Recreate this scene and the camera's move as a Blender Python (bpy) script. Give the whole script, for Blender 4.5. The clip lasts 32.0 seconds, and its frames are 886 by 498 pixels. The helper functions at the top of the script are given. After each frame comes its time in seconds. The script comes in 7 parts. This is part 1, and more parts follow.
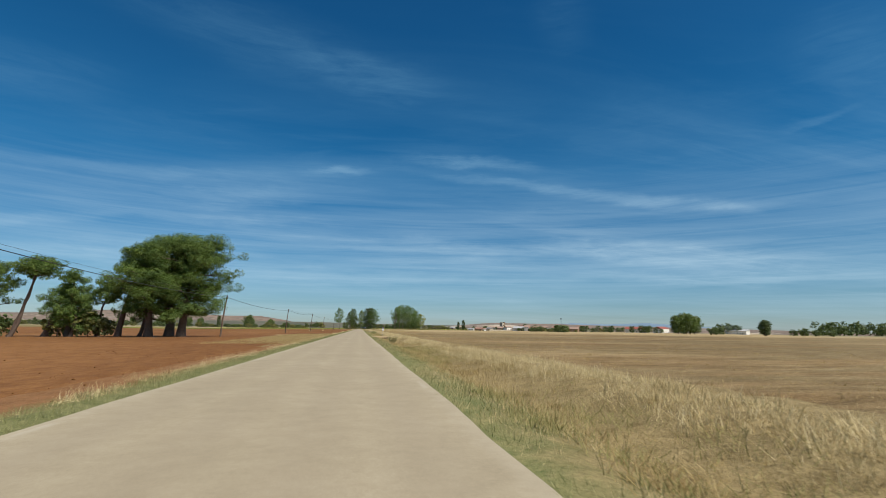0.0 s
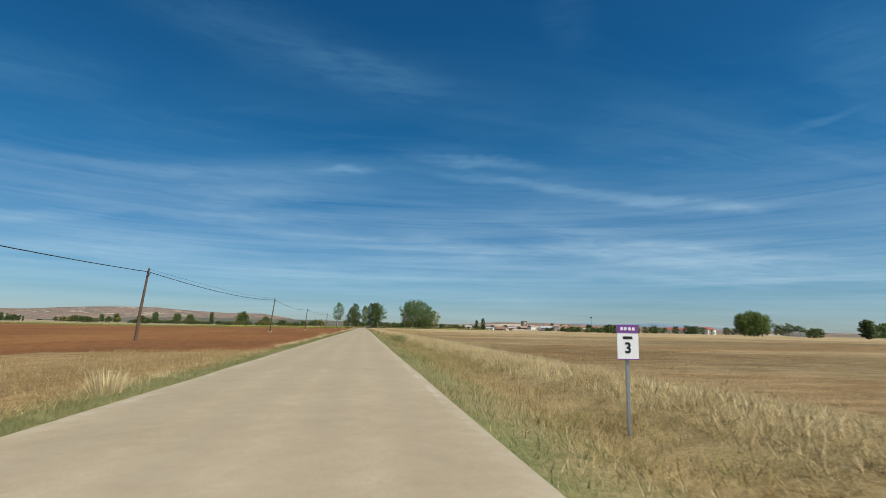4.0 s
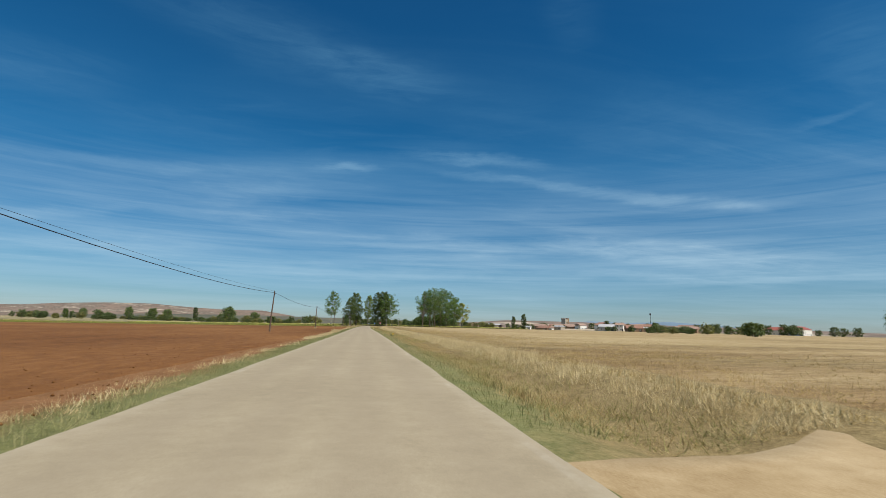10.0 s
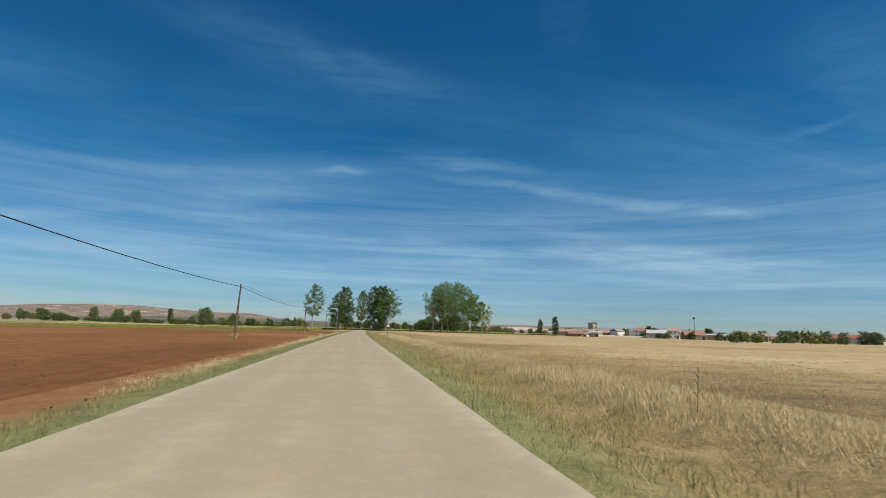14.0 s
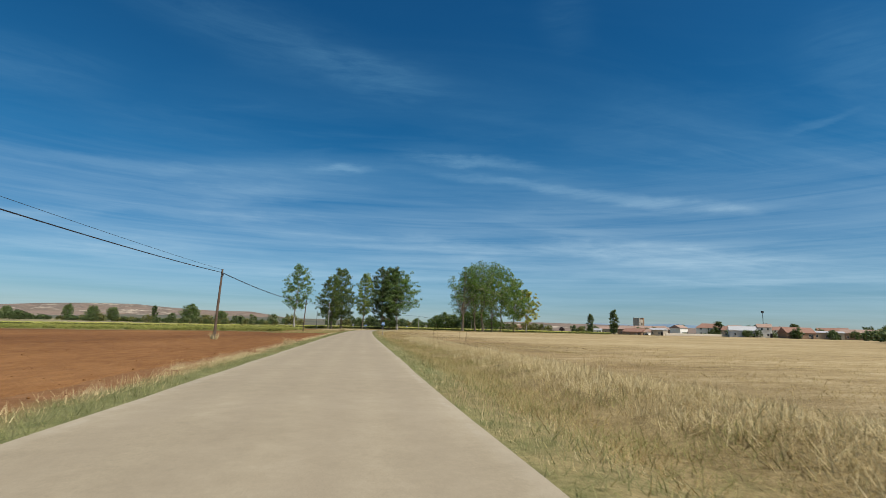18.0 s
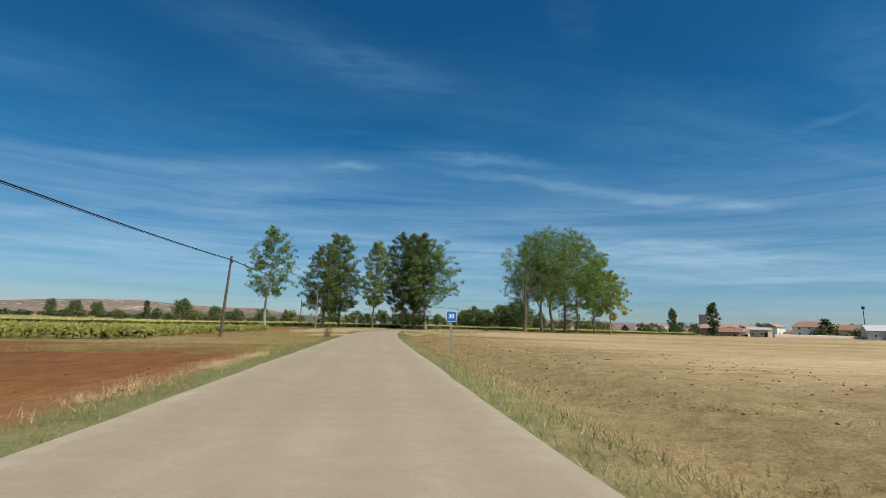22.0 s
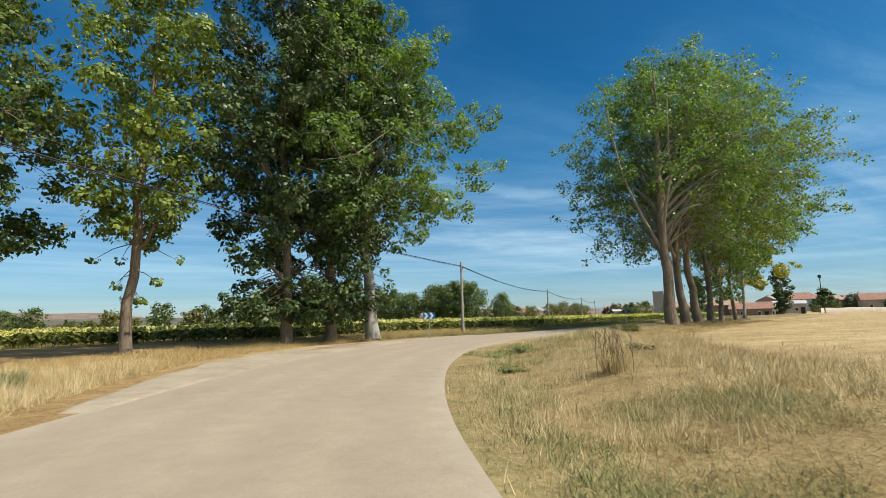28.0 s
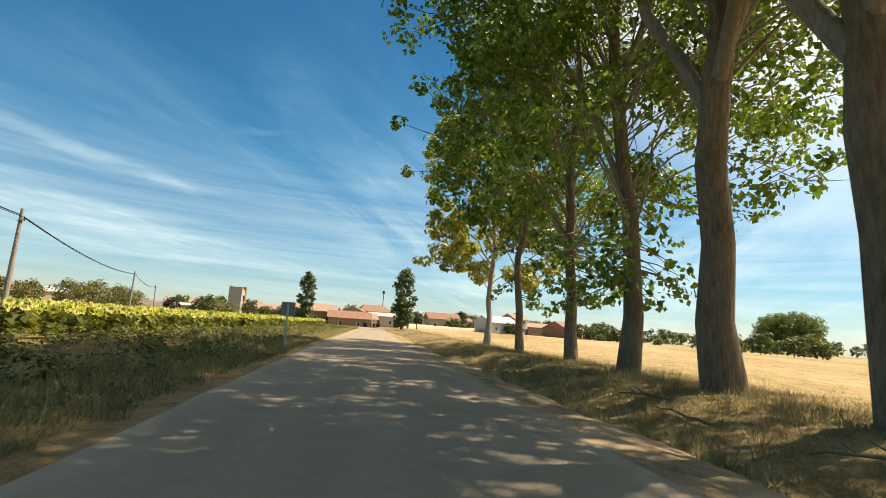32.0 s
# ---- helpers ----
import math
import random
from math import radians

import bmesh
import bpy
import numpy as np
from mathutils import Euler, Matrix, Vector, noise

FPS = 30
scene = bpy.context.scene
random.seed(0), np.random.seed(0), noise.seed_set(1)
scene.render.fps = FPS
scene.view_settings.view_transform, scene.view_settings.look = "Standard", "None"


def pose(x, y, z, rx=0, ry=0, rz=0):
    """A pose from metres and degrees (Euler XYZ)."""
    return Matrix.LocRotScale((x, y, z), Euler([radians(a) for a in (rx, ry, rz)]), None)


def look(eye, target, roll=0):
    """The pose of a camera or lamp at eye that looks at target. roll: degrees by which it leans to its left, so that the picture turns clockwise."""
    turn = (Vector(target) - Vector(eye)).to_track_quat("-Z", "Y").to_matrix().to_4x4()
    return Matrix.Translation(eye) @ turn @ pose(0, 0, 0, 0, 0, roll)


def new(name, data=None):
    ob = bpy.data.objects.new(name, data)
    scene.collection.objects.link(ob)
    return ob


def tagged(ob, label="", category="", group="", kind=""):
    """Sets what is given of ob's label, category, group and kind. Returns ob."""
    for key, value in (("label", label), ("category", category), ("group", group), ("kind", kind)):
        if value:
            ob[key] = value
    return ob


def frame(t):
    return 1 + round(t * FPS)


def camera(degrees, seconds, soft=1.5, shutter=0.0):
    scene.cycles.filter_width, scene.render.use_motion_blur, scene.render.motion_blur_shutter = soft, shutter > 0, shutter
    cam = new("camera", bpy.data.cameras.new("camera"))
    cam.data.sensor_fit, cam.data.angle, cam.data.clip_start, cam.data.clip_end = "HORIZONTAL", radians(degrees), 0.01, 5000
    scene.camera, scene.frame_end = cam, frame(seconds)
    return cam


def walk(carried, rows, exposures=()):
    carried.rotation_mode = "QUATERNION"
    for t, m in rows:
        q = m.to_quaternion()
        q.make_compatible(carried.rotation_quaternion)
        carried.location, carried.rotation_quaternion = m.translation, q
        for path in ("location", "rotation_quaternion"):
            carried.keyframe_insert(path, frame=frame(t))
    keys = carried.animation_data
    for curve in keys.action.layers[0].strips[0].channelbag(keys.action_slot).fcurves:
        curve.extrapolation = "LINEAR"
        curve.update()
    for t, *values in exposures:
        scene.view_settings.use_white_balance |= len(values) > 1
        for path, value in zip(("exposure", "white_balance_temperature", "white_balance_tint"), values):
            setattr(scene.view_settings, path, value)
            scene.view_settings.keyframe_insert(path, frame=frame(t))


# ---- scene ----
# ---- camera and walk ----
cam = camera(83.94, 32.0, soft=0.55, shutter=0.05)
# seconds, x, y, z, yaw, pitch, roll
PATH = [
    (0.0, -0.00, 0.82, 1.300, -9.52, 9.25, -0.89),
    (0.5, 0.00, 11.43, 1.300, -9.64, 9.24, -0.93),
    (1.0, 0.00, 22.05, 1.300, -9.60, 9.23, -0.94),
    (1.5, 0.00, 32.66, 1.300, -9.45, 9.21, -0.94),
    (2.0, 0.00, 43.28, 1.300, -9.24, 9.16, -0.92),
    (2.5, 0.00, 53.90, 1.300, -9.07, 9.16, -0.89),
    (3.0, -0.00, 64.52, 1.300, -8.99, 9.20, -0.90),
    (3.5, -0.00, 75.14, 1.300, -9.05, 9.23, -1.03),
    (4.0, -0.00, 85.76, 1.300, -9.17, 9.13, -1.25),
    (4.5, -0.00, 96.37, 1.300, -9.28, 9.00, -1.46),
    (5.0, -0.01, 106.98, 1.300, -9.37, 8.90, -1.55),
    (5.5, -0.00, 117.58, 1.301, -9.44, 8.89, -1.47),
    (6.0, 0.00, 128.16, 1.302, -9.51, 9.01, -1.20),
    (6.5, 0.01, 138.73, 1.300, -9.35, 9.14, -1.03),
    (7.0, 0.01, 149.27, 1.300, -9.14, 9.24, -0.92),
    (7.5, 0.01, 159.79, 1.300, -9.04, 9.35, -0.97),
    (8.0, 0.01, 170.28, 1.300, -9.02, 9.43, -1.13),
    (8.5, 0.00, 180.74, 1.301, -9.03, 9.46, -1.28),
    (9.0, -0.01, 191.14, 1.300, -8.96, 9.54, -1.49),
    (9.5, -0.01, 201.51, 1.299, -8.89, 9.19, -1.58),
    (10.0, -0.01, 211.82, 1.300, -8.84, 8.89, -1.46),
    (10.5, -0.01, 222.06, 1.300, -8.86, 8.86, -1.40),
    (11.0, -0.01, 232.24, 1.301, -8.91, 9.09, -1.56),
    (11.5, -0.02, 242.34, 1.299, -8.98, 8.96, -1.68),
    (12.0, -0.03, 252.37, 1.300, -9.07, 9.00, -1.84),
    (12.5, -0.02, 262.31, 1.297, -9.46, 9.10, -1.89),
    (13.0, -0.01, 272.16, 1.300, -9.75, 9.30, -1.78),
    (13.5, 0.01, 281.91, 1.302, -9.80, 9.39, -1.72),
    (14.0, 0.01, 291.55, 1.301, -9.68, 9.41, -1.80),
    (14.5, 0.01, 301.08, 1.302, -9.55, 9.36, -1.79),
    (15.0, 0.01, 310.50, 1.300, -9.45, 9.26, -1.79),
    (15.5, 0.00, 319.81, 1.300, -9.40, 9.17, -1.77),
    (16.0, -0.00, 329.01, 1.300, -9.41, 9.12, -1.72),
    (16.5, -0.00, 338.10, 1.300, -9.47, 9.16, -1.69),
    (17.0, -0.00, 347.08, 1.301, -9.55, 9.30, -1.74),
    (17.5, 0.00, 355.94, 1.300, -9.56, 9.24, -1.75),
    (18.0, 0.02, 364.68, 1.299, -9.54, 9.11, -1.50),
    (18.5, 0.04, 373.30, 1.304, -9.48, 9.14, -1.14),
    (19.0, 0.04, 381.77, 1.300, -9.41, 8.88, -0.89),
    (19.5, 0.04, 390.11, 1.301, -9.32, 8.85, -0.91),
    (20.0, 0.05, 398.31, 1.300, -9.18, 8.88, -1.09),
    (20.5, 0.06, 406.38, 1.301, -9.09, 8.92, -1.20),
    (21.0, 0.06, 414.32, 1.305, -8.94, 9.07, -1.41),
    (21.5, 0.03, 422.14, 1.300, -8.79, 8.88, -1.52),
    (22.0, -0.02, 429.86, 1.298, -8.67, 8.80, -1.69),
    (22.5, -0.06, 437.50, 1.296, -8.61, 8.89, -1.80),
    (23.0, -0.09, 445.10, 1.298, -8.50, 9.01, -2.06),
    (23.5, -0.06, 452.66, 1.303, -8.51, 9.08, -2.31),
    (24.0, -0.00, 460.17, 1.299, -8.77, 9.06, -2.56),
    (24.5, 0.11, 467.64, 1.300, -9.27, 8.96, -2.54),
    (25.0, 0.28, 475.08, 1.300, -9.91, 8.82, -2.60),
    (25.5, 0.75, 482.37, 1.300, -11.16, 8.95, -1.91),
    (26.0, 1.45, 489.51, 1.300, -12.50, 8.96, -0.95),
    (26.5, 2.30, 496.52, 1.302, -14.10, 8.90, -0.10),
    (27.0, 3.23, 503.41, 1.300, -16.69, 8.58, -0.19),
    (27.5, 4.34, 510.22, 1.298, -19.22, 8.06, 0.69),
    (28.0, 5.70, 516.85, 1.301, -22.39, 8.01, 1.29),
    (28.5, 7.56, 523.25, 1.298, -27.56, 7.97, 1.28),
    (29.0, 10.00, 529.25, 1.305, -33.99, 7.91, 1.33),
    (29.5, 13.06, 534.61, 1.283, -41.54, 8.08, -0.09),
    (30.0, 16.73, 539.47, 1.284, -49.37, 8.73, -0.95),
    (30.5, 20.86, 543.85, 1.295, -56.10, 8.69, -1.20),
    (31.0, 25.24, 547.86, 1.307, -61.31, 8.50, -1.94),
    (31.5, 29.98, 551.32, 1.295, -66.05, 8.91, -3.37),
    (32.0, 34.77, 554.36, 1.295, -70.64, 9.08, -3.99),]
EXPOSURES = [(0.0, 0.09, 6350, 10), (22.5, 0.10, 6350, 10), (23.2, 0.27, 6350, 10), (24.0, 0.33, 6350, 10), (26.5, 0.46, 6450, 10), (28.0, 0.47, 6550, 10), (29.0, 0.40, 6600, 10), (30.0, 0.39, 7200, 10), (31.0, 0.5, 7300, 11), (32.0, 0.9, 8400, 13)]
walk(cam, [(t, pose(x, y, z, 90 + p, r, w)) for t, x, y, z, w, p, r in PATH], EXPOSURES)

# ---- world and sun ----
SUN_AZ, SUN_EL = 138.0, 55.0      # clockwise from +y, degrees
SUN = 4.05
SKY = 0.085
_az, _el = radians(SUN_AZ), radians(SUN_EL)
TO_SUN = Vector((math.sin(_az) * math.cos(_el), math.cos(_az) * math.cos(_el), math.sin(_el)))


def link(nt, a, b):
    nt.links.new(a, b)


def node(nt, kind, **props):
    n = nt.nodes.new(kind)
    for key, value in props.items():
        if key in n.inputs:
            n.inputs[key].default_value = value
        else:
            setattr(n, key, value)
    return n


def math_node(nt, op, a, b=None, clamp=False):
    n = nt.nodes.new("ShaderNodeMath")
    n.operation, n.use_clamp = op, clamp
    for i, v in enumerate((a, b)):
        if v is None:
            continue
        if isinstance(v, (int, float)):
            n.inputs[i].default_value = v
        else:
            link(nt, v, n.inputs[i])
    return n.outputs[0]


def ramp(nt, fac, stops):
    n = nt.nodes.new("ShaderNodeValToRGB")
    link(nt, fac, n.inputs[0])
    el = n.color_ramp.elements
    while len(el) < len(stops):
        el.new(0.5)
    for e, (p, c) in zip(el, stops):
        e.position = p
        e.color = (c, c, c, 1) if isinstance(c, (int, float)) else (*c, 1)
    return n.outputs[0]


def mix_col(nt, fac, a, b, mode="MIX"):
    n = nt.nodes.new("ShaderNodeMix")
    n.data_type, n.blend_type = "RGBA", mode
    for sock, v in ((n.inputs[0], fac), (n.inputs[6], a), (n.inputs[7], b)):
        if isinstance(v, (int, float)):
            sock.default_value = v
        elif isinstance(v, tuple):
            sock.default_value = (*v, 1)
        else:
            link(nt, v, sock)
    return n.outputs[2]


def noise_tex(nt, vec, scale, detail=4, rough=0.55, dist=0.0):
    n = node(nt, "ShaderNodeTexNoise", Scale=scale, Detail=detail, Roughness=rough, Distortion=dist)
    link(nt, vec, n.inputs["Vector"])
    return n.outputs["Fac"]


def mapped(nt, vec, scale=(1, 1, 1), rot=(0, 0, 0), loc=(0, 0, 0)):
    n = nt.nodes.new("ShaderNodeMapping")
    n.inputs["Location"].default_value = loc
    n.inputs["Rotation"].default_value = [radians(a) for a in rot]
    n.inputs["Scale"].default_value = scale
    link(nt, vec, n.inputs["Vector"])
    return n.outputs[0]


def make_sky():
    w = bpy.data.worlds.new("sky")
    scene.world = w
    w.use_nodes = True
    nt = w.node_tree
    bg = nt.nodes["Background"]
    sky = nt.nodes.new("ShaderNodeTexSky")
    sky.sky_type, sky.sun_disc = "NISHITA", False
    sky.sun_elevation, sky.sun_rotation = radians(SUN_EL), radians(SUN_AZ)
    sky.altitude, sky.air_density, sky.dust_density, sky.ozone_density = 900, 1.0, 0.6, 2.2
    tc = nt.nodes.new("ShaderNodeTexCoord")
    vec = tc.outputs["Generated"]
    sep = nt.nodes.new("ShaderNodeSeparateXYZ")
    link(nt, vec, sep.inputs[0])
    # the view direction laid out on a flat high cloud layer
    z = math_node(nt, "MAXIMUM", math_node(nt, "ADD", sep.outputs[2], 0.07), 0.02)
    comb = nt.nodes.new("ShaderNodeCombineXYZ")
    link(nt, math_node(nt, "DIVIDE", sep.outputs[0], z), comb.inputs[0])
    link(nt, math_node(nt, "DIVIDE", sep.outputs[1], z), comb.inputs[1])
    flat = comb.outputs[0]
    streaks = noise_tex(nt, mapped(nt, flat, (0.20, 0.85, 1), (0, 0, 7), (1.3, 0.4, 0)), 1.2, 9, 0.60, 1.0)
    fine = noise_tex(nt, mapped(nt, flat, (0.55, 2.2, 1), (0, 0, -14), (4.3, 2.0, 0)), 1.3, 8, 0.68, 2.2)
    veil = noise_tex(nt, mapped(nt, flat, (0.45, 0.75, 1), (0, 0, -25), (2.0, 7.0, 0)), 0.8, 3, 0.5, 0.6)
    a = ramp(nt, streaks, [(0.42, 0.0), (0.74, 1.0)])
    b = ramp(nt, fine, [(0.50, 0.0), (0.80, 1.0)])
    c = ramp(nt, veil, [(0.38, 0.08), (0.72, 1.0)])
    wisps = math_node(nt, "MULTIPLY", math_node(nt, "ADD", math_node(nt, "MULTIPLY", a, 0.8), math_node(nt, "MULTIPLY", b, 0.35)), c, True)
    # bearing and height of the view, in degrees, a little ruffled
    az = math_node(nt, "MULTIPLY", math_node(nt, "ARCTAN2", sep.outputs[0], sep.outputs[1]), 57.2958)
    el = math_node(nt, "MULTIPLY", math_node(nt, "ARCSINE", sep.outputs[2]), 57.2958)
    plan = nt.nodes.new("ShaderNodeCombineXYZ")
    link(nt, az, plan.inputs[0])
    link(nt, el, plan.inputs[1])
    ruffle = noise_tex(nt, mapped(nt, plan.outputs[0], (0.10, 0.30, 1)), 1.0, 5, 0.6)
    el2 = math_node(nt, "ADD", el, math_node(nt, "MULTIPLY", math_node(nt, "SUBTRACT", ruffle, 0.5), 3.2))
    plan2 = nt.nodes.new("ShaderNodeCombineXYZ")
    link(nt, az, plan2.inputs[0])
    link(nt, el2, plan2.inputs[1])
    total = [None]

    def cloud(az0, el0, long, thick, tilt, thickness):
        """One soft streak of cirrus: bearing and height of its middle, half sizes and tilt in degrees."""
        mp = nt.nodes.new("ShaderNodeMapping")
        mp.vector_type = "TEXTURE"
        mp.inputs["Location"].default_value = (az0, el0, 0)
        mp.inputs["Rotation"].default_value = (0, 0, radians(tilt))
        mp.inputs["Scale"].default_value = (long, thick, 1)
        link(nt, plan2.outputs[0], mp.inputs["Vector"])
        ln = nt.nodes.new("ShaderNodeVectorMath")
        ln.operation = "LENGTH"
        link(nt, mp.outputs[0], ln.inputs[0])
        fall = node(nt, "ShaderNodeMapRange", interpolation_type="SMOOTHERSTEP")
        link(nt, ln.outputs["Value"], fall.inputs[0])
        for k, v in enumerate((0.0, 1.15, thickness, 0.0)):
            fall.inputs[k + 1].default_value = v
        total[0] = fall.outputs[0] if total[0] is None else math_node(nt, "ADD", total[0], fall.outputs[0])

    # broad veils high up
    cloud(-11.4, 29.9, 33.1, 4.5, -8.9, 0.062)
    cloud(-0.6, 28.4, 14.4, 3.0, -11.0, 0.050)
    cloud(-33.4, 22.3, 11.0, 3.0, 9.3, 0.050)
    cloud(51.2, 25.0, 7.0, 5.0, -23.6, 0.062)
    cloud(23.7, 33.7, 5.4, 4.4, -56.9, 0.031)
    cloud(-21.9, 19.9, 18.7, 3.0, -2.0, 0.031)
    cloud(32.3, 22.2, 19.5, 4.2, -1.2, 0.031)
    cloud(12.9, 22.4, 12.0, 4.5, 17.0, 0.025)
    # thin streaks
    cloud(-3.2, 17.5, 5.5, 0.6, 1.9, 0.144)
    cloud(-23.9, 15.0, 28.2, 0.9, 5.4, 0.086)
    cloud(12.9, 19.2, 11.1, 0.8, -5.4, 0.166)
    cloud(16.4, 16.9, 12.7, 0.8, -6.3, 0.151)
    cloud(-14.7, 13.7, 11.7, 1.3, 5.7, 0.158)
    cloud(-26.8, 12.0, 6.4, 2.4, 13.6, 0.050)
    cloud(-30.0, 9.4, 9.4, 0.8, 12.9, 0.115)
    cloud(-14.4, 11.4, 15.4, 0.8, 2.5, 0.108)
    cloud(33.1, 14.1, 14.8, 1.1, -9.5, 0.202)
    cloud(40.5, 12.4, 3.7, 0.8, -19.0, 0.130)
    cloud(48.3, 19.8, 4.2, 0.5, 3.6, 0.065)
    # layered banks low over the plain
    cloud(16.5, 9.2, 36.5, 1.5, -1.3, 0.173)
    cloud(37.2, 7.6, 21.6, 1.6, -6.2, 0.217)
    cloud(39.6, 5.6, 22.8, 1.0, -2.1, 0.173)
    cloud(3.4, 5.6, 33.8, 1.2, 0.3, 0.128)
    cloud(-27.5, 6.8, 18.5, 1.9, 4.0, 0.143)
    grain = noise_tex(nt, mapped(nt, plan.outputs[0], (0.11, 0.75, 1), (0, 0, 3)), 1.0, 9, 0.66, 0.9)
    layers = noise_tex(nt, mapped(nt, plan.outputs[0], (0.035, 0.9, 1), (0, 0, 1), (3, 1, 0)), 1.0, 7, 0.6, 0.5)
    placed = math_node(nt, "MULTIPLY", total[0], ramp(nt, grain, [(0.30, 0.30), (0.70, 1.50)]))
    elsewhere = ramp(nt, math_node(nt, "DIVIDE", math_node(nt, "ABSOLUTE", math_node(nt, "SUBTRACT", az, 9.0)), 180.0), [(0.22, 0.42), (0.33, 1.0)])
    low = ramp(nt, sep.outputs[2], [(0.0, 0.45), (0.08, 0.9), (0.24, 0.85), (0.40, 0.42), (0.8, 0.2)])
    haze = math_node(nt, "MULTIPLY", ramp(nt, sep.outputs[2], [(0.0, 0.10), (0.10, 0.19), (0.21, 0.12), (0.30, 0.02), (0.36, 0.0)]), ramp(nt, layers, [(0.32, 0.25), (0.62, 1.5)]))
    amount = math_node(nt, "ADD", math_node(nt, "ADD", math_node(nt, "MULTIPLY", math_node(nt, "MULTIPLY", wisps, low), elsewhere), haze), placed, True)
    tint = ramp(nt, sep.outputs[2], [(0.0, (0.60, 0.69, 0.79)), (0.10, (0.37, 0.68, 0.83)), (0.30, (0.140, 0.69, 0.93)), (0.62, (0.095, 0.585, 0.87))])
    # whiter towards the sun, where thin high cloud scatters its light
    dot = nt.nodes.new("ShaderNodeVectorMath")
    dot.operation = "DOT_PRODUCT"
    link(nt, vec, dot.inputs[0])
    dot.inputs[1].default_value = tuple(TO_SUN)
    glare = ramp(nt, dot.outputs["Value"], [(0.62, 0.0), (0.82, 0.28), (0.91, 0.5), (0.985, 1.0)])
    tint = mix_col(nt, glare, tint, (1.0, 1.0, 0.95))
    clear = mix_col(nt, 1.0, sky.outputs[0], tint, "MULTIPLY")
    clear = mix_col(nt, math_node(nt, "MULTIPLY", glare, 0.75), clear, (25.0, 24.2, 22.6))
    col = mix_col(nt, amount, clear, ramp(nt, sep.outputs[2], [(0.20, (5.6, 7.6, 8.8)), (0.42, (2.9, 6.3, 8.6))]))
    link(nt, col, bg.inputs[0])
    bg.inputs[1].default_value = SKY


make_sky()
sun = new("sun", bpy.data.lights.new("sun", "SUN"))
sun.data.energy, sun.data.angle, sun.data.color = SUN, radians(0.53), (1.0, 0.95, 0.87)
sun.matrix_world = look(TO_SUN * 100, (0, 0, 0))

# ---- materials ----
MATS = {}


def material(name, build):
    if name in MATS:
        return MATS[name]
    m = bpy.data.materials.new(name)
    m.use_nodes = True
    nt = m.node_tree
    bsdf = nt.nodes["Principled BSDF"]
    build(nt, bsdf)
    MATS[name] = m
    return m


def coords(nt, kind="Object"):
    return nt.nodes.new("ShaderNodeTexCoord").outputs[kind]


def world_pos(nt):
    return nt.nodes.new("ShaderNodeNewGeometry").outputs["Position"]


def bump(nt, bsdf, height, strength=0.4, dist=0.02):
    n = node(nt, "ShaderNodeBump", Strength=strength, Distance=dist)
    link(nt, height, n.inputs["Height"])
    link(nt, n.outputs[0], bsdf.inputs["Normal"])


def plain(name, col, rough=0.6, metal=0.0, vary=0.25, scale=6.0, spec=0.4, bump_s=0.15):
    """A surface with grain and stains at two scales."""
    def build(nt, b):
        v = coords(nt)
        n1, n2 = noise_tex(nt, v, scale, 5), noise_tex(nt, v, scale * 9, 3)
        f = math_node(nt, "ADD", math_node(nt, "MULTIPLY", n1, 0.65), math_node(nt, "MULTIPLY", n2, 0.35))
        lo, hi = tuple(c * (1 - vary) for c in col), tuple(min(1, c * (1 + vary)) for c in col)
        link(nt, ramp(nt, f, [(0.3, lo), (0.7, hi)]), b.inputs["Base Color"])
        b.inputs["Roughness"].default_value, b.inputs["Metallic"].default_value = rough, metal
        b.inputs["Specular IOR Level"].default_value = spec
        bump(nt, b, f, bump_s, 0.01)
    return material(name, build)


def ground_mat(name, cols, scales=(0.05, 0.9, 14.0), rough=0.95, bump_s=0.6, bump_d=0.05, stretch=(1, 1, 1), spread=(0.38, 0.62)):
    """Earth, straw or turf: broad patches, clumps and grains."""
    def build(nt, b):
        v = mapped(nt, world_pos(nt), stretch)
        broad, mid, fine = (noise_tex(nt, v, s, 5, 0.6) for s in scales)
        f = math_node(nt, "ADD", math_node(nt, "MULTIPLY", broad, 0.45), math_node(nt, "ADD", math_node(nt, "MULTIPLY", mid, 0.3), math_node(nt, "MULTIPLY", fine, 0.25)))
        step = (spread[1] - spread[0]) / (len(cols) - 1)
        link(nt, ramp(nt, f, [(spread[0] + i * step, c) for i, c in enumerate(cols)]), b.inputs["Base Color"])
        b.inputs["Roughness"].default_value = rough
        b.inputs["Specular IOR Level"].default_value = 0.15
        h = math_node(nt, "ADD", mid, math_node(nt, "MULTIPLY", fine, 0.5))
        bump(nt, b, h, bump_s, bump_d)
    return material(name, build)


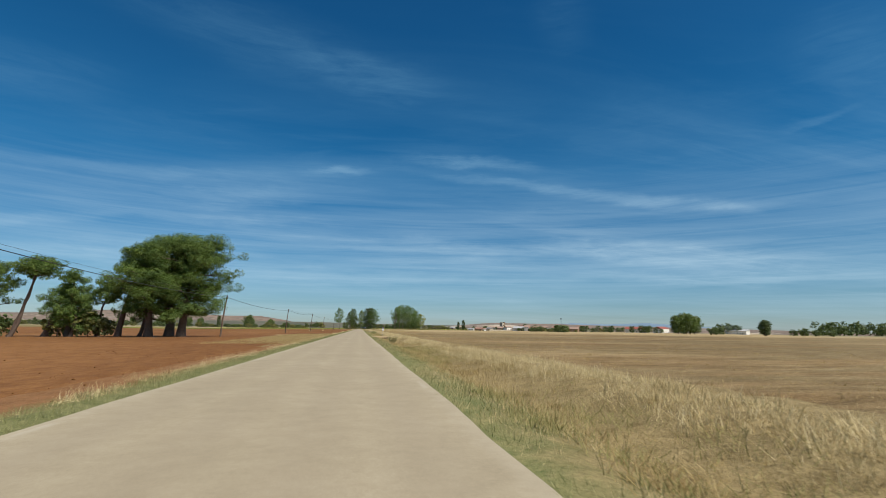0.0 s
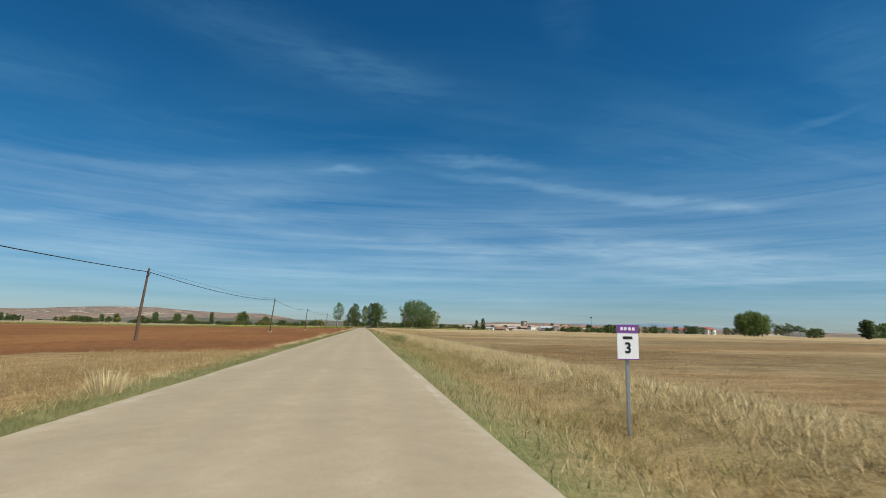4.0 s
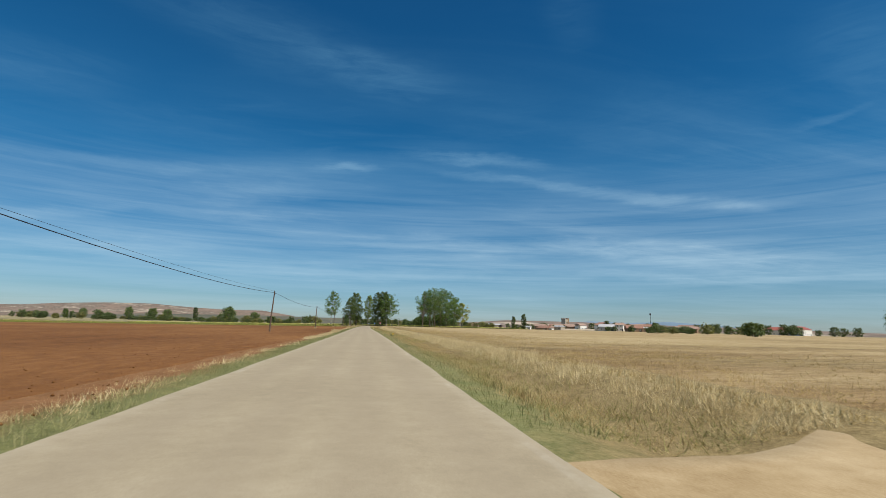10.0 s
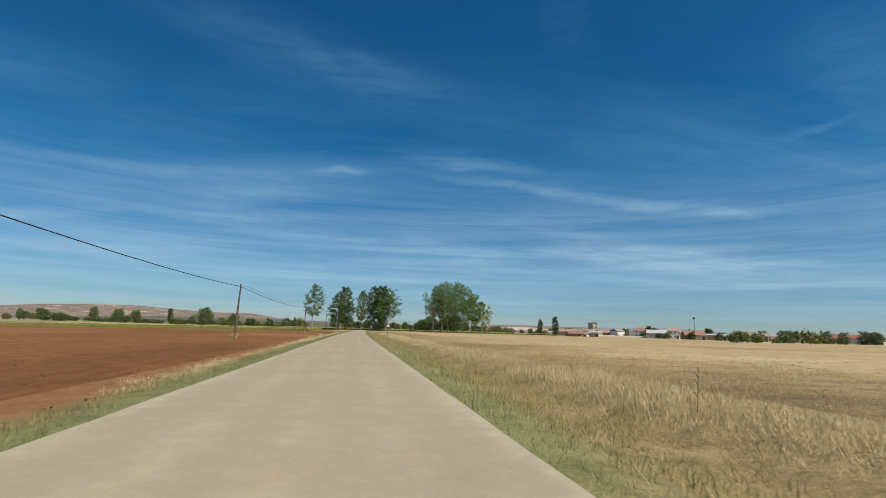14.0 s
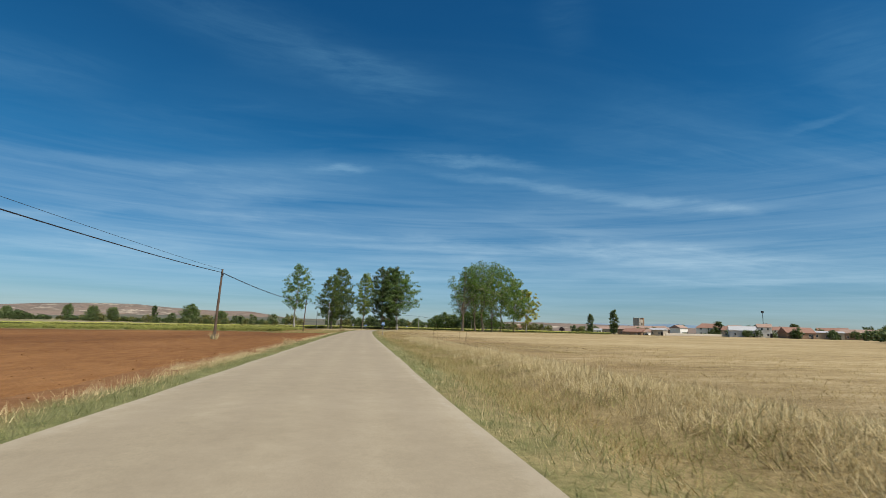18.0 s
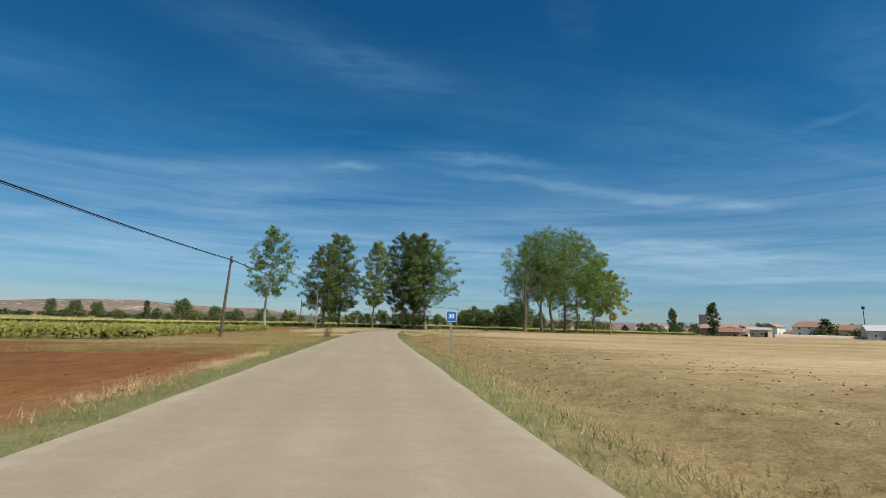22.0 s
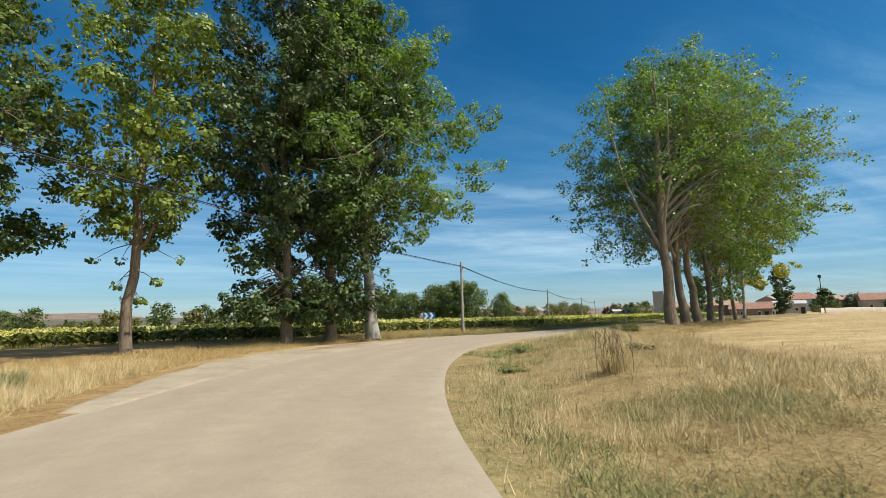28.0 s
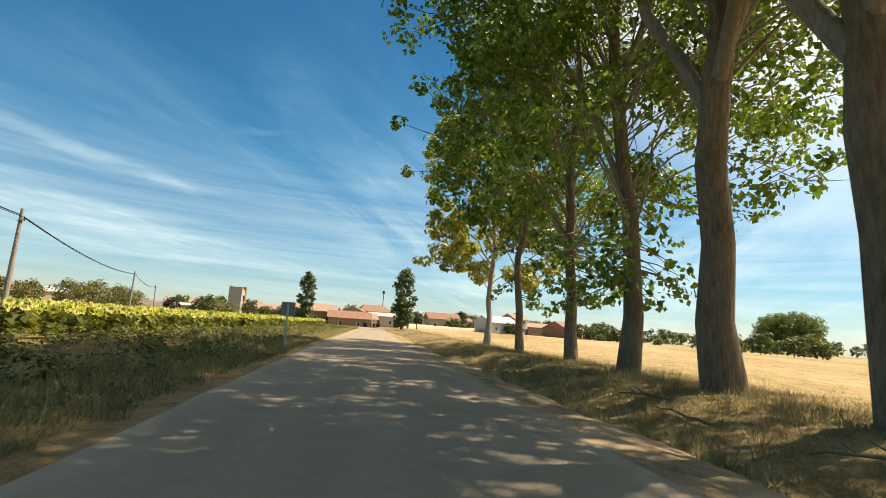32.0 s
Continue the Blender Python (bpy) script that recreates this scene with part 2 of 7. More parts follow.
def field_mat():
    """The right-hand field: brown meadow that passes into pale stubble further on."""
    def build(nt, b):
        p = world_pos(nt)
        v = mapped(nt, p, (0.5, 1.6, 1))
        broad, mid, fine = noise_tex(nt, v, 0.030, 5, 0.6), noise_tex(nt, v, 0.62, 8, 0.74, 0.5), noise_tex(nt, p, 7.0, 5, 0.75)
        f = math_node(nt, "ADD", math_node(nt, "MULTIPLY", broad, 0.30), math_node(nt, "ADD", math_node(nt, "MULTIPLY", mid, 0.40), math_node(nt, "MULTIPLY", fine, 0.30)))
        brown = ramp(nt, f, [(0.40, (0.086, 0.058, 0.024)), (0.47, (0.155, 0.108, 0.047)), (0.53, (0.215, 0.156, 0.074)), (0.61, (0.315, 0.242, 0.126))])
        gold = ramp(nt, f, [(0.39, (0.17, 0.115, 0.055)), (0.5, (0.335, 0.245, 0.116)), (0.62, (0.49, 0.390, 0.225))])
        rust = noise_tex(nt, mapped(nt, p, (0.35, 1.0, 1), (0, 0, 8)), 0.055, 6, 0.65, 0.6)
        brown = mix_col(nt, ramp(nt, rust, [(0.47, 0.0), (0.60, 0.75)]), brown, ramp(nt, f, [(0.42, (0.100, 0.052, 0.018)), (0.60, (0.30, 0.175, 0.070))]))
        sep = nt.nodes.new("ShaderNodeSeparateXYZ")
        link(nt, p, sep.inputs[0])
        w = math_node(nt, "ADD", math_node(nt, "MULTIPLY", ramp(nt, math_node(nt, "DIVIDE", sep.outputs[1], 600.0), [(0.26, 0.0), (0.46, 1.0)]), ramp(nt, math_node(nt, "DIVIDE", sep.outputs[0], 100.0), [(0.06, 0.15), (0.26, 1.15)])), math_node(nt, "MULTIPLY", math_node(nt, "SUBTRACT", broad, 0.5), 2.2))
        link(nt, mix_col(nt, math_node(nt, "MULTIPLY", w, 1.0, True), brown, gold), b.inputs["Base Color"])
        b.inputs["Roughness"].default_value = 0.95
        b.inputs["Specular IOR Level"].default_value = 0.15
        bump(nt, b, math_node(nt, "ADD", mid, math_node(nt, "MULTIPLY", fine, 0.5)), 0.8, 0.07)
    return material("dry_field", build)


def leaf_mat(name, cols, rough=0.5, glow=0.35):
    """Foliage: each leaf its own shade, light passes through."""
    def build(nt, b):
        g = nt.nodes.new("ShaderNodeNewGeometry")
        big = noise_tex(nt, g.outputs["Position"], 0.35, 3)
        f = math_node(nt, "ADD", math_node(nt, "MULTIPLY", g.outputs["Random Per Island"], 0.6), math_node(nt, "MULTIPLY", big, 0.4))
        n = len(cols) - 1
        col = ramp(nt, f, [(0.2 + 0.6 * i / n, c) for i, c in enumerate(cols)])
        link(nt, col, b.inputs["Base Color"])
        b.inputs["Roughness"].default_value = rough
        b.inputs["Specular IOR Level"].default_value = 0.3
        tr = nt.nodes.new("ShaderNodeBsdfTranslucent")
        link(nt, mix_col(nt, 1.0, col, (1.25, 1.35, 0.55), "MULTIPLY"), tr.inputs[0])
        mx = nt.nodes.new("ShaderNodeMixShader")
        mx.inputs[0].default_value = glow
        link(nt, b.outputs[0], mx.inputs[1])
        link(nt, tr.outputs[0], mx.inputs[2])
        link(nt, mx.outputs[0], nt.nodes["Material Output"].inputs[0])
    return material(name, build)


def grass_mat(name, cols, glow=0.18):
    """Grass: tone varies by clump and stretch of ground, a little by blade."""
    def build(nt, b):
        g = nt.nodes.new("ShaderNodeNewGeometry")
        p = g.outputs["Position"]
        flat = mapped(nt, p, (1, 1, 0.35))
        clump, wide = noise_tex(nt, flat, 2.6, 4, 0.65), noise_tex(nt, flat, 0.33, 3, 0.6)
        f = math_node(nt, "ADD", math_node(nt, "MULTIPLY", g.outputs["Random Per Island"], 0.22), math_node(nt, "ADD", math_node(nt, "MULTIPLY", clump, 0.48), math_node(nt, "MULTIPLY", wide, 0.30)))
        n = len(cols) - 1
        col = ramp(nt, f, [(0.34 + 0.32 * i / n, c) for i, c in enumerate(cols)])
        link(nt, col, b.inputs["Base Color"])
        b.inputs["Roughness"].default_value = 0.75
        b.inputs["Specular IOR Level"].default_value = 0.2
        # a stand of blades takes the light much as the turf below it does
        soft = nt.nodes.new("ShaderNodeVectorMath")
        soft.operation = "MULTIPLY_ADD"
        link(nt, g.outputs["Normal"], soft.inputs[0])
        soft.inputs[1].default_value, soft.inputs[2].default_value = (0.45, 0.45, 0.45), (0.0, 0.0, 0.8)
        unit = nt.nodes.new("ShaderNodeVectorMath")
        unit.operation = "NORMALIZE"
        link(nt, soft.outputs[0], unit.inputs[0])
        link(nt, unit.outputs[0], b.inputs["Normal"])
        tr = nt.nodes.new("ShaderNodeBsdfTranslucent")
        link(nt, mix_col(nt, 1.0, col, (1.15, 1.15, 0.7), "MULTIPLY"), tr.inputs[0])
        mx = nt.nodes.new("ShaderNodeMixShader")
        mx.inputs[0].default_value = glow
        link(nt, b.outputs[0], mx.inputs[1])
        link(nt, tr.outputs[0], mx.inputs[2])
        link(nt, mx.outputs[0], nt.nodes["Material Output"].inputs[0])
    return material(name, build)


def bark_mat(name, lo, hi):
    def build(nt, b):
        v = coords(nt)
        a = noise_tex(nt, mapped(nt, v, (6, 6, 1.2)), 2.5, 6, 0.65)
        c = noise_tex(nt, v, 0.8, 3)
        f = math_node(nt, "ADD", math_node(nt, "MULTIPLY", a, 0.65), math_node(nt, "MULTIPLY", c, 0.35))
        link(nt, ramp(nt, f, [(0.32, lo), (0.68, hi)]), b.inputs["Base Color"])
        b.inputs["Roughness"].default_value = 0.9
        bump(nt, b, a, 0.9, 0.04)
    return material(name, build)


def road_mat():
    """Worn pale surface dressing: coarse chips, faint wheel tracks, patches, cracks of earth at the rims."""
    def build(nt, b):
        v = world_pos(nt)
        chips = noise_tex(nt, v, 55, 3, 0.7)
        grit = noise_tex(nt, v, 15, 3, 0.75)
        stains = noise_tex(nt, v, 0.35, 5, 0.6)
        mid = noise_tex(nt, v, 2.6, 5, 0.6)
        at = node(nt, "ShaderNodeAttribute", attribute_name="across")
        x = at.outputs["Fac"]
        # wheel tracks polished a little greyer
        tr = None
        for c in (0.17, 0.40, 0.62, 0.84):
            d = math_node(nt, "ABSOLUTE", math_node(nt, "SUBTRACT", x, c))
            t = ramp(nt, d, [(0.02, 1.0), (0.11, 0.0)])
            tr = t if tr is None else math_node(nt, "MAXIMUM", tr, t)
        f = math_node(nt, "ADD", math_node(nt, "MULTIPLY", stains, 0.30), math_node(nt, "ADD", math_node(nt, "MULTIPLY", mid, 0.24), math_node(nt, "ADD", math_node(nt, "MULTIPLY", grit, 0.18), math_node(nt, "MULTIPLY", chips, 0.28))))
        col = ramp(nt, f, [(0.36, (0.262, 0.212, 0.136)), (0.5, (0.328, 0.268, 0.174)), (0.64, (0.395, 0.330, 0.222))])
        col = mix_col(nt, math_node(nt, "MULTIPLY", tr, math_node(nt, "MULTIPLY", stains, 0.55)), col, (0.265, 0.212, 0.142))
        # dust and loose grit along both rims
        rim = math_node(nt, "ABSOLUTE", math_node(nt, "SUBTRACT", x, 0.5))
        rim = math_node(nt, "ADD", rim, math_node(nt, "MULTIPLY", math_node(nt, "SUBTRACT", mid, 0.5), 0.08))
        col = mix_col(nt, ramp(nt, rim, [(0.44, 0.0), (0.495, 0.35)]), col, (0.42, 0.36, 0.26))
        # worn remains of white edge lines, gone by the bend
        sp = nt.nodes.new("ShaderNodeSeparateXYZ")
        link(nt, v, sp.inputs[0])
        along = sp.outputs[1]
        for c in (0.030, 0.972):
            d = math_node(nt, "ABSOLUTE", math_node(nt, "SUBTRACT", x, c))
            worn = math_node(nt, "MULTIPLY", ramp(nt, d, [(0.009, 1.0), (0.013, 0.0)]), ramp(nt, math_node(nt, "ADD", math_node(nt, "MULTIPLY", noise_tex(nt, v, 0.45, 3), 0.7), math_node(nt, "MULTIPLY", mid, 0.3)), [(0.52, 0.0), (0.64, 0.45)]))
            worn = math_node(nt, "MULTIPLY", worn, ramp(nt, math_node(nt, "DIVIDE", along, 1000.0), [(0.46, 1.0), (0.50, 0.0)]))
            col = mix_col(nt, math_node(nt, "MULTIPLY", worn, 0.35), col, (0.60, 0.56, 0.48))
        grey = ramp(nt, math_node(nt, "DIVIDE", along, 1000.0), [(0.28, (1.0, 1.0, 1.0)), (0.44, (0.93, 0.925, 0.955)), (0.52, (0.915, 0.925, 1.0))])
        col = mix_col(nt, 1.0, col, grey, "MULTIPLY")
        link(nt, col, b.inputs["Base Color"])
        b.inputs["Roughness"].default_value = 0.92
        b.inputs["Specular IOR Level"].default_value = 0.2
        bump(nt, b, math_node(nt, "ADD", chips, math_node(nt, "MULTIPLY", grit, 0.6)), 0.35, 0.012)
    return material("road_surface", build)


def verge_mat(name, inner, outer, mid_at=0.45, dry_from=9000.0):
    """Turf by the road that dries out further from it."""
    def build(nt, b):
        v = world_pos(nt)
        at = node(nt, "ShaderNodeAttribute", attribute_name="across")
        broad, mid, fine = noise_tex(nt, v, 0.18, 4), noise_tex(nt, v, 1.5, 8, 0.7, 0.4), noise_tex(nt, v, 14, 5, 0.75)
        w = math_node(nt, "ADD", at.outputs["Fac"], math_node(nt, "MULTIPLY", math_node(nt, "SUBTRACT", broad, 0.5), 0.9))
        w = math_node(nt, "ADD", w, math_node(nt, "MULTIPLY", math_node(nt, "SUBTRACT", mid, 0.5), 0.5))
        sp = nt.nodes.new("ShaderNodeSeparateXYZ")
        link(nt, v, sp.inputs[0])
        w = math_node(nt, "ADD", w, math_node(nt, "MULTIPLY", math_node(nt, "SUBTRACT", sp.outputs[1], dry_from), 0.05, True))
        f = math_node(nt, "ADD", math_node(nt, "MULTIPLY", mid, 0.5), math_node(nt, "MULTIPLY", fine, 0.5))
        ca = ramp(nt, f, [(0.38, inner[0]), (0.62, inner[1])])
        cb = ramp(nt, f, [(0.39, outer[0]), (0.61, outer[1])])
        col = mix_col(nt, ramp(nt, w, [(mid_at - 0.2, 0.0), (mid_at + 0.2, 1.0)]), ca, cb)
        link(nt, col, b.inputs["Base Color"])
        b.inputs["Roughness"].default_value = 0.95
        b.inputs["Specular IOR Level"].default_value = 0.15
        bump(nt, b, f, 0.8, 0.06)
    return material(name, build)


M_ROAD = road_mat()
M_SOIL = ground_mat("ploughed_red_earth", [(0.106, 0.042, 0.013), (0.182, 0.080, 0.025), (0.272, 0.131, 0.046)], (0.03, 1.3, 13.0), bump_s=1.0, bump_d=0.08, stretch=(1.5, 0.6, 1))
M_FIELD = field_mat()
M_DRY = ground_mat("dry_grass_turf", [(0.13, 0.080, 0.032), (0.24, 0.160, 0.070), (0.38, 0.275, 0.135)], (0.08, 0.7, 10.0))
M_FAR = ground_mat("distant_plain", [(0.26, 0.20, 0.11), (0.36, 0.28, 0.15), (0.16, 0.15, 0.07), (0.42, 0.33, 0.20)], (0.004, 0.02, 0.2), stretch=(0.5, 1.5, 1), spread=(0.36, 0.62))
M_CROP = ground_mat("sunflower_field_earth", [(0.10, 0.075, 0.03), (0.17, 0.14, 0.05), (0.25, 0.20, 0.08)], (0.05, 0.8, 8.0))
M_CLOD = ground_mat("crumbled_brown_earth", [(0.13, 0.086, 0.044), (0.22, 0.152, 0.08), (0.32, 0.232, 0.13)], (0.08, 0.9, 12.0))
M_SAND = ground_mat("sandy_track", [(0.28, 0.19, 0.090), (0.38, 0.275, 0.145), (0.47, 0.355, 0.205)], (0.3, 2.5, 40.0), bump_s=0.3, bump_d=0.02)
M_DIRT = ground_mat("reddish_trodden_dirt", [(0.18, 0.125, 0.068), (0.29, 0.218, 0.128), (0.40, 0.315, 0.20)], (0.3, 2.0, 30.0), bump_s=0.6, bump_d=0.03)
M_GRAVEL = ground_mat("pale_gravel", [(0.235, 0.190, 0.130), (0.305, 0.254, 0.176), (0.375, 0.316, 0.228)], (0.4, 3.0, 45.0), bump_s=0.4, bump_d=0.02)
M_VERGE_R = verge_mat("verge_turf", ((0.100, 0.115, 0.036), (0.25, 0.235, 0.095)), ((0.145, 0.102, 0.042), (0.33, 0.248, 0.115)), 0.15, 518.0)
M_VERGE_L = verge_mat("verge_turf_narrow", ((0.095, 0.105, 0.034), (0.235, 0.220, 0.090)), ((0.155, 0.072, 0.025), (0.27, 0.135, 0.057)), 0.42)
M_VERGE_LD = verge_mat("verge_turf_dry", ((0.100, 0.102, 0.034), (0.230, 0.208, 0.082)), ((0.17, 0.105, 0.043), (0.35, 0.24, 0.105)), 0.45, 506.0)
M_GRASS = grass_mat("green_grass", [(0.115, 0.132, 0.044), (0.205, 0.208, 0.078), (0.36, 0.315, 0.15)])
M_STRAW = grass_mat("dry_grass", [(0.35, 0.255, 0.115), (0.55, 0.43, 0.22), (0.74, 0.615, 0.37)])
M_BROWNSTRAW = grass_mat("brown_dry_grass", [(0.195, 0.128, 0.048), (0.335, 0.240, 0.098), (0.53, 0.415, 0.205)])
M_GOLD = grass_mat("golden_dry_grass", [(0.27, 0.165, 0.058), (0.43, 0.305, 0.115), (0.62, 0.47, 0.215)])
M_OLIVE = grass_mat("olive_ditch_grass", [(0.13, 0.128, 0.038), (0.24, 0.22, 0.074), (0.42, 0.35, 0.155)])
M_WEED = leaf_mat("grey_green_weeds", [(0.09, 0.075, 0.04), (0.15, 0.135, 0.07), (0.24, 0.20, 0.11)], 0.7, 0.2)
M_FRESH = grass_mat("fresh_dark_grass", [(0.085, 0.112, 0.034), (0.165, 0.185, 0.060), (0.29, 0.275, 0.110)])
M_YELLOW = leaf_mat("pale_yellow_poplar_leaves", [(0.21, 0.218, 0.050), (0.36, 0.355, 0.080), (0.51, 0.475, 0.13)], 0.45, 0.4)
M_DARKPOP = leaf_mat("dark_poplar_leaves", [(0.028, 0.052, 0.016), (0.058, 0.092, 0.026), (0.12, 0.16, 0.045)], 0.42, 0.14)
M_POPLAR = leaf_mat("poplar_leaves", [(0.068, 0.128, 0.036), (0.135, 0.212, 0.055), (0.24, 0.31, 0.085)], 0.38, 0.48)
M_MIDPOP = leaf_mat("deep_green_poplar_leaves", [(0.050, 0.085, 0.026), (0.105, 0.150, 0.040), (0.195, 0.235, 0.065)], 0.40, 0.34)
M_POPLAR_Y = leaf_mat("yellowing_poplar_leaves", [(0.085, 0.135, 0.028), (0.165, 0.225, 0.045), (0.28, 0.31, 0.065)], 0.42, 0.3)
M_PINE = leaf_mat("pine_needles", [(0.044, 0.080, 0.016), (0.092, 0.146, 0.027), (0.185, 0.24, 0.048)], 0.65, 0.25)
M_BUSH = leaf_mat("bush_leaves", [(0.040, 0.066, 0.021), (0.078, 0.108, 0.031), (0.135, 0.16, 0.047)], 0.55, 0.2)
M_BUSH_Y = leaf_mat("olive_bush_leaves", [(0.09, 0.10, 0.03), (0.15, 0.15, 0.045), (0.22, 0.20, 0.06)], 0.5, 0.3)
M_PLUM = leaf_mat("dark_plum_leaves", [(0.018, 0.010, 0.012), (0.035, 0.016, 0.018), (0.06, 0.03, 0.03)], 0.5, 0.15)
M_SUNLEAF = leaf_mat("sunflower_leaves", [(0.04, 0.055, 0.014), (0.09, 0.105, 0.025), (0.20, 0.20, 0.05)], 0.6, 0.25)
M_CROPLEAF = grass_mat("green_crop_leaves", [(0.11, 0.125, 0.03), (0.21, 0.22, 0.055), (0.34, 0.32, 0.10)], 0.3)
M_PETAL = leaf_mat("sunflower_petals", [(0.42, 0.40, 0.07), (0.60, 0.56, 0.13), (0.74, 0.70, 0.28)], 0.6, 0.35)
M_BARK = bark_mat("poplar_bark", (0.085, 0.060, 0.036), (0.29, 0.225, 0.15))
M_BARK_PALE = bark_mat("pale_poplar_bark", (0.22, 0.195, 0.155), (0.46, 0.43, 0.37))
M_BARK_LIMB = bark_mat("grey_limb_bark", (0.15, 0.125, 0.095), (0.38, 0.335, 0.27))
M_PINEBARK = bark_mat("pine_bark", (0.05, 0.032, 0.022), (0.15, 0.10, 0.07))
M_POLE = bark_mat("weathered_pole_wood", (0.065, 0.042, 0.027), (0.18, 0.12, 0.078))
M_POLE_GREY = bark_mat("grey_pole_wood", (0.20, 0.18, 0.15), (0.38, 0.35, 0.30))
M_CABLE = plain("black_cable", (0.02, 0.02, 0.022), 0.5, 0, 0.2, 30)
M_ZINC = plain("galvanised_steel", (0.42, 0.44, 0.46), 0.45, 0.85, 0.15, 20)
M_BLUE = plain("sign_blue", (0.012, 0.17, 0.52), 0.35, 0, 0.08, 8)
M_WHITE = plain("sign_white", (0.80, 0.80, 0.78), 0.4, 0, 0.05, 8)
M_RED = plain("sign_red", (0.55, 0.03, 0.03), 0.4, 0, 0.08, 8)
M_BLACK = plain("sign_black", (0.015, 0.015, 0.017), 0.45, 0, 0.1, 8)
M_PURPLE = plain("sign_purple", (0.20, 0.06, 0.28), 0.4, 0, 0.1, 8)
M_STONE = plain("grey_stone", (0.34, 0.31, 0.27), 0.9, 0, 0.35, 3, 0.2, 0.6)
M_CONCRETE = plain("grey_concrete", (0.40, 0.38, 0.34), 0.85, 0, 0.25, 2, 0.25, 0.4)
# near-black for doors and mast, and for shade painted into openings and hollows
M_DARK = plain("dark_parts_and_hollow_shade", (0.02, 0.018, 0.016), 0.7, 0, 0.2, 4)
M_GLASS = plain("dark_window_glass", (0.03, 0.035, 0.04), 0.08, 0, 0.1, 2, 0.6, 0.0)
M_WALLW = plain("whitewashed_wall", (0.74, 0.71, 0.65), 0.9, 0, 0.10, 0.8, 0.2, 0.3)
M_WALLB = plain("beige_render_wall", (0.43, 0.36, 0.27), 0.9, 0, 0.18, 0.8, 0.2, 0.3)
M_ADOBE = plain("adobe_wall", (0.29, 0.19, 0.125), 0.95, 0, 0.25, 0.8, 0.15, 0.5)
M_TILE = plain("terracotta_roof_tiles", (0.27, 0.150, 0.105), 0.85, 0, 0.30, 1.5, 0.25, 0.5)
M_TILE_P = plain("faded_pink_roof_tiles", (0.33, 0.225, 0.17), 0.88, 0, 0.3, 1.5, 0.25, 0.5)
M_GREYROOF = plain("grey_sheet_roof", (0.46, 0.45, 0.44), 0.6, 0.2, 0.15, 1.0, 0.3, 0.2)
M_REDROOF = plain("red_sheet_roof", (0.28, 0.085, 0.06), 0.6, 0, 0.15, 1.0, 0.3, 0.2)
M_FLOWER = plain("bright_yellow_petals", (0.80, 0.50, 0.02), 0.6, 0, 0.15, 20)
M_TWIG = plain("dead_branch", (0.20, 0.14, 0.088), 0.9, 0, 0.3, 12)
M_SIGNBACK = plain("dull_grey_sign_back", (0.22, 0.225, 0.23), 0.6, 0.0, 0.15, 10)
M_DARKTWIG = plain("dark_dead_twigs", (0.17, 0.11, 0.058), 0.9, 0, 0.3, 12)
M_HILL = ground_mat("bare_hills", [(0.135, 0.098, 0.078), (0.225, 0.165, 0.125), (0.125, 0.100, 0.080), (0.42, 0.345, 0.26)], (0.0022, 0.009, 0.05), bump_s=0.3, bump_d=3, stretch=(0.5, 1, 5.0), spread=(0.41, 0.59))
M_WOODED = ground_mat("wooded_hills", [(0.055, 0.065, 0.045), (0.11, 0.105, 0.075), (0.20, 0.16, 0.11)], (0.004, 0.03, 0.1), bump_s=0.5, bump_d=3, stretch=(0.6, 1, 2), spread=(0.36, 0.66))
# aerial haze is put into this base colour: blue-grey near the horizon sky
M_MOUNTAIN = ground_mat("haze_tinted_mountains", [(0.15, 0.215, 0.275), (0.18, 0.245, 0.305)], (0.001, 0.004, 0.02), bump_s=0.1, bump_d=3)

# ---- mesh helpers ----
def np_mesh(name, verts, faces, mats, idx=None, smooth=False):
    """A mesh from arrays: faces is (n, 3) or (n, 4)."""
    verts, faces = np.asarray(verts, dtype=np.float32), np.asarray(faces, dtype=np.int32)
    me = bpy.data.meshes.new(name)
    n, k = faces.shape
    me.vertices.add(len(verts))
    me.vertices.foreach_set("co", verts.ravel())
    me.loops.add(n * k)
    me.loops.foreach_set("vertex_index", faces.ravel())
    me.polygons.add(n)
    me.polygons.foreach_set("loop_start", np.arange(0, n * k, k, dtype=np.int32))
    for m in mats:
        me.materials.append(m)
    if idx is not None:
        me.polygons.foreach_set("material_index", np.asarray(idx, dtype=np.int32))
    if smooth:
        me.polygons.foreach_set("use_smooth", np.ones(n, dtype=bool))
    me.update(calc_edges=True)
    me.validate()
    return me


def part(name, me, parent=None, label="", loc=None):
    ob = new(name, me)
    if parent is not None:
        ob.parent = parent
    if loc is not None:
        ob.location = loc
    if label:
        ob["label"] = label
    return ob


def thing(name, label, category, at=(0, 0, 0), rz=0.0, group="", kind=""):
    e = new(name)
    e.empty_display_size = 0.2
    e.matrix_world = pose(*at, 0, 0, rz)
    return tagged(e, label, category, group, kind)


def bm_mesh(name, bm, mat, smooth=False):
    me = bpy.data.meshes.new(name)
    bm.normal_update()
    bm.to_mesh(me)
    bm.free()
    for m in (mat if isinstance(mat, (list, tuple)) else [mat]):
        me.materials.append(m)
    if smooth:
        for p in me.polygons:
            p.use_smooth = True
    return me


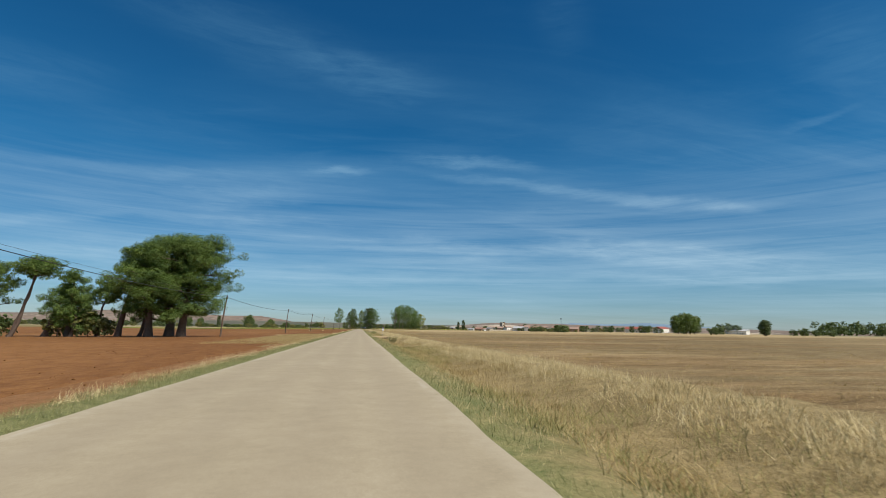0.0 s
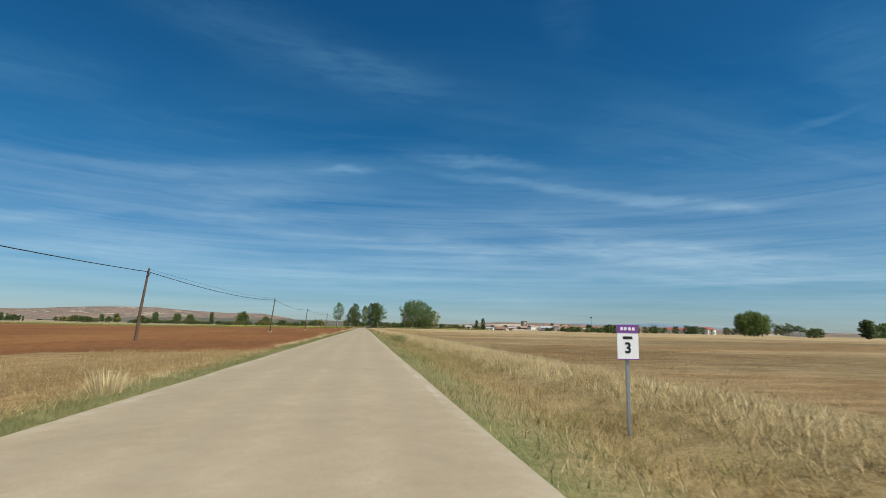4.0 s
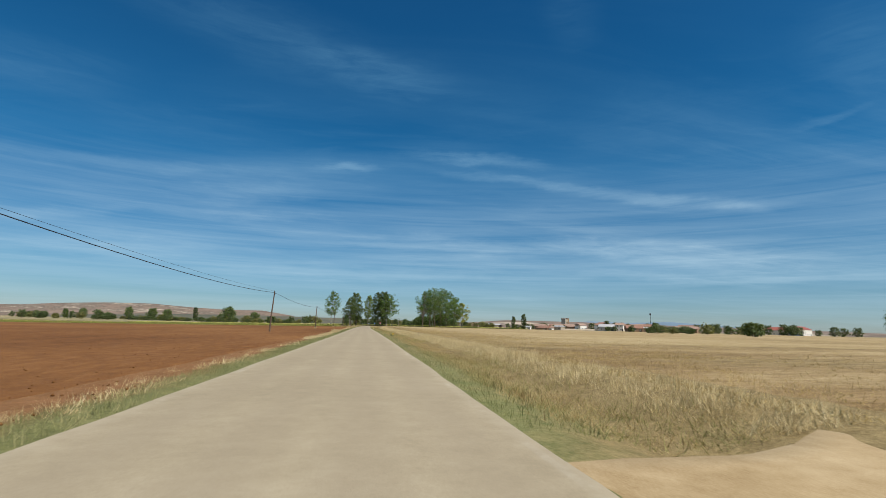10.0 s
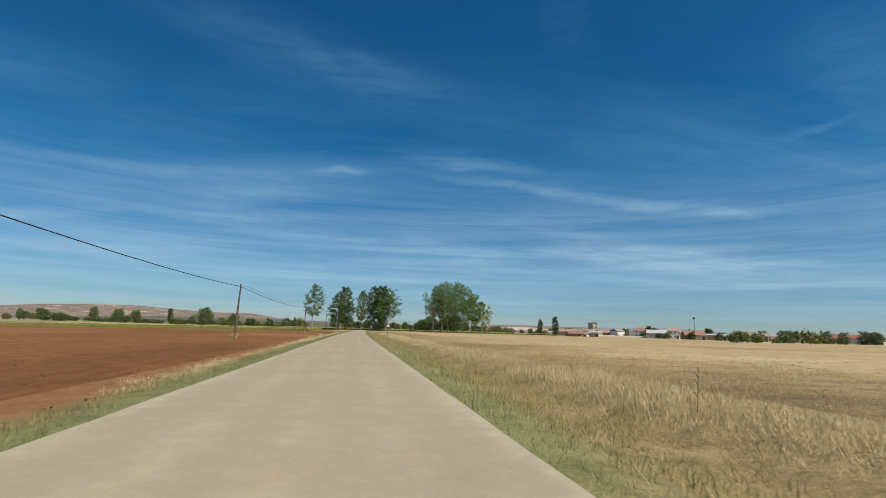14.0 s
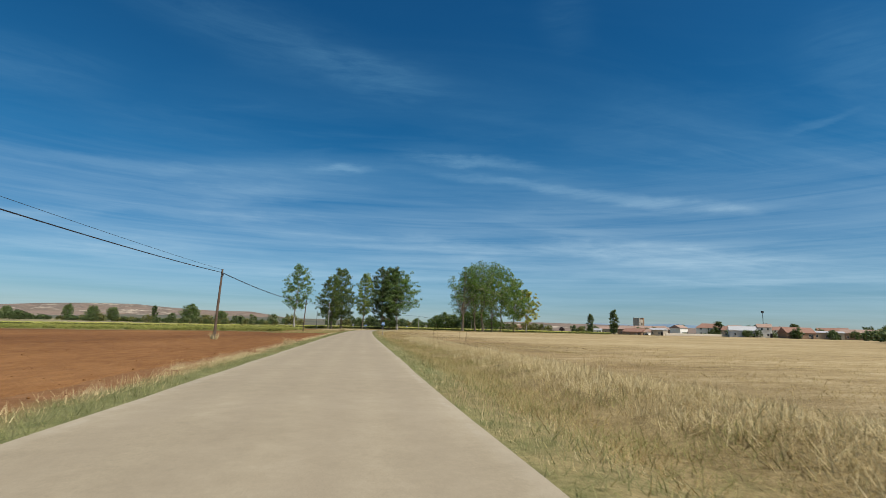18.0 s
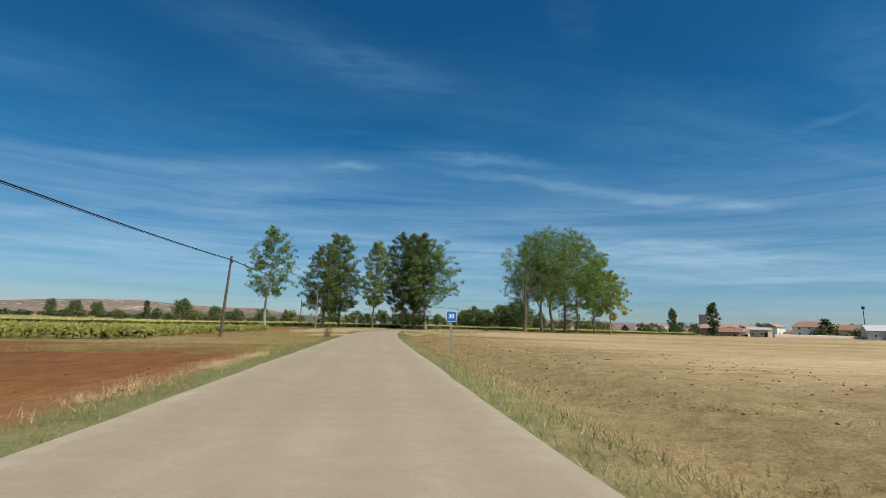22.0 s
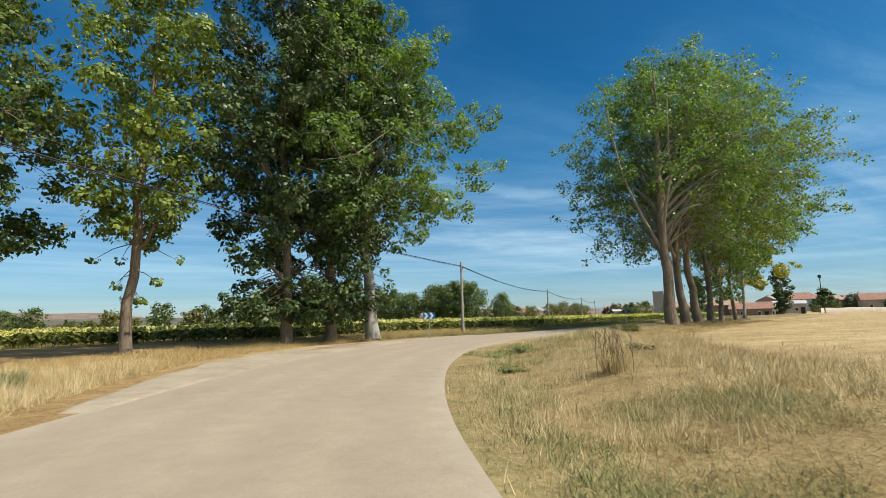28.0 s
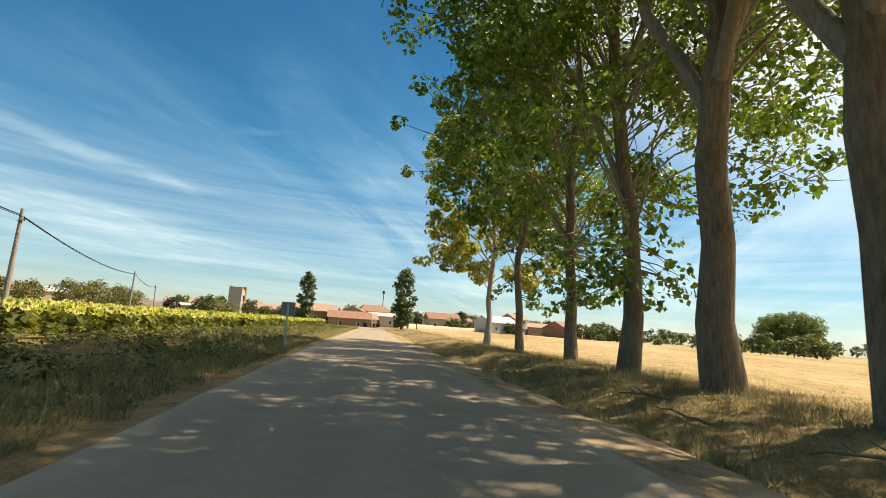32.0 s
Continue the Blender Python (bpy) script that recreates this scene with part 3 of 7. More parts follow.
def box_bm(size, at=(0, 0, 0), bevel=0.0, bm=None):
    bm2 = bmesh.new()
    bmesh.ops.create_cube(bm2, size=1)
    bmesh.ops.scale(bm2, vec=size, verts=bm2.verts)
    if bevel:
        bmesh.ops.bevel(bm2, geom=list(bm2.edges), offset=bevel, segments=2, affect="EDGES")
    bmesh.ops.translate(bm2, vec=at, verts=bm2.verts)
    return bm2


def tube(points, radii, sides=8):
    """Vertices and quads of a tapered tube along points."""
    pts, rad = np.asarray(points, float), np.asarray(radii, float)
    n = len(pts)
    tan = np.gradient(pts, axis=0)
    tan /= np.linalg.norm(tan, axis=1)[:, None] + 1e-9
    ref = np.array([0.31, 0.95, 0.05])
    u = np.cross(tan, ref)
    u /= np.linalg.norm(u, axis=1)[:, None] + 1e-9
    v = np.cross(tan, u)
    a = np.linspace(0, 2 * np.pi, sides, endpoint=False)
    ring = u[:, None, :] * np.cos(a)[None, :, None] + v[:, None, :] * np.sin(a)[None, :, None]
    verts = (pts[:, None, :] + ring * rad[:, None, None]).reshape(-1, 3)
    i, j = np.meshgrid(np.arange(n - 1), np.arange(sides), indexing="ij")
    k = (j + 1) % sides
    faces = np.stack([i * sides + j, i * sides + k, (i + 1) * sides + k, (i + 1) * sides + j], -1).reshape(-1, 4)
    return verts, faces


class Heap:
    """Collects pieces of one mesh."""
    def __init__(self):
        self.v, self.f, self.n = [], [], 0

    def add(self, v, f):
        self.v.append(v)
        self.f.append(f + self.n)
        self.n += len(v)

    def mesh(self, name, mats, smooth=False):
        return np_mesh(name, np.concatenate(self.v), np.concatenate(self.f), mats, None, smooth)


# ---- the road's line ----
# x, y, half width
LINE = [(-1.20, -60, 2.86), (-1.20, 0, 2.86), (-1.03, 130, 2.74), (-0.68, 207, 2.69), (-0.62, 280, 2.68),
        (-0.92, 360, 2.63), (-0.87, 390, 2.63), (-0.27, 452, 2.63), (0.49, 480, 2.62), (2.5, 508.05, 2.87), (6.3, 525.6, 2.8), (11.6, 536.1, 2.9), (19.1, 544.4, 2.95), (31.1, 551.8, 2.65),
        (40.3, 557.0, 2.7), (49.8, 562.2, 2.65), (69.0, 572.4, 2.5), (100, 588.5, 2.5), (138, 609, 2.5), (160, 626, 2.4), (200, 668, 2.3)]


def catmull(rows, step):
    p = np.array(rows, float)
    p = np.vstack([2 * p[0] - p[1], p, 2 * p[-1] - p[-2]])
    out = []
    for i in range(1, len(p) - 2):
        a, b, c, d = p[i - 1:i + 3]
        n = max(2, int(np.linalg.norm((c - b)[:2]) / step))
        la, lb, lc = (np.linalg.norm((q - r)[:2]) + 1e-6 for q, r in ((b, a), (c, b), (d, c)))
        m1 = lb * ((b - a) / la * lb + (c - b) / lb * la) / (la + lb)
        m2 = lb * ((c - b) / lb * lc + (d - c) / lc * lb) / (lb + lc)
        for t in np.linspace(0, 1, n, endpoint=False):
            out.append((2 * t**3 - 3 * t**2 + 1) * b + (t**3 - 2 * t**2 + t) * m1 + (-2 * t**3 + 3 * t**2) * c + (t**3 - t**2) * m2)
    out.append(p[-2])
    return np.array(out)


ROAD = catmull(LINE, 1.0)
RC = ROAD[:, :2]
RW = ROAD[:, 2]
_t = np.gradient(RC, axis=0)
RT = _t / np.linalg.norm(_t, axis=1)[:, None]
RN = np.stack([RT[:, 1], -RT[:, 0]], 1)           # to the right of travel
RS = np.concatenate([[0], np.cumsum(np.linalg.norm(np.diff(RC, axis=0), axis=1))]) - 60.0   # metres along, 0 at y = 0


def road_dist(xy):
    """Signed distance from the nearest road rim (right +, left -) and metres along."""
    xy = np.atleast_2d(xy)
    out_d, out_s = np.empty(len(xy)), np.empty(len(xy))
    for k in range(0, len(xy), 4000):
        q = xy[k:k + 4000]
        dd = ((q[:, None, :] - RC[None, ::2, :]) ** 2).sum(-1)
        i = dd.argmin(1) * 2
        off = ((q - RC[i]) * RN[i]).sum(1)
        full = np.sqrt(dd.min(1))
        side = np.where(off >= 0, 1, -1)
        out_d[k:k + 4000] = side * np.maximum(full - RW[i], 0.0)
        out_s[k:k + 4000] = RS[i]
    return out_d, out_s


# cross-sections beside the road: metres from the rim, height; before and after the bend
PROF_R1 = ([0, 0.7, 1.2, 2.1, 3.0, 4.1, 5.0, 7.5], [-0.01, -0.03, -0.12, -0.34, -0.32, -0.05, 0.05, -0.03])
PROF_R2 = ([0, 0.7, 1.4, 2.3, 3.4, 5.0, 7.5], [-0.01, 0.0, -0.10, 0.05, 0.32, 0.36, 0.02])
PROF_L1 = ([0, 0.5, 1.0, 1.8, 2.6], [-0.01, -0.01, -0.05, -0.10, -0.12])
PROF_L2 = ([0, 0.5, 1.0, 1.8, 2.6], [-0.01, -0.01, 0.0, 0.04, 0.02])


def smooth_step(x, a, b):
    t = np.clip((x - a) / (b - a), 0, 1)
    return t * t * (3 - 2 * t)


def verge_z(d, s):
    """Height beside the road at signed distance d from its rim, s metres along."""
    d, s = np.asarray(d, float), np.asarray(s, float)
    w = smooth_step(s, 505, 545)
    r = np.interp(d, *PROF_R1) * (1 - w) + np.interp(d, *PROF_R2) * w
    l = np.interp(-d, *PROF_L1) * (1 - w) + np.interp(-d, *PROF_L2) * w
    return np.where(d >= 0, r, l)


_NOISE = np.random.RandomState(5).rand(64, 64)


def bumps(x, y, size):
    """Smooth value noise, 0 to 1."""
    x, y = np.asarray(x, float) / size, np.asarray(y, float) / size
    i, j = np.floor(x).astype(int), np.floor(y).astype(int)
    fx, fy = x - i, y - j
    fx, fy = fx * fx * (3 - 2 * fx), fy * fy * (3 - 2 * fy)
    g = lambda a, b: _NOISE[a % 64, b % 64]
    return (g(i, j) * (1 - fx) + g(i + 1, j) * fx) * (1 - fy) + (g(i, j + 1) * (1 - fx) + g(i + 1, j + 1) * fx) * fy


def ground_z(x, y, d=None, s=None):
    """Height of the open ground."""
    x, y = np.asarray(x, float), np.asarray(y, float)
    if d is None:
        d, s = road_dist(np.stack([x.ravel(), y.ravel()], 1))
        d, s = d.reshape(x.shape), s.reshape(x.shape)
    reach = np.abs(d)
    base = np.where(d >= 0, -0.03, -0.11) + 0.16 * smooth_step(s, 505, 560) * (1 - smooth_step(reach, 20, 60))
    base = base + (bumps(x, y, 9.0) - 0.5) * 0.10 + (bumps(x, y, 2.3) - 0.5) * 0.07
    near = np.where(d >= 0, smooth_step(reach, 4.2, 6.6), smooth_step(reach, 1.2, 2.3))
    base = base + 0.75 * smooth_step(x, 140, 200) * smooth_step(y, 500, 580)
    base = base - 0.012 * np.clip(-x - 6, 0, 150)
    return -0.75 * (1 - near) + base * near


def surface_z(x, y):
    """Height of what one stands on at x, y."""
    d, s = road_dist(np.array([[x, y]]))
    if abs(d[0]) < 0.01:
        return 0.0
    if -2.2 < d[0] < 6.5:
        return float(verge_z(d, s)[0])
    return float(ground_z(np.array([x]), np.array([y]), d, s)[0])


def strip(name, d0, d1, steps, zf, mat, s0=-60, s1=1e9, label="", category="", thick=None):
    """A ribbon beside or on the road: columns run from d0 to d1 metres off the rim (right +), rows along it."""
    keep = np.where((RS >= s0) & (RS <= s1))[0]
    rows = []
    for i in keep:
        for k, u in enumerate(np.linspace(0, 1, steps)):
            rows.append((i, d0(i, u) if callable(d0) else d0 + (d1 - d0) * u, u))
    i = np.array([r[0] for r in rows])
    off = np.array([r[1] for r in rows])
    u = np.array([r[2] for r in rows])
    xy = RC[i] + RN[i] * off[:, None]
    z = zf(xy[:, 0], xy[:, 1], off, i, u)
    n = len(keep)
    a, b = np.meshgrid(np.arange(n - 1), np.arange(steps - 1), indexing="ij")
    f = np.stack([a * steps + b, a * steps + b + 1, (a + 1) * steps + b + 1, (a + 1) * steps + b], -1).reshape(-1, 4)[:, ::-1]
    me = np_mesh(name, np.column_stack([xy, z]), f, [mat], None, True)
    at = me.attributes.new("across", "FLOAT", "POINT")
    at.data.foreach_set("value", u.astype(np.float32))
    return tagged(new(name, me), label, category, "", "structure")


# ---- ground, road, verges ----
def axis(fine0, fine1, step, lo, hi, grow=1.22):
    a = list(np.arange(fine0, fine1 + 1e-6, step))
    s = step
    while a[0] > lo:
        s *= grow
        a.insert(0, a[0] - s)
    s = step
    while a[-1] < hi:
        s *= grow
        a.append(a[-1] + s)
    return np.array(a)


def make_ground():
    xs, ys = axis(-24, 72, 1.0, -4300, 4300), axis(-30, 610, 1.6, -4000, 4300)
    X, Y = np.meshgrid(xs, ys, indexing="ij")
    d, s = road_dist(np.stack([X.ravel(), Y.ravel()], 1))
    z = ground_z(X.ravel(), Y.ravel(), d, s)
    nx, ny = X.shape
    i, j = np.meshgrid(np.arange(nx - 1), np.arange(ny - 1), indexing="ij")
    f = np.stack([i * ny + j, (i + 1) * ny + j, (i + 1) * ny + j + 1, i * ny + j + 1], -1).reshape(-1, 4)
    cx, cy = X.ravel()[f].mean(1), Y.ravel()[f].mean(1)
    cd, cs = road_dist(np.stack([cx, cy], 1))
    wob = (bumps(cx, cy, 7) - 0.5) * 6
    idx = np.full(len(f), 4)
    left, right = cd < 0, cd >= 0
    idx[left & (cy < 466) & (cx > -420)] = 0                                  # red earth
    idx[left & (cx + wob * 0.6 > -6 - 9 * smooth_step(cy, 40, 84)) & (cy + wob > 36) & (cy + wob < 112)] = 3     # dry grass patch
    idx[left & (cy >= 466) & (cy < 700) & (cx > -420) & (cx < 120)] = 5       # sunflowers
    idx[left & (cx > -16) & (cy > 466) & (cy < 552)] = 3                      # dry grass before the bend
    idx[left & (cx < -8.5 + 0.5 * wob) & (cx > -22) & (cy > 474) & (cy < 534)] = 0   # bare earth strip
    idx[left & (cy >= 461 + wob * 0.3) & (cy < 470) & (cx > -16)] = 3
    idx[left & (cy >= 461) & (cy < 470) & (cx <= -16) & (cx > -420)] = 5
    idx[right & (cx < 520) & (cy < 640)] = 1                                   # dry field
    me = np_mesh("ground", np.column_stack([X.ravel(), Y.ravel(), z]), f, [M_SOIL, M_FIELD, M_FIELD, M_DRY, M_FAR, M_CROP], idx, True)
    tagged(new("ground", me), "open farmland of red earth, straw stubble and dry grass", "ground", "", "structure")


make_ground()
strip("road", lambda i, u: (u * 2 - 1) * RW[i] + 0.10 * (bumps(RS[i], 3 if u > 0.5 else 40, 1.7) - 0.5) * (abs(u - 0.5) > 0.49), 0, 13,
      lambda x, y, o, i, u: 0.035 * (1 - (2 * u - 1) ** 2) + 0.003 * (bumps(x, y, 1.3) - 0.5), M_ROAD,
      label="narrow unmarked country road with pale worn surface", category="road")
strip("verge_right", lambda i, u: RW[i] - 0.06 + 7.2 * u ** 1.3, 0, 19,
      lambda x, y, o, i, u: verge_z(7.2 * u ** 1.3, RS[i]) + 0.10 * (bumps(x, y, 1.1) - 0.5) * smooth_step(u, 0.05, 0.3), M_VERGE_R,
      label="grassy roadside verge with a shallow ditch, green drying to straw", category="verge")
for s0, s1, mat, lab in ((-60, 48, M_VERGE_L, "narrow green roadside verge beside ploughed earth"), (47, 113, M_VERGE_LD, "green roadside verge beside dry grass"),
                         (112, 456, M_VERGE_L, "narrow green roadside verge beside ploughed earth"), (455, 1e9, M_VERGE_LD, "dry grassy verge outside the bend")):
    ob = strip("verge_left", lambda i, u: -RW[i] + 0.06 - 2.6 * u, 0, 13,
               lambda x, y, o, i, u: verge_z(-2.6 * u - 1e-6, RS[i]) + 0.06 * (bumps(x, y, 0.8) - 0.5) * smooth_step(u, 0.1, 0.4), mat, s0, s1, lab, "verge")
    ob.data.flip_normals()
strip("dirt_shoulder", lambda i, u: RW[i] - 0.04 + (0.04 + 1.15 * np.clip((RS[i] - 537) / 16, 0, 1) ** 1.3 * (1 + 0.5 * (bumps(RS[i], 9, 2.2) - 0.5) + 0.5 * (bumps(RS[i], 31, 0.9) - 0.5))) * u, 0, 9,
      lambda x, y, o, i, u: np.maximum(verge_z(np.maximum(o - RW[i], 0), RS[i]), -0.05) + 0.006 - 0.03 * (u > 0.95) + 0.03 * (bumps(x, y, 0.45) - 0.5) * (u > 0.2), M_DIRT, 532, 640,
      "trodden reddish dirt shoulder with shallow ruts", "shoulder")

# ---- trees ----
def wobbly(rng, a, b, n, amount):
    """A crooked line of n points from a to b."""
    a, b = np.array(a, float), np.array(b, float)
    t = np.linspace(0, 1, n)[:, None]
    p = a + (b - a) * t
    w = np.cumsum(rng.randn(n, 3) * amount, axis=0)
    w -= w[0] + (w[-1] - w[0]) * t
    return p + w


def leaf_quads(rng, centres, size, droop=0.3, long=1.25, up=0.0, facing=None, wide=0.42):
    """Leaf-shaped quads round the given centres, turned about the facing directions where given."""
    n = len(centres)
    nrm = rng.randn(n, 3)
    nrm[:, 2] = np.abs(nrm[:, 2]) * (1 - droop) + up
    if facing is not None:
        nrm = nrm * 0.42 + facing
    nrm /= np.linalg.norm(nrm, axis=1)[:, None] + 1e-9
    a = np.cross(nrm, rng.randn(n, 3))
    a /= np.linalg.norm(a, axis=1)[:, None] + 1e-9
    b = np.cross(nrm, a)
    s = (size * (0.6 + 0.8 * rng.rand(n)))[:, None]
    v = np.stack([centres - a * s * 0.5 * long, centres + b * s * wide, centres + a * s * 0.5 * long, centres - b * s * wide], 1).reshape(-1, 3)
    return v, np.arange(n * 4).reshape(-1, 4)


def bough_leaves(rng, centres, radii, n, flat=0.8, lumps=13, loose=0.3):
    """Leaf spots and facing directions over the lumpy outsides of the boughs."""
    centres, radii = np.asarray(centres), np.asarray(radii)
    w = radii ** 2
    pick = rng.choice(len(centres), n, p=w / w.sum())
    dirs = rng.randn(len(centres), lumps, 3)
    dirs /= np.linalg.norm(dirs, axis=2)[:, :, None]
    d = dirs[pick, rng.randint(0, lumps, n)] + rng.randn(n, 3) * loose
    d /= np.linalg.norm(d, axis=1)[:, None] + 1e-9
    rad = radii[pick] * (0.45 + 0.62 * rng.rand(n) ** 0.6)
    return centres[pick] + d * rad[:, None] * np.array([1, 1, flat]), d * 0.95 + np.array([0, 0, 0.25])


def tree_meshes(name, seed, h, clear, rad, trunk_r, leaves, leaf, mats, profile, limbs=26, rise=(0.9, 1.5), lean=(0, 0), fork=0.0, clump=0.75, sides=9, skirt=0.0, spread=1.0, fine=True, shift=(0, 0), squash=1.0, limb_bark=None, fill=0):
    """Trunk, limbs and crown meshes of a broadleaf tree standing at the origin. profile: crown radius (0..1) at heights 0..1 of the crown."""
    rng = np.random.RandomState(seed)
    top = np.array([lean[0], lean[1], h * 0.93])
    n = 16 if fine else 7
    line = wobbly(rng, (0, 0, -0.3), top, n, 0.06 + h * 0.003)
    t = np.linspace(0, 1, n)
    r = trunk_r * (1 - t) ** 0.8 + 0.02
    r[:2] *= (1.32, 1.08)
    trunk = Heap()
    trunk.add(*tube(line, r, sides))
    limb_heap = Heap()
    tips = []
    az = rng.rand() * 6.28
    for k in range(limbs):
        u = (k + rng.rand()) / limbs
        az += 2.4 + rng.randn() * 0.35
        zt = clear + (h - clear) * (0.04 + 0.94 * u)
        rr = np.interp(u, np.linspace(0, 1, len(profile)), profile) * rad * (0.60 + 0.38 * rng.rand())
        z0 = max(clear * (0.8 if skirt else 1.0) + (h - clear) * 0.42 * rng.rand() ** 0.85, min(zt - 0.4, zt - rr * rng.uniform(*rise)))
        z0 = min(z0, zt - 0.3)
        tt = np.clip((z0 + 0.3) / (top[2] + 0.3), 0, 0.97)
        p0 = np.array([np.interp(tt, t, line[:, i]) for i in range(3)])
        axis_x, axis_y = np.interp(min(zt / top[2], 1), t, line[:, 0]), np.interp(min(zt / top[2], 1), t, line[:, 1])
        grown = math.sin(math.pi * min(1.0, 0.15 + u)) if u < 0.35 else 1.0 - 0.5 * max(0.0, u - 0.7)
        ox, oy = math.cos(az) * rr, math.sin(az) * rr
        along = (0.87 * ox + 0.49 * oy) * (1 - squash)          # trees in a row grow out sideways
        end = np.array([axis_x + ox - 0.87 * along + shift[0] * grown, axis_y + oy - 0.49 * along + shift[1] * grown, zt])
        m = 7 if fine else 4
        lp = wobbly(rng, p0, end, m, 0.05 * rr ** 0.5)
        arch = np.sin(np.linspace(0, np.pi, m))
        flat_run = max(0.0, rr * 1.2 - (zt - z0)) / (rr + 0.1)       # low limbs climb first and bow over
        lp[:, 2] += arch * rr * (0.30 * flat_run)
        r0 = max(0.03, np.interp(tt, t, r) * (0.5 if k % 8 == 1 else 0.17))
        limb_heap.add(*tube(lp, np.linspace(r0, 0.015, m), (7 if u < 0.5 else 5) if fine else 3))
        for q in (0.62, 0.96):
            b = np.array([np.interp(q, np.linspace(0, 1, m), lp[:, i]) for i in range(3)])
            tips.append((b, (0.7 + 0.5 * rng.rand()) * (0.8 if q < 0.9 else 1.0)))
            for _ in range(3):
                a2 = az + rng.randn() * 1.2
                ln = min(2.2, rr * (0.18 + 0.22 * rng.rand())) * spread
                e2 = b + np.array([math.cos(a2) * ln, math.sin(a2) * ln, ln * rng.uniform(-0.5, 0.9)])
                if fine:
                    limb_heap.add(*tube(np.stack([b, (b + e2) / 2 + rng.randn(3) * 0.06, e2]), (0.028, 0.018, 0.008), 3))
                if rng.rand() < 0.75:
                    tips.append((e2, 0.35 + 0.3 * rng.rand()))
    for k in range(4 if fork else 0):
        a2 = 0.9 + k * 1.57 + 0.4 * rng.randn()
        tt = (fork + 0.5 * k + 0.3) / (top[2] + 0.3)
        p0 = np.array([np.interp(tt, t, line[:, i]) for i in range(3)])
        reach = rad * (0.34 + 0.16 * rng.rand())
        end = p0 + np.array([math.cos(a2) * reach, math.sin(a2) * reach, (h - fork) * (0.52 + 0.2 * rng.rand())])
        lp = wobbly(rng, p0, end, 9, 0.10)
        lp[:, :2] += (np.array([math.cos(a2), math.sin(a2)]) * 0.9)[None] * np.sin(np.linspace(0, np.pi, 9))[:, None]
        limb_heap.add(*tube(lp, np.linspace(np.interp(tt, t, r) * (0.66 - 0.07 * k) * (0.68 if fork < 5.5 else 1.0), 0.03, 9), 9))
        for q in (0.55, 0.7, 0.85, 1.0):
            b = np.array([np.interp(q, np.linspace(0, 1, 9), lp[:, i]) for i in range(3)])
            for _ in range(2):
                e2 = b + rng.randn(3) * (1.0, 1.0, 0.7)
                limb_heap.add(*tube(np.stack([b, (b + e2) / 2 + rng.randn(3) * 0.06, e2]), (0.04, 0.025, 0.01), 4))
                tips.append((e2, 0.8 + 0.4 * rng.rand()))
    for q in np.linspace(0.75, 1.0, 6):
        tips.append((np.array([np.interp(q, t, line[:, i]) for i in range(3)]) + rng.randn(3) * 0.3, 0.7))
    for _ in range(int(skirt)):
        a2 = rng.rand() * 6.28
        zz = clear * (0.42 + 0.6 * rng.rand())
        out = (0.4 + (2.6 if skirt > 60 else 1.5) * rng.rand()) * (0.5 + zz / clear)
        tip = np.array([math.cos(a2) * out, math.sin(a2) * out, zz])
        root = np.array([0.0, 0.0, zz + 0.2 + 0.3 * out])
        limb_heap.add(*tube(np.stack([root, (root + tip) / 2 + (0, 0, 0.12), tip]), (0.03, 0.02, 0.008), 4))
        tips.append((tip, 0.5 if skirt > 60 else 0.34))
    spots, face = bough_leaves(rng, [a for a, _ in tips], clump * np.array([w * (1.0 + 0.28 * fill * (a[2] > 0.42 * h)) for a, w in tips]), leaves)
    ok = spots[:, 2] > (0.3 if skirt or clear < 3 else clear * 0.5)
    lv, lf = leaf_quads(rng, spots[ok], leaf, 0.3, 1.25, 0.0, face[ok])
    bark, fol = mats
    return (trunk.mesh(name + "_trunk", [bark], True), limb_heap.mesh(name + "_limbs", [limb_bark or bark], True), np_mesh(name + "_crown", lv, lf, [fol]))


def plant(meshes, name, label, at, rz=0.0, size=1.0, group="", category="tree", z=None):
    x, y = at
    e = thing(name, label, category, (x, y, (surface_z(x, y) if z is None else z) - 0.02), rz, group)
    e.scale = (size, size, size) if isinstance(size, (int, float)) else size
    for part_name, me in zip(("trunk", "branchwork", "crown"), meshes):
        part(part_name, me, e)
    return e


POP = [0.5, 0.84, 1.0, 1.0, 0.96, 0.84, 0.62, 0.28]
ROUND = [0.6, 0.9, 1.0, 0.95, 0.8, 0.45]
SLIM = [0.5, 0.9, 1.0, 1.0, 0.8, 0.35]

# the row of poplars along the right of the road past the bend
ROW = [  # x, y, height, clear trunk, crown radius, trunk radius, leaves, leaf size, skirt, limbs, crown shift along the row, shift over the road
    (38.1, 546.9, 25.0, 4.8, 10.6, 0.43, 41000, 0.17, 0, 84, 4.2, 0.4),
    (43.6, 550.45, 27.0, 6.6, 11.2, 0.36, 15000, 0.19, 0, 58, 0.6, -2.0),
    (47.2, 552.15, 27.6, 5.8, 11.2, 0.36, 16000, 0.19, 0, 58, 0.6, -2.4),
    (51.1, 554.1, 27.0, 4.8, 10.6, 0.27, 27000, 0.19, 52, 58, 0.0, -2.4),
    (55.3, 556.1, 25.0, 4.8, 9.4, 0.22, 28000, 0.20, 42, 46, 0.0, -1.6),
    (61.9, 559.4, 21.5, 5.0, 7.0, 0.2, 24000, 0.20, 16, 36, 0.0, -1.0),
]
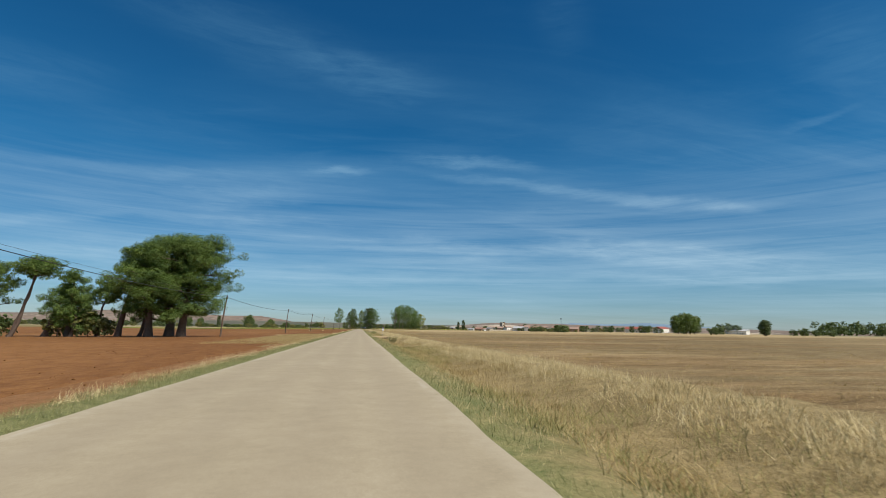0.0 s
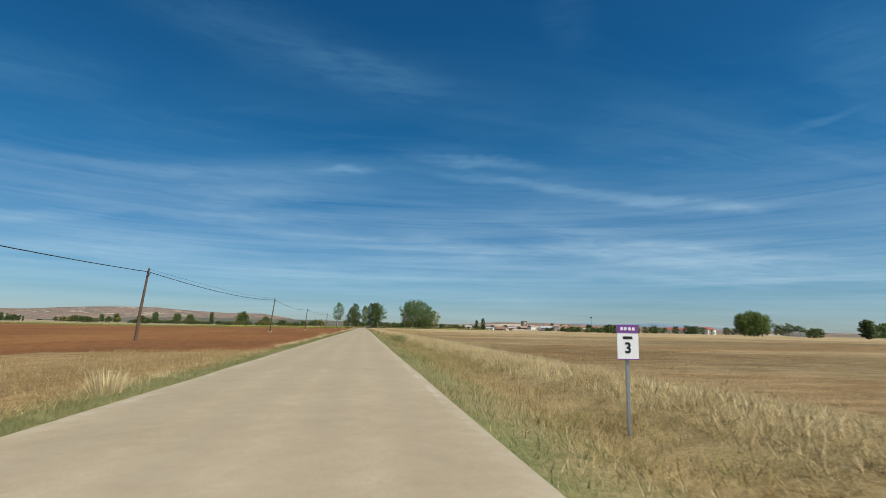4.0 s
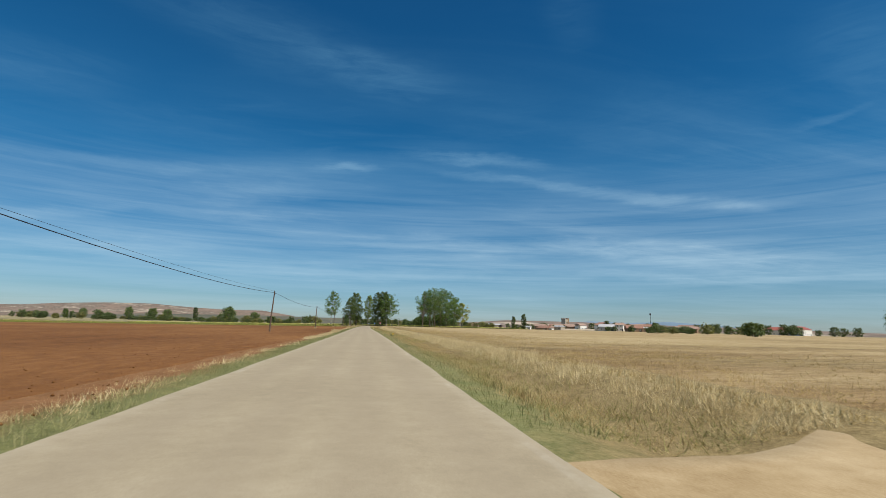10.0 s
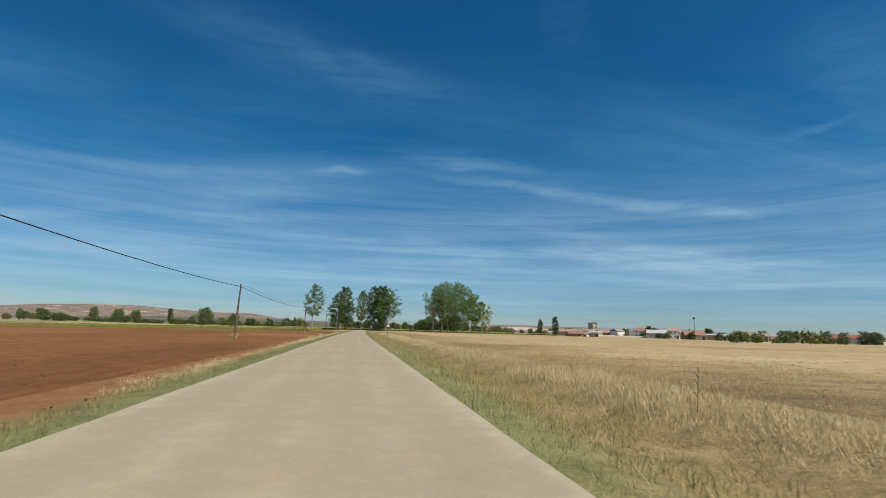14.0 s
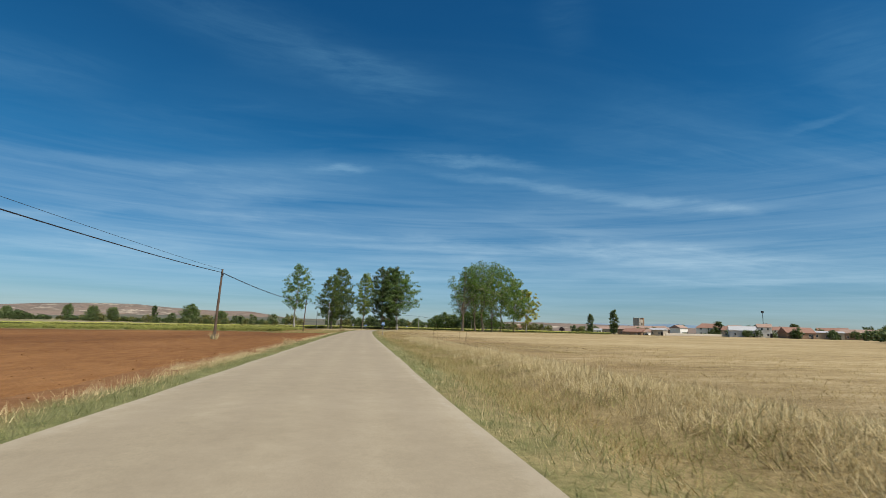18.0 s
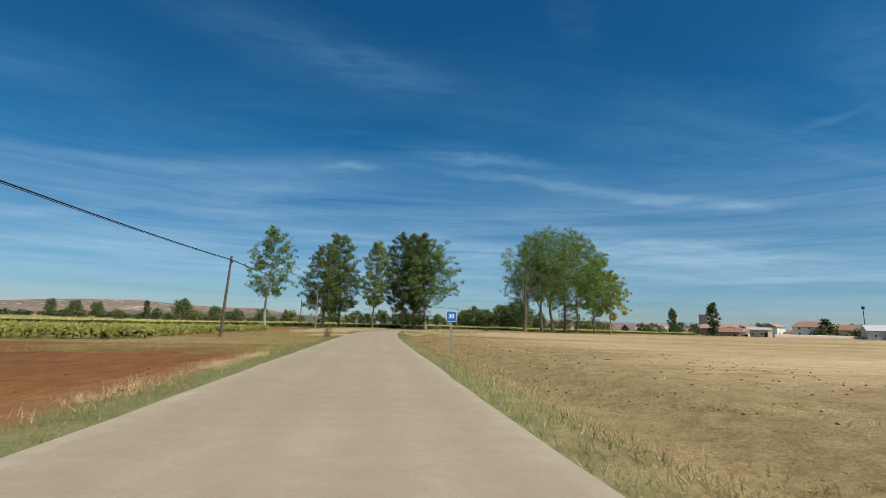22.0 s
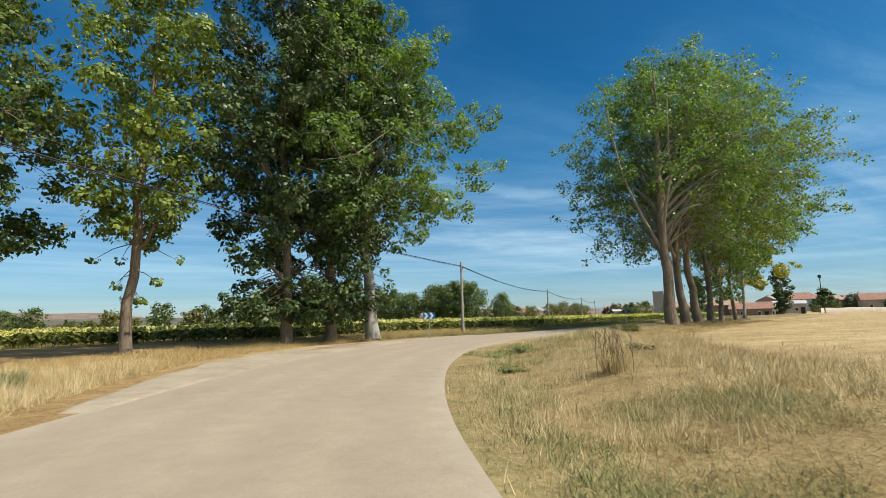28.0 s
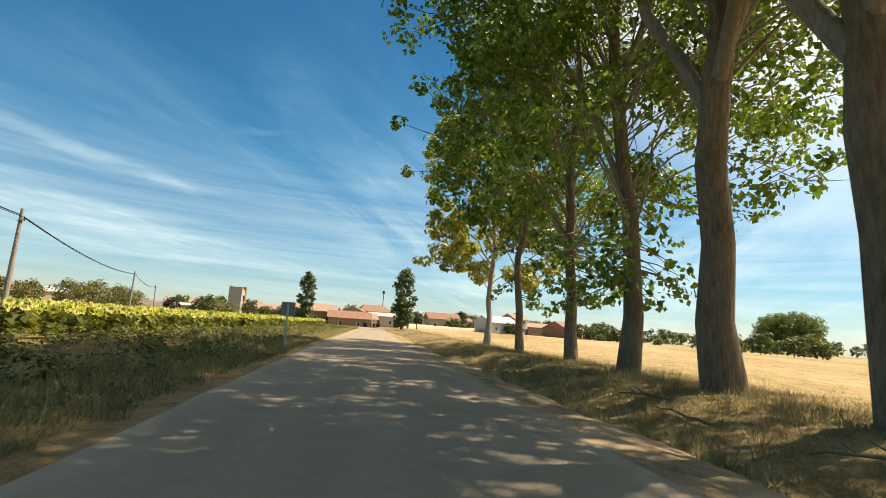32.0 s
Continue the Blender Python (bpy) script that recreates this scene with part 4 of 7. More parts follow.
for k, (x, y, h, cl, rad, tr, nl, ls, sk, nb, along, over) in enumerate(ROW):
    ms = tree_meshes("poplar_row", 100 + k, h, cl, rad, tr, nl, ls, (M_BARK, M_POPLAR), POP, nb, (1.2, 2.4), (0.4 - 0.2 * (k % 3) - (0, 0.4, 0.35, 0.2, 0, 0)[k], 0.3 + (0, 0.7, 0.6, 0.3, 0, 0)[k]), fork=(5.2, 5.8, 6.0, 0, 0, 0)[k], fill=0.6, clump=1.12, sides=14, skirt=sk, squash=0.36 if k < 4 else 0.7, limb_bark=M_BARK_LIMB, shift=(0.87 * along - 0.49 * over, 0.49 * along + 0.87 * over))
    plant(ms, "poplar_tree", "tall green poplar with stout brown trunk on the roadside bank", (x, y), 0, 1, "row of roadside poplars")
ms = tree_meshes("yellow_poplar", 121, 18.0, 3.6, 5.8, 0.2, 24000, 0.22, (M_BARK_PALE, M_YELLOW), POP, 28, (1.0, 1.8), clump=0.95)
plant(ms, "poplar_tree", "slender yellowing poplar with sparse crown", (68.2, 562.9), 0, 1, "row of roadside poplars")

# poplars outside the bend
OUTER = [
    (1.1, 543.0, 20.0, 4.5, 3.4, 0.22, 19000, 0.18, 10, M_POPLAR_Y, M_BARK, "slim yellow-green poplar leaning beside the bend"),
    (8.2, 545.3, 23.0, 3.4, 5.4, 0.27, 46000, 0.17, 80, M_DARKPOP, M_BARK, "dark leafy poplar with low hanging twigs"),
    (10.8, 547.2, 23.6, 3.4, 5.6, 0.30, 48000, 0.17, 80, M_DARKPOP, M_BARK, "dark leafy poplar with low hanging twigs"),
    (13.8, 548.2, 22.4, 5.4, 8.2, 0.38, 58000, 0.17, 10, M_POPLAR, M_BARK_PALE, "broad poplar with forked pale trunk beside the bend"),
    (-9.8, 541.7, 18.4, 3.0, 5.8, 0.32, 30000, 0.19, 16, M_MIDPOP, M_BARK, "leafy poplar among a roadside clump"),
    (-6.4, 545.0, 22.0, 3.0, 5.4, 0.28, 30000, 0.19, 16, M_MIDPOP, M_BARK, "leafy poplar among a roadside clump"),
    (-22.3, 544.2, 22.6, 6.0, 5.0, 0.28, 11000, 0.24, 0, M_POPLAR, M_BARK_PALE, "lone poplar with pale trunk at the field edge"),
]
for k, (x, y, h, cl, rad, tr, nl, ls, sk, fol, bark, lab) in enumerate(OUTER):
    ms = tree_meshes("poplar_bend", 140 + k, h, cl, rad, tr, nl, ls, (bark, fol), POP, 58, (1.1, 2.2), (0.6 * (-1) ** k, 0.2), fork=5.6 if k == 3 else 0, clump=0.62 + 0.07 * rad, sides=12, skirt=sk)
    plant(ms, "poplar_tree", lab, (x, y), 0, 1, "poplars outside the bend")


# pines on the left at the start
def pine_meshes(seed, h, clear, rad, trunk_r, tufts, lean, pads=30, bend=0.0):
    """A stone-pine form: leaning trunk, spreading limbs and rounded pads of needles."""
    rng = np.random.RandomState(seed)
    line = wobbly(rng, (0, 0, -0.3), (lean[0], lean[1], h * 0.86), 10, 0.12)
    t = np.linspace(0, 1, 10)
    r = trunk_r * (1 - t) ** 0.7 + 0.03
    r[0] *= 1.3
    trunk, limbs = Heap(), Heap()
    trunk.add(*tube(line, r, 10))
    cl, sz = [], []
    az = rng.rand() * 6
    for k in range(pads):
        u = (k + rng.rand()) / pads
        z0 = clear + (h * 0.84 - clear) * u
        tt = (z0 + 0.3) / (h * 0.86 + 0.3)
        p0 = np.array([np.interp(tt, t, line[:, i]) for i in range(3)])
        az += 2.4 + 0.3 * rng.randn()
        rr = rad * (0.55 + 0.45 * math.sin(math.pi * min(1, 0.25 + 0.62 * u))) * (0.4 + 0.6 * rng.rand() ** 0.6) * (1 - 0.45 * u ** 3)
        end = p0 + np.array([math.cos(az) * rr, math.sin(az) * rr, rr * rng.uniform(-0.05, 0.25)])
        lp = wobbly(rng, p0, end, 6, 0.12)
        limbs.add(*tube(lp, np.linspace(np.interp(tt, t, r) * 0.4 + 0.02, 0.02, 6), 5))
        for q in (0.45, 0.7, 0.88, 1.0):
            b = np.array([np.interp(q, np.linspace(0, 1, 6), lp[:, i]) for i in range(3)])
            cl.append(b + rng.randn(3) * (0.09 * rad, 0.09 * rad, 0.25) + (0, 0, 0.2))
            sz.append(rad * (0.07 + 0.07 * rng.rand()) + 0.3)
    for _ in range(4):
        cl.append(line[-1] + rng.randn(3) * (rad * 0.2, rad * 0.2, 0.3))
        sz.append(rad * 0.2 + 0.35)
    c, face = bough_leaves(rng, cl, sz, int(tufts * 1.9), 0.72, 30, 0.3)
    lv, lf = leaf_quads(rng, c, 0.17, 0.1, 1.7, 0.2, face * 0.8, 0.2)
    return trunk.mesh("pine_trunk", [M_PINEBARK], True), limbs.mesh("pine_limbs", [M_PINEBARK], True), np_mesh("pine_crown", lv, lf, [M_PINE])


PINES = [  # x, y, height, clear, radius, trunk, tufts, lean x, lean y, pads
    (-25.0, 77.0, 15.9, 2.6, 7.3, 0.55, 34000, 1.0, 0.4, 46), (-27.0, 78.2, 16.2, 2.4, 7.0, 0.60, 34000, 0.2, 0.8, 44), (-29.0, 76.4, 15.2, 3.4, 6.2, 0.50, 24000, -0.8, 0.0, 36),
    (-33.4, 77.4, 14.2, 5.4, 4.6, 0.38, 13000, 2.0, 0.2, 26), (-31.0, 78.0, 9.6, 5.2, 3.0, 0.24, 4000, 2.4, 0.2, 14),
    (-36.6, 78.0, 8.0, 4.2, 2.2, 0.16, 2600, 1.2, 0.2, 10),
    (-39.5, 77.0, 9.8, 1.4, 3.2, 0.36, 8500, -0.4, 0.2, 24), (-38.7, 76.2, 6.2, 0.8, 2.9, 0.20, 5500, 0.6, 0.2, 18), (-42.5, 77.4, 8.0, 3.6, 2.5, 0.50, 3800, 2.0, 0.1, 14),
    (-46.9, 77.2, 12.2, 8.4, 3.2, 0.22, 5000, 2.6, 0.2, 16), (-46.3, 76.4, 11.6, 8.0, 2.8, 0.20, 3800, 2.6, 0.2, 14), (-50.0, 77.0, 11.0, 4.0, 3.8, 0.3, 7000, 0.6, 0.1, 20), (-54.5, 77.8, 10.6, 4.0, 4.0, 0.3, 6500, -0.6, 0.1, 18),
]
for k, (x, y, h, cl, rad, tr, tf, lx, ly, pads) in enumerate(PINES):
    plant(pine_meshes(200 + k, h, cl, rad, tr, tf, (lx, ly), pads), "pine_tree", "dark green pine with bare leaning trunk beside ploughed earth", (x, y), 0, 1, "clump of pines")
PINE_SCRUB = [(-37.2, 77.6, 0.9), (-35.4, 78.2, 0.7), (-41.2, 77.8, 0.8), (-48.5, 77.6, 0.8)]

# smaller trees and bushes, far off: a few shapes, each planted many times
FAR_ROUND = [tree_meshes("far_tree", 300 + k, 10.0, 1.2, 4.6, 0.25, 680, 0.80, (M_BARK, M_BUSH), ROUND, 20, (0.3, 0.9), clump=1.9, sides=5, fine=False) for k in range(4)]
MID_ROUND = [tree_meshes("mid_tree", 340 + k, 10.0, 1.0, 4.6, 0.25, 6500, 0.34, (M_BARK, M_MIDPOP), ROUND, 34, (0.4, 1.0), clump=1.75, sides=6, fine=False) for k in range(3)]
FAR_SLIM = [tree_meshes("slim_tree", 310 + k, 11.0, 0.5, 1.6, 0.2, 3600, 0.34, (M_BARK, M_BUSH), SLIM, 24, (1.2, 2.2), clump=0.95, sides=5, fine=False) for k in range(2)]
BUSHES = [tree_meshes("bush", 320 + k, 3.2, 0.25, 2.4, 0.08, 560, 0.46, (M_BARK, (M_BUSH, M_BUSH_Y)[k % 2]), ROUND, 14, (0.2, 0.8), clump=1.05, sides=4, fine=False) for k in range(4)]
PLUM = tree_meshes("plum_tree", 330, 6.0, 0.8, 2.8, 0.15, 1300, 0.40, (M_BARK, M_PLUM), ROUND, 16, (0.3, 0.8), clump=1.2, sides=5, fine=False)
OLIVE = tree_meshes("olive_tree", 331, 7.0, 0.6, 4.4, 0.15, 1800, 0.42, (M_BARK, M_BUSH_Y), ROUND, 18, (0.2, 0.7), clump=1.7, sides=5, fine=False)


def far_tree(kind, x, y, size, label="", rz=None, z=0.0):
    rz = (x * 37 + y * 13) % 360 if rz is None else rz
    sets = {"mid": (MID_ROUND, "round_tree", "full round green tree beyond the sunflowers"), "round": (FAR_ROUND, "round_tree", "dark green broadleaf tree beyond the fields"), "slim": (FAR_SLIM, "slim_poplar_tree", "slim upright dark poplar near the village"),
            "bush": (BUSHES, "bush", "low green bush at the field edge"), "plum": ([PLUM], "plum_tree", "small dark purple-leaved tree"), "olive": ([OLIVE], "olive_green_tree", "wide olive-green tree beyond the sunflowers")}
    ms, nm, lab = sets[kind]
    z = z - 1.9 if x < -100 else z
    return plant(ms[int(abs(x * 7 + y * 3)) % len(ms)], nm, label or lab, (x, y), rz, size, "trees round the fields", "bush" if kind == "bush" else "tree", z)


for x, y, s in PINE_SCRUB:
    far_tree("bush", x, y, s, "low olive scrub growing under the pines", None, surface_z(x, y))
far_tree("slim", 122.7, 615.8, 1.0, "slim dark poplar beside the village road")
far_tree("slim", 124.4, 594.5, (1.2, 1.2, 1.15), "taller slim dark poplar beside the village road")
# beyond the sunflower field outside the bend
for x, y, s in [(53, 674, 1.05), (49, 682, 0.9), (58, 670, 0.95), (64, 666, 1.15), (68, 661, 1.2), (72, 658, 1.25), (76.5, 643, (0.62, 0.62, 0.8)), (47, 693, 0.7), (38, 700, 0.7)]:
    far_tree("mid", x, y, s)
for x, y, s in [(21, 705, 0.8), (8, 712, 0.85), (-6, 716, 0.8), (-20, 722, 0.9), (30, 708, 0.7), (-60, 730, 0.8), (-75, 735, 0.7)]:
    far_tree("round", x, y, s)
for x, y, s in [(92, 652, 0.6), (98, 650, 0.7), (103, 651, 0.75), (109, 652, 0.7), (114, 655, 0.66), (133, 650, 0.6), (140, 652, 0.55)]:
    far_tree("olive", x, y, s)
far_tree("plum", 121, 651, 0.62)
far_tree("round", 126.5, 646, 0.50)
far_tree("round", 172, 672, 0.6)
far_tree("round", 160, 690, 0.6)
far_tree("round", 184, 668, 0.55)
# hedges and trees before the village
for k in range(16):
    x = 176 + 6.2 * k
    far_tree("bush", x, 618 + 0.14 * (x - 176) + 3 * math.sin(k * 2.1), 0.38 + 0.30 * math.sin(k * 1.7) ** 2, "dark clipped hedge bush before the village houses")
for x, y, s in [(186, 512, 1.5), (192, 518, 1.6), (180, 508, 1.2), (199, 524, 1.5), (205, 520, 1.1), (212, 530, 1.3), (222, 528, 0.8), (245, 540, 0.8), (270, 548, 1.6), (211, 511, 1.3), (215, 500, 1.9), (283, 552, 1.4), (296, 556, 1.5)]:
    far_tree("bush", x, y, s)
for x, y, s in [(333, 468, 2.1), (342, 474, 2.0), (325, 469, 1.85), (350, 478, 1.8), (336, 476, 2.0)]:
    far_tree("mid", x, y, s, "broad dark tree of a clump standing in dry meadow")
for x, y, s in [(262, 560, 0.75), (268, 562, 0.8), (300, 570, 0.7), (310, 580, 0.9), (246, 676, 0.9), (290, 690, 0.9), (320, 600, 0.7), (228, 690, 0.8), (280, 600, 0.8), (364, 590, 0.9), (374, 600, 1.0), (390, 610, 0.8), (440, 600, 0.9), (176, 690, 0.7), (184, 684, 0.6), (214, 640, 0.5), (208, 632, 0.45), (240, 640, 0.75), (232, 645, 0.7)]:
    far_tree("round", x, y, s)
# dark trees between the village houses and along the field's far edge
for x, y, s in [(218.3, 639, 0.9), (255.6, 623, 0.85), (259, 626, 0.8), (228, 633, 0.6)]:
    far_tree("slim", x, y, (s * 2.0, s * 2.0, s), "dark pointed conifer between village houses")
for x, y, s in [(209, 604, 0.8), (228, 610, 1.2), (236, 604, 1.5), (214, 560, 0.8), (228, 556, 1.5), (172, 640, 0.8), (250, 600, 1.7), (240, 560, 1.7)]:
    far_tree("bush", x, y, s, "dark garden bush before village houses")
for x, y, s in [(310, 614, 0.9), (318, 612, 0.8), (341, 609, 0.75), (352, 604, 0.9), (360, 596, 1.0), (368, 598, 0.9), (405, 590, 0.9), (412, 588, 0.8), (378, 580, 0.6), (330, 600, 0.7), (455, 571, 1.3), (463, 566, 1.4), (470, 560, 1.2)]:
    far_tree("round", x, y, s)
wr = np.random.RandomState(78)
for k in range(46):
    a = radians(52 + 34 * wr.rand())
    r = 430 + 150 * wr.rand()
    x, y, sz = math.sin(a) * r + 40, math.cos(a) * r + 170, 0.85 + 0.5 * wr.rand()
    if math.atan2(x, y) > radians(55):
        far_tree("round", x, y, sz)


def far_wood():
    """A long dark pine wood on the skyline."""
    wrng = np.random.RandomState(81)
    az, rr = np.radians(wrng.uniform(48.3, 72, 420)), wrng.uniform(1080, 1240, 420)
    top = 22 + 7 * bumps(np.degrees(az) * 9, rr, 30)
    c = np.column_stack([np.sin(az) * rr, 60 + np.cos(az) * rr, top * wrng.uniform(0.15, 0.85, 420)])
    spots, face = bough_leaves(wrng, c, wrng.uniform(5, 8.5, 420), 22000, 0.8, 13, 0.3)
    v, f = leaf_quads(wrng, spots[spots[:, 2] > 0], 2.5, 0.3, 1.25, 0.0, face[spots[:, 2] > 0])
    tagged(new("pine_wood", np_mesh("pine_wood", v, f, [M_BUSH])), "long dark pine wood beyond the meadows", "wood", "", "stuff")


far_wood()
for x, y, sz in [(344, 379, 1.15), (350, 384, 1.25)]:
    far_tree("slim", x, y, (sz * 2.2, sz * 2.2, sz), "pair of dark bushy trees at the meadow's far edge")
for x, y, sz in [(366, 372, 1.5), (374, 370, 1.9), (392, 376, 1.6), (404, 372, 1.3)]:
    far_tree("bush", x, y, sz)
rng = np.random.RandomState(77)
# trees along the far side of the right-hand fields
for k in range(34):
    a = radians(46 + 62 * rng.rand())
    r = 480 + 160 * rng.rand()
    x, y, sz = math.sin(a) * r + 60, math.cos(a) * r + 180, 0.8 + 0.5 * rng.rand()
    if math.atan2(x, y) > radians(55):
        far_tree("round", x, y, sz)
for x, y in [(140, 470), (150, 480), (146, 476), (250, 420), (258, 424)]:
    far_tree("bush", x + 30, y - 60, 1.8, "thick green bush standing in stubble")
# scattered trees along the far side of the left-hand fields
far_tree("slim", -316, 1203, (2.6, 2.6, 2.4), "slim dark poplar beyond the far crop")
for x, y, s in [(-226, 1085, (2.6, 2.6, 2.5)), (-176, 1044, 1.7), (-335, 1060, (1.7, 1.7, 1.9)), (-316, 1070, (1.7, 1.7, 1.8)), (-396, 1124, (1.4, 1.4, 2.2)), (-450, 1090, (1.3, 1.3, 1.7)), (-470, 1080, (1.0, 1.0, 1.5))]:
    far_tree("mid", x, y, s, "full round dark tree beyond the far crop")
far_tree("olive", -165, 791, 1.0, "olive-green tree beyond the far crop")
for k in range(30):
    far_tree("bush", -440 + 12 * k + 4 * math.sin(k * 5.1), 1130 - 3.6 * k + 6 * math.sin(k * 2.3), (3.0, 3.0, 1.6 + 0.7 * math.sin(k * 1.9) ** 2), "low dark hedge bush beyond the far crop")
for k in range(20):
    cx, cy = -640 + 640 * rng.rand(), 880 + 200 * rng.rand()
    for j in range(rng.randint(1, 6)):
        x, y = cx + rng.randn() * 14, cy + rng.randn() * 8
        pick = rng.rand()
        far_tree("bush" if pick < 0.55 else ("slim" if pick < 0.67 else "round"), x, y, (1.5 + 1.6 * rng.rand()) if pick < 0.55 else (0.55 + 0.65 * rng.rand()))
for x, y, s in [(-306, 840, 1.2), (-255, 900, 0.8), (-262, 905, 0.7), (-210, 1035, 1.0), (-150, 960, 0.7), (-120, 1010, 0.8)]:
    far_tree("round", x, y, s)
for k in range(16):
    far_tree("bush", -20 + 9 * k + rng.rand() * 4, 708 + 10 * rng.rand(), 1.4 + 0.8 * rng.rand())


# ---- hills on the skyline ----
def ridge(name, az0, az1, dist, heights, mat, label, seed, deep=900):
    """A long hill seen across the plain; heights at even steps of bearing."""
    az = np.radians(np.linspace(az0, az1, 90))
    h = np.interp(np.linspace(0, 1, 90), np.linspace(0, 1, len(heights)), heights)
    rng = np.random.RandomState(seed)
    h = h * (1 + 0.05 * np.convolve(rng.randn(100), np.ones(11) / 11, "valid")[:90])
    rows = []
    for q in np.linspace(0, 1, 9):
        r = dist + deep * (q - 0.5)
        zz = h * np.sin(np.pi * np.clip(q, 0, 1)) ** 0.9 * (1 + 0.06 * rng.randn()) - 3
        rows.append(np.stack([np.sin(az) * r, 300 + np.cos(az) * r, zz], 1))
    v = np.concatenate(rows)
    i, j = np.meshgrid(np.arange(8), np.arange(89), indexing="ij")
    f = np.stack([i * 90 + j, (i + 1) * 90 + j, (i + 1) * 90 + j + 1, i * 90 + j + 1], -1).reshape(-1, 4)
    tagged(new(name, np_mesh(name, v, f, [mat], None, True)), label, "hill", "", "structure")


ridge("hill_left", -85, -8, 4200, [75, 78, 75, 70, 66, 63, 66, 70, 66, 63, 60, 60, 62, 64, 66, 74, 98, 114, 116, 98, 88, 92, 55], M_HILL, "bare tan and brown hill beyond the fields", 1)
ridge("hill_wooded", -32, 22, 2900, [5, 28, 36, 34, 31, 28, 18], M_WOODED, "low dark wooded ridge on the skyline", 2)
ridge("hill_right", 8, 60, 2600, [10, 42, 40, 32, 26, 18, 8], M_HILL, "low bare ridge behind the village", 3)
# the mountains' haze comes only from their blue-grey surface colour
ridge("mountains", 18, 50, 4100, [8, 46, 66, 60, 72, 54, 38, 16, 4], M_MOUNTAIN, "far mountains with distance haze put into their blue colour", 4, 300)

# ---- poles and cables ----
POLES = [(-21.4, 27, 6.3), (-20.2, 79, 6.1), (-18.1, 129.7, 5.9), (-17.1, 183.5, 6.4), (-16.4, 234.7, 6.2), (-14.6, 292.0, 6.3), (-13.4, 350.0, 6.0), (-12.25, 410.4, 6.1),
         (-11.4, 471.5, 6.5), (-9.9, 529.2, 8.55), (22.2, 552.8, 5.7), (49.1, 580.2, 5.3), (77.0, 608, 5.3), (104, 636, 5.5)]
PTOP = []


def utility_pole(k, x, y, h):
    rng = np.random.RandomState(400 + k)
    z = surface_z(x, y)
    grey = k >= 9
    e = thing("utility_pole", "leaning weathered wooden cable pole in the field" if not grey else "grey wooden cable pole beside the sunflowers", "utility pole", (x, y, z), 0, "line of cable poles")
    lean = rng.randn(2) * 0.12
    if not grey:
        lean[0] += 0.6 if k == 1 else (0.45 if k < 6 else 0.12)
    pts = np.array([(0, 0, -0.3), (lean[0] * 0.3, lean[1] * 0.3, h * 0.4), (lean[0], lean[1], h)])
    part("post", np_mesh("post", *tube(pts, (0.125, 0.11, 0.075), 10), [M_POLE_GREY if grey else M_POLE], None, True), e)
    top = np.array([lean[0], lean[1], h])
    bm = box_bm((0.10, 0.34, 0.05), (lean[0], lean[1], h - 0.55), 0.008)
    part("bracket", bm_mesh("bracket", bm, M_ZINC), e)
    for dy in (-0.14, 0.14):
        part("insulator", np_mesh("insulator", *tube(np.array([(lean[0] + 0.07, lean[1] + dy, h - 0.55), (lean[0] + 0.07, lean[1] + dy, h - 0.46), (lean[0] + 0.07, lean[1] + dy, h - 0.38)]), (0.03, 0.04, 0.02), 8), [M_BLACK], None, True), e)
    PTOP.append(np.array([x, y, z]) + top)


for k, row in enumerate(POLES):
    utility_pole(k, *row)
_stay = PTOP.copy()
utility_pole(20, -14.8, 545.0, 6.2)
PTOP = _stay


def cable(a, b, sag, r, label):
    t = np.linspace(0, 1, 28)[:, None]
    p = a + (b - a) * t
    p[:, 2] -= sag * 4 * (t[:, 0] * (1 - t[:, 0]))
    part_me = np_mesh("cable", *tube(p, np.full(28, r), 5), [M_CABLE], None, True)
    tagged(new("overhead_cable", part_me), label, "cable", "overhead cables")


for k in range(len(PTOP) - 1):
    cable(PTOP[k] - (0, 0, 0.3), PTOP[k + 1] - (0, 0, 0.3), 0.55, 0.028, "thick black overhead cable slung between poles")
    if k >= 7:
        cable(PTOP[k] - (-0.06, 0, 0.37), PTOP[k + 1] - (-0.06, 0, 0.37), 0.56, 0.014, "thick black overhead cable slung between poles")
    if k % 2 == 0 and k < 8:
        cable(PTOP[k] - (-0.08, 0, 0.08), PTOP[k + 1] - (-0.08, 0, 0.08), 0.35, 0.010, "thin black overhead cable slung between poles")


# ---- road signs ----
def text_mesh(body, size, mat, thick=0.004):
    cu = bpy.data.curves.new("txt", "FONT")
    cu.body, cu.size, cu.align_x, cu.align_y, cu.extrude = body, size, "CENTER", "CENTER", thick
    cu.offset = size * 0.025
    ob = bpy.data.objects.new("txt", cu)
    me = bpy.data.meshes.new_from_object(ob)
    bpy.data.objects.remove(ob)
    me.materials.append(mat)
    me.transform(Matrix.Rotation(radians(90), 4, "X"))
    return me


def plate(outline, thick, mat, y=0.0):
    """A flat plate in the x-z plane, its face at -y."""
    bm = bmesh.new()
    vs = [bm.verts.new((x, y, z)) for x, z in outline]
    f = bm.faces.new(vs)
    ext = bmesh.ops.extrude_face_region(bm, geom=[f])
    bmesh.ops.translate(bm, vec=(0, thick, 0), verts=[g for g in ext["geom"] if isinstance(g, bmesh.types.BMVert)])
    bmesh.ops.recalc_face_normals(bm, faces=bm.faces)
    return bm_mesh("plate", bm, mat)


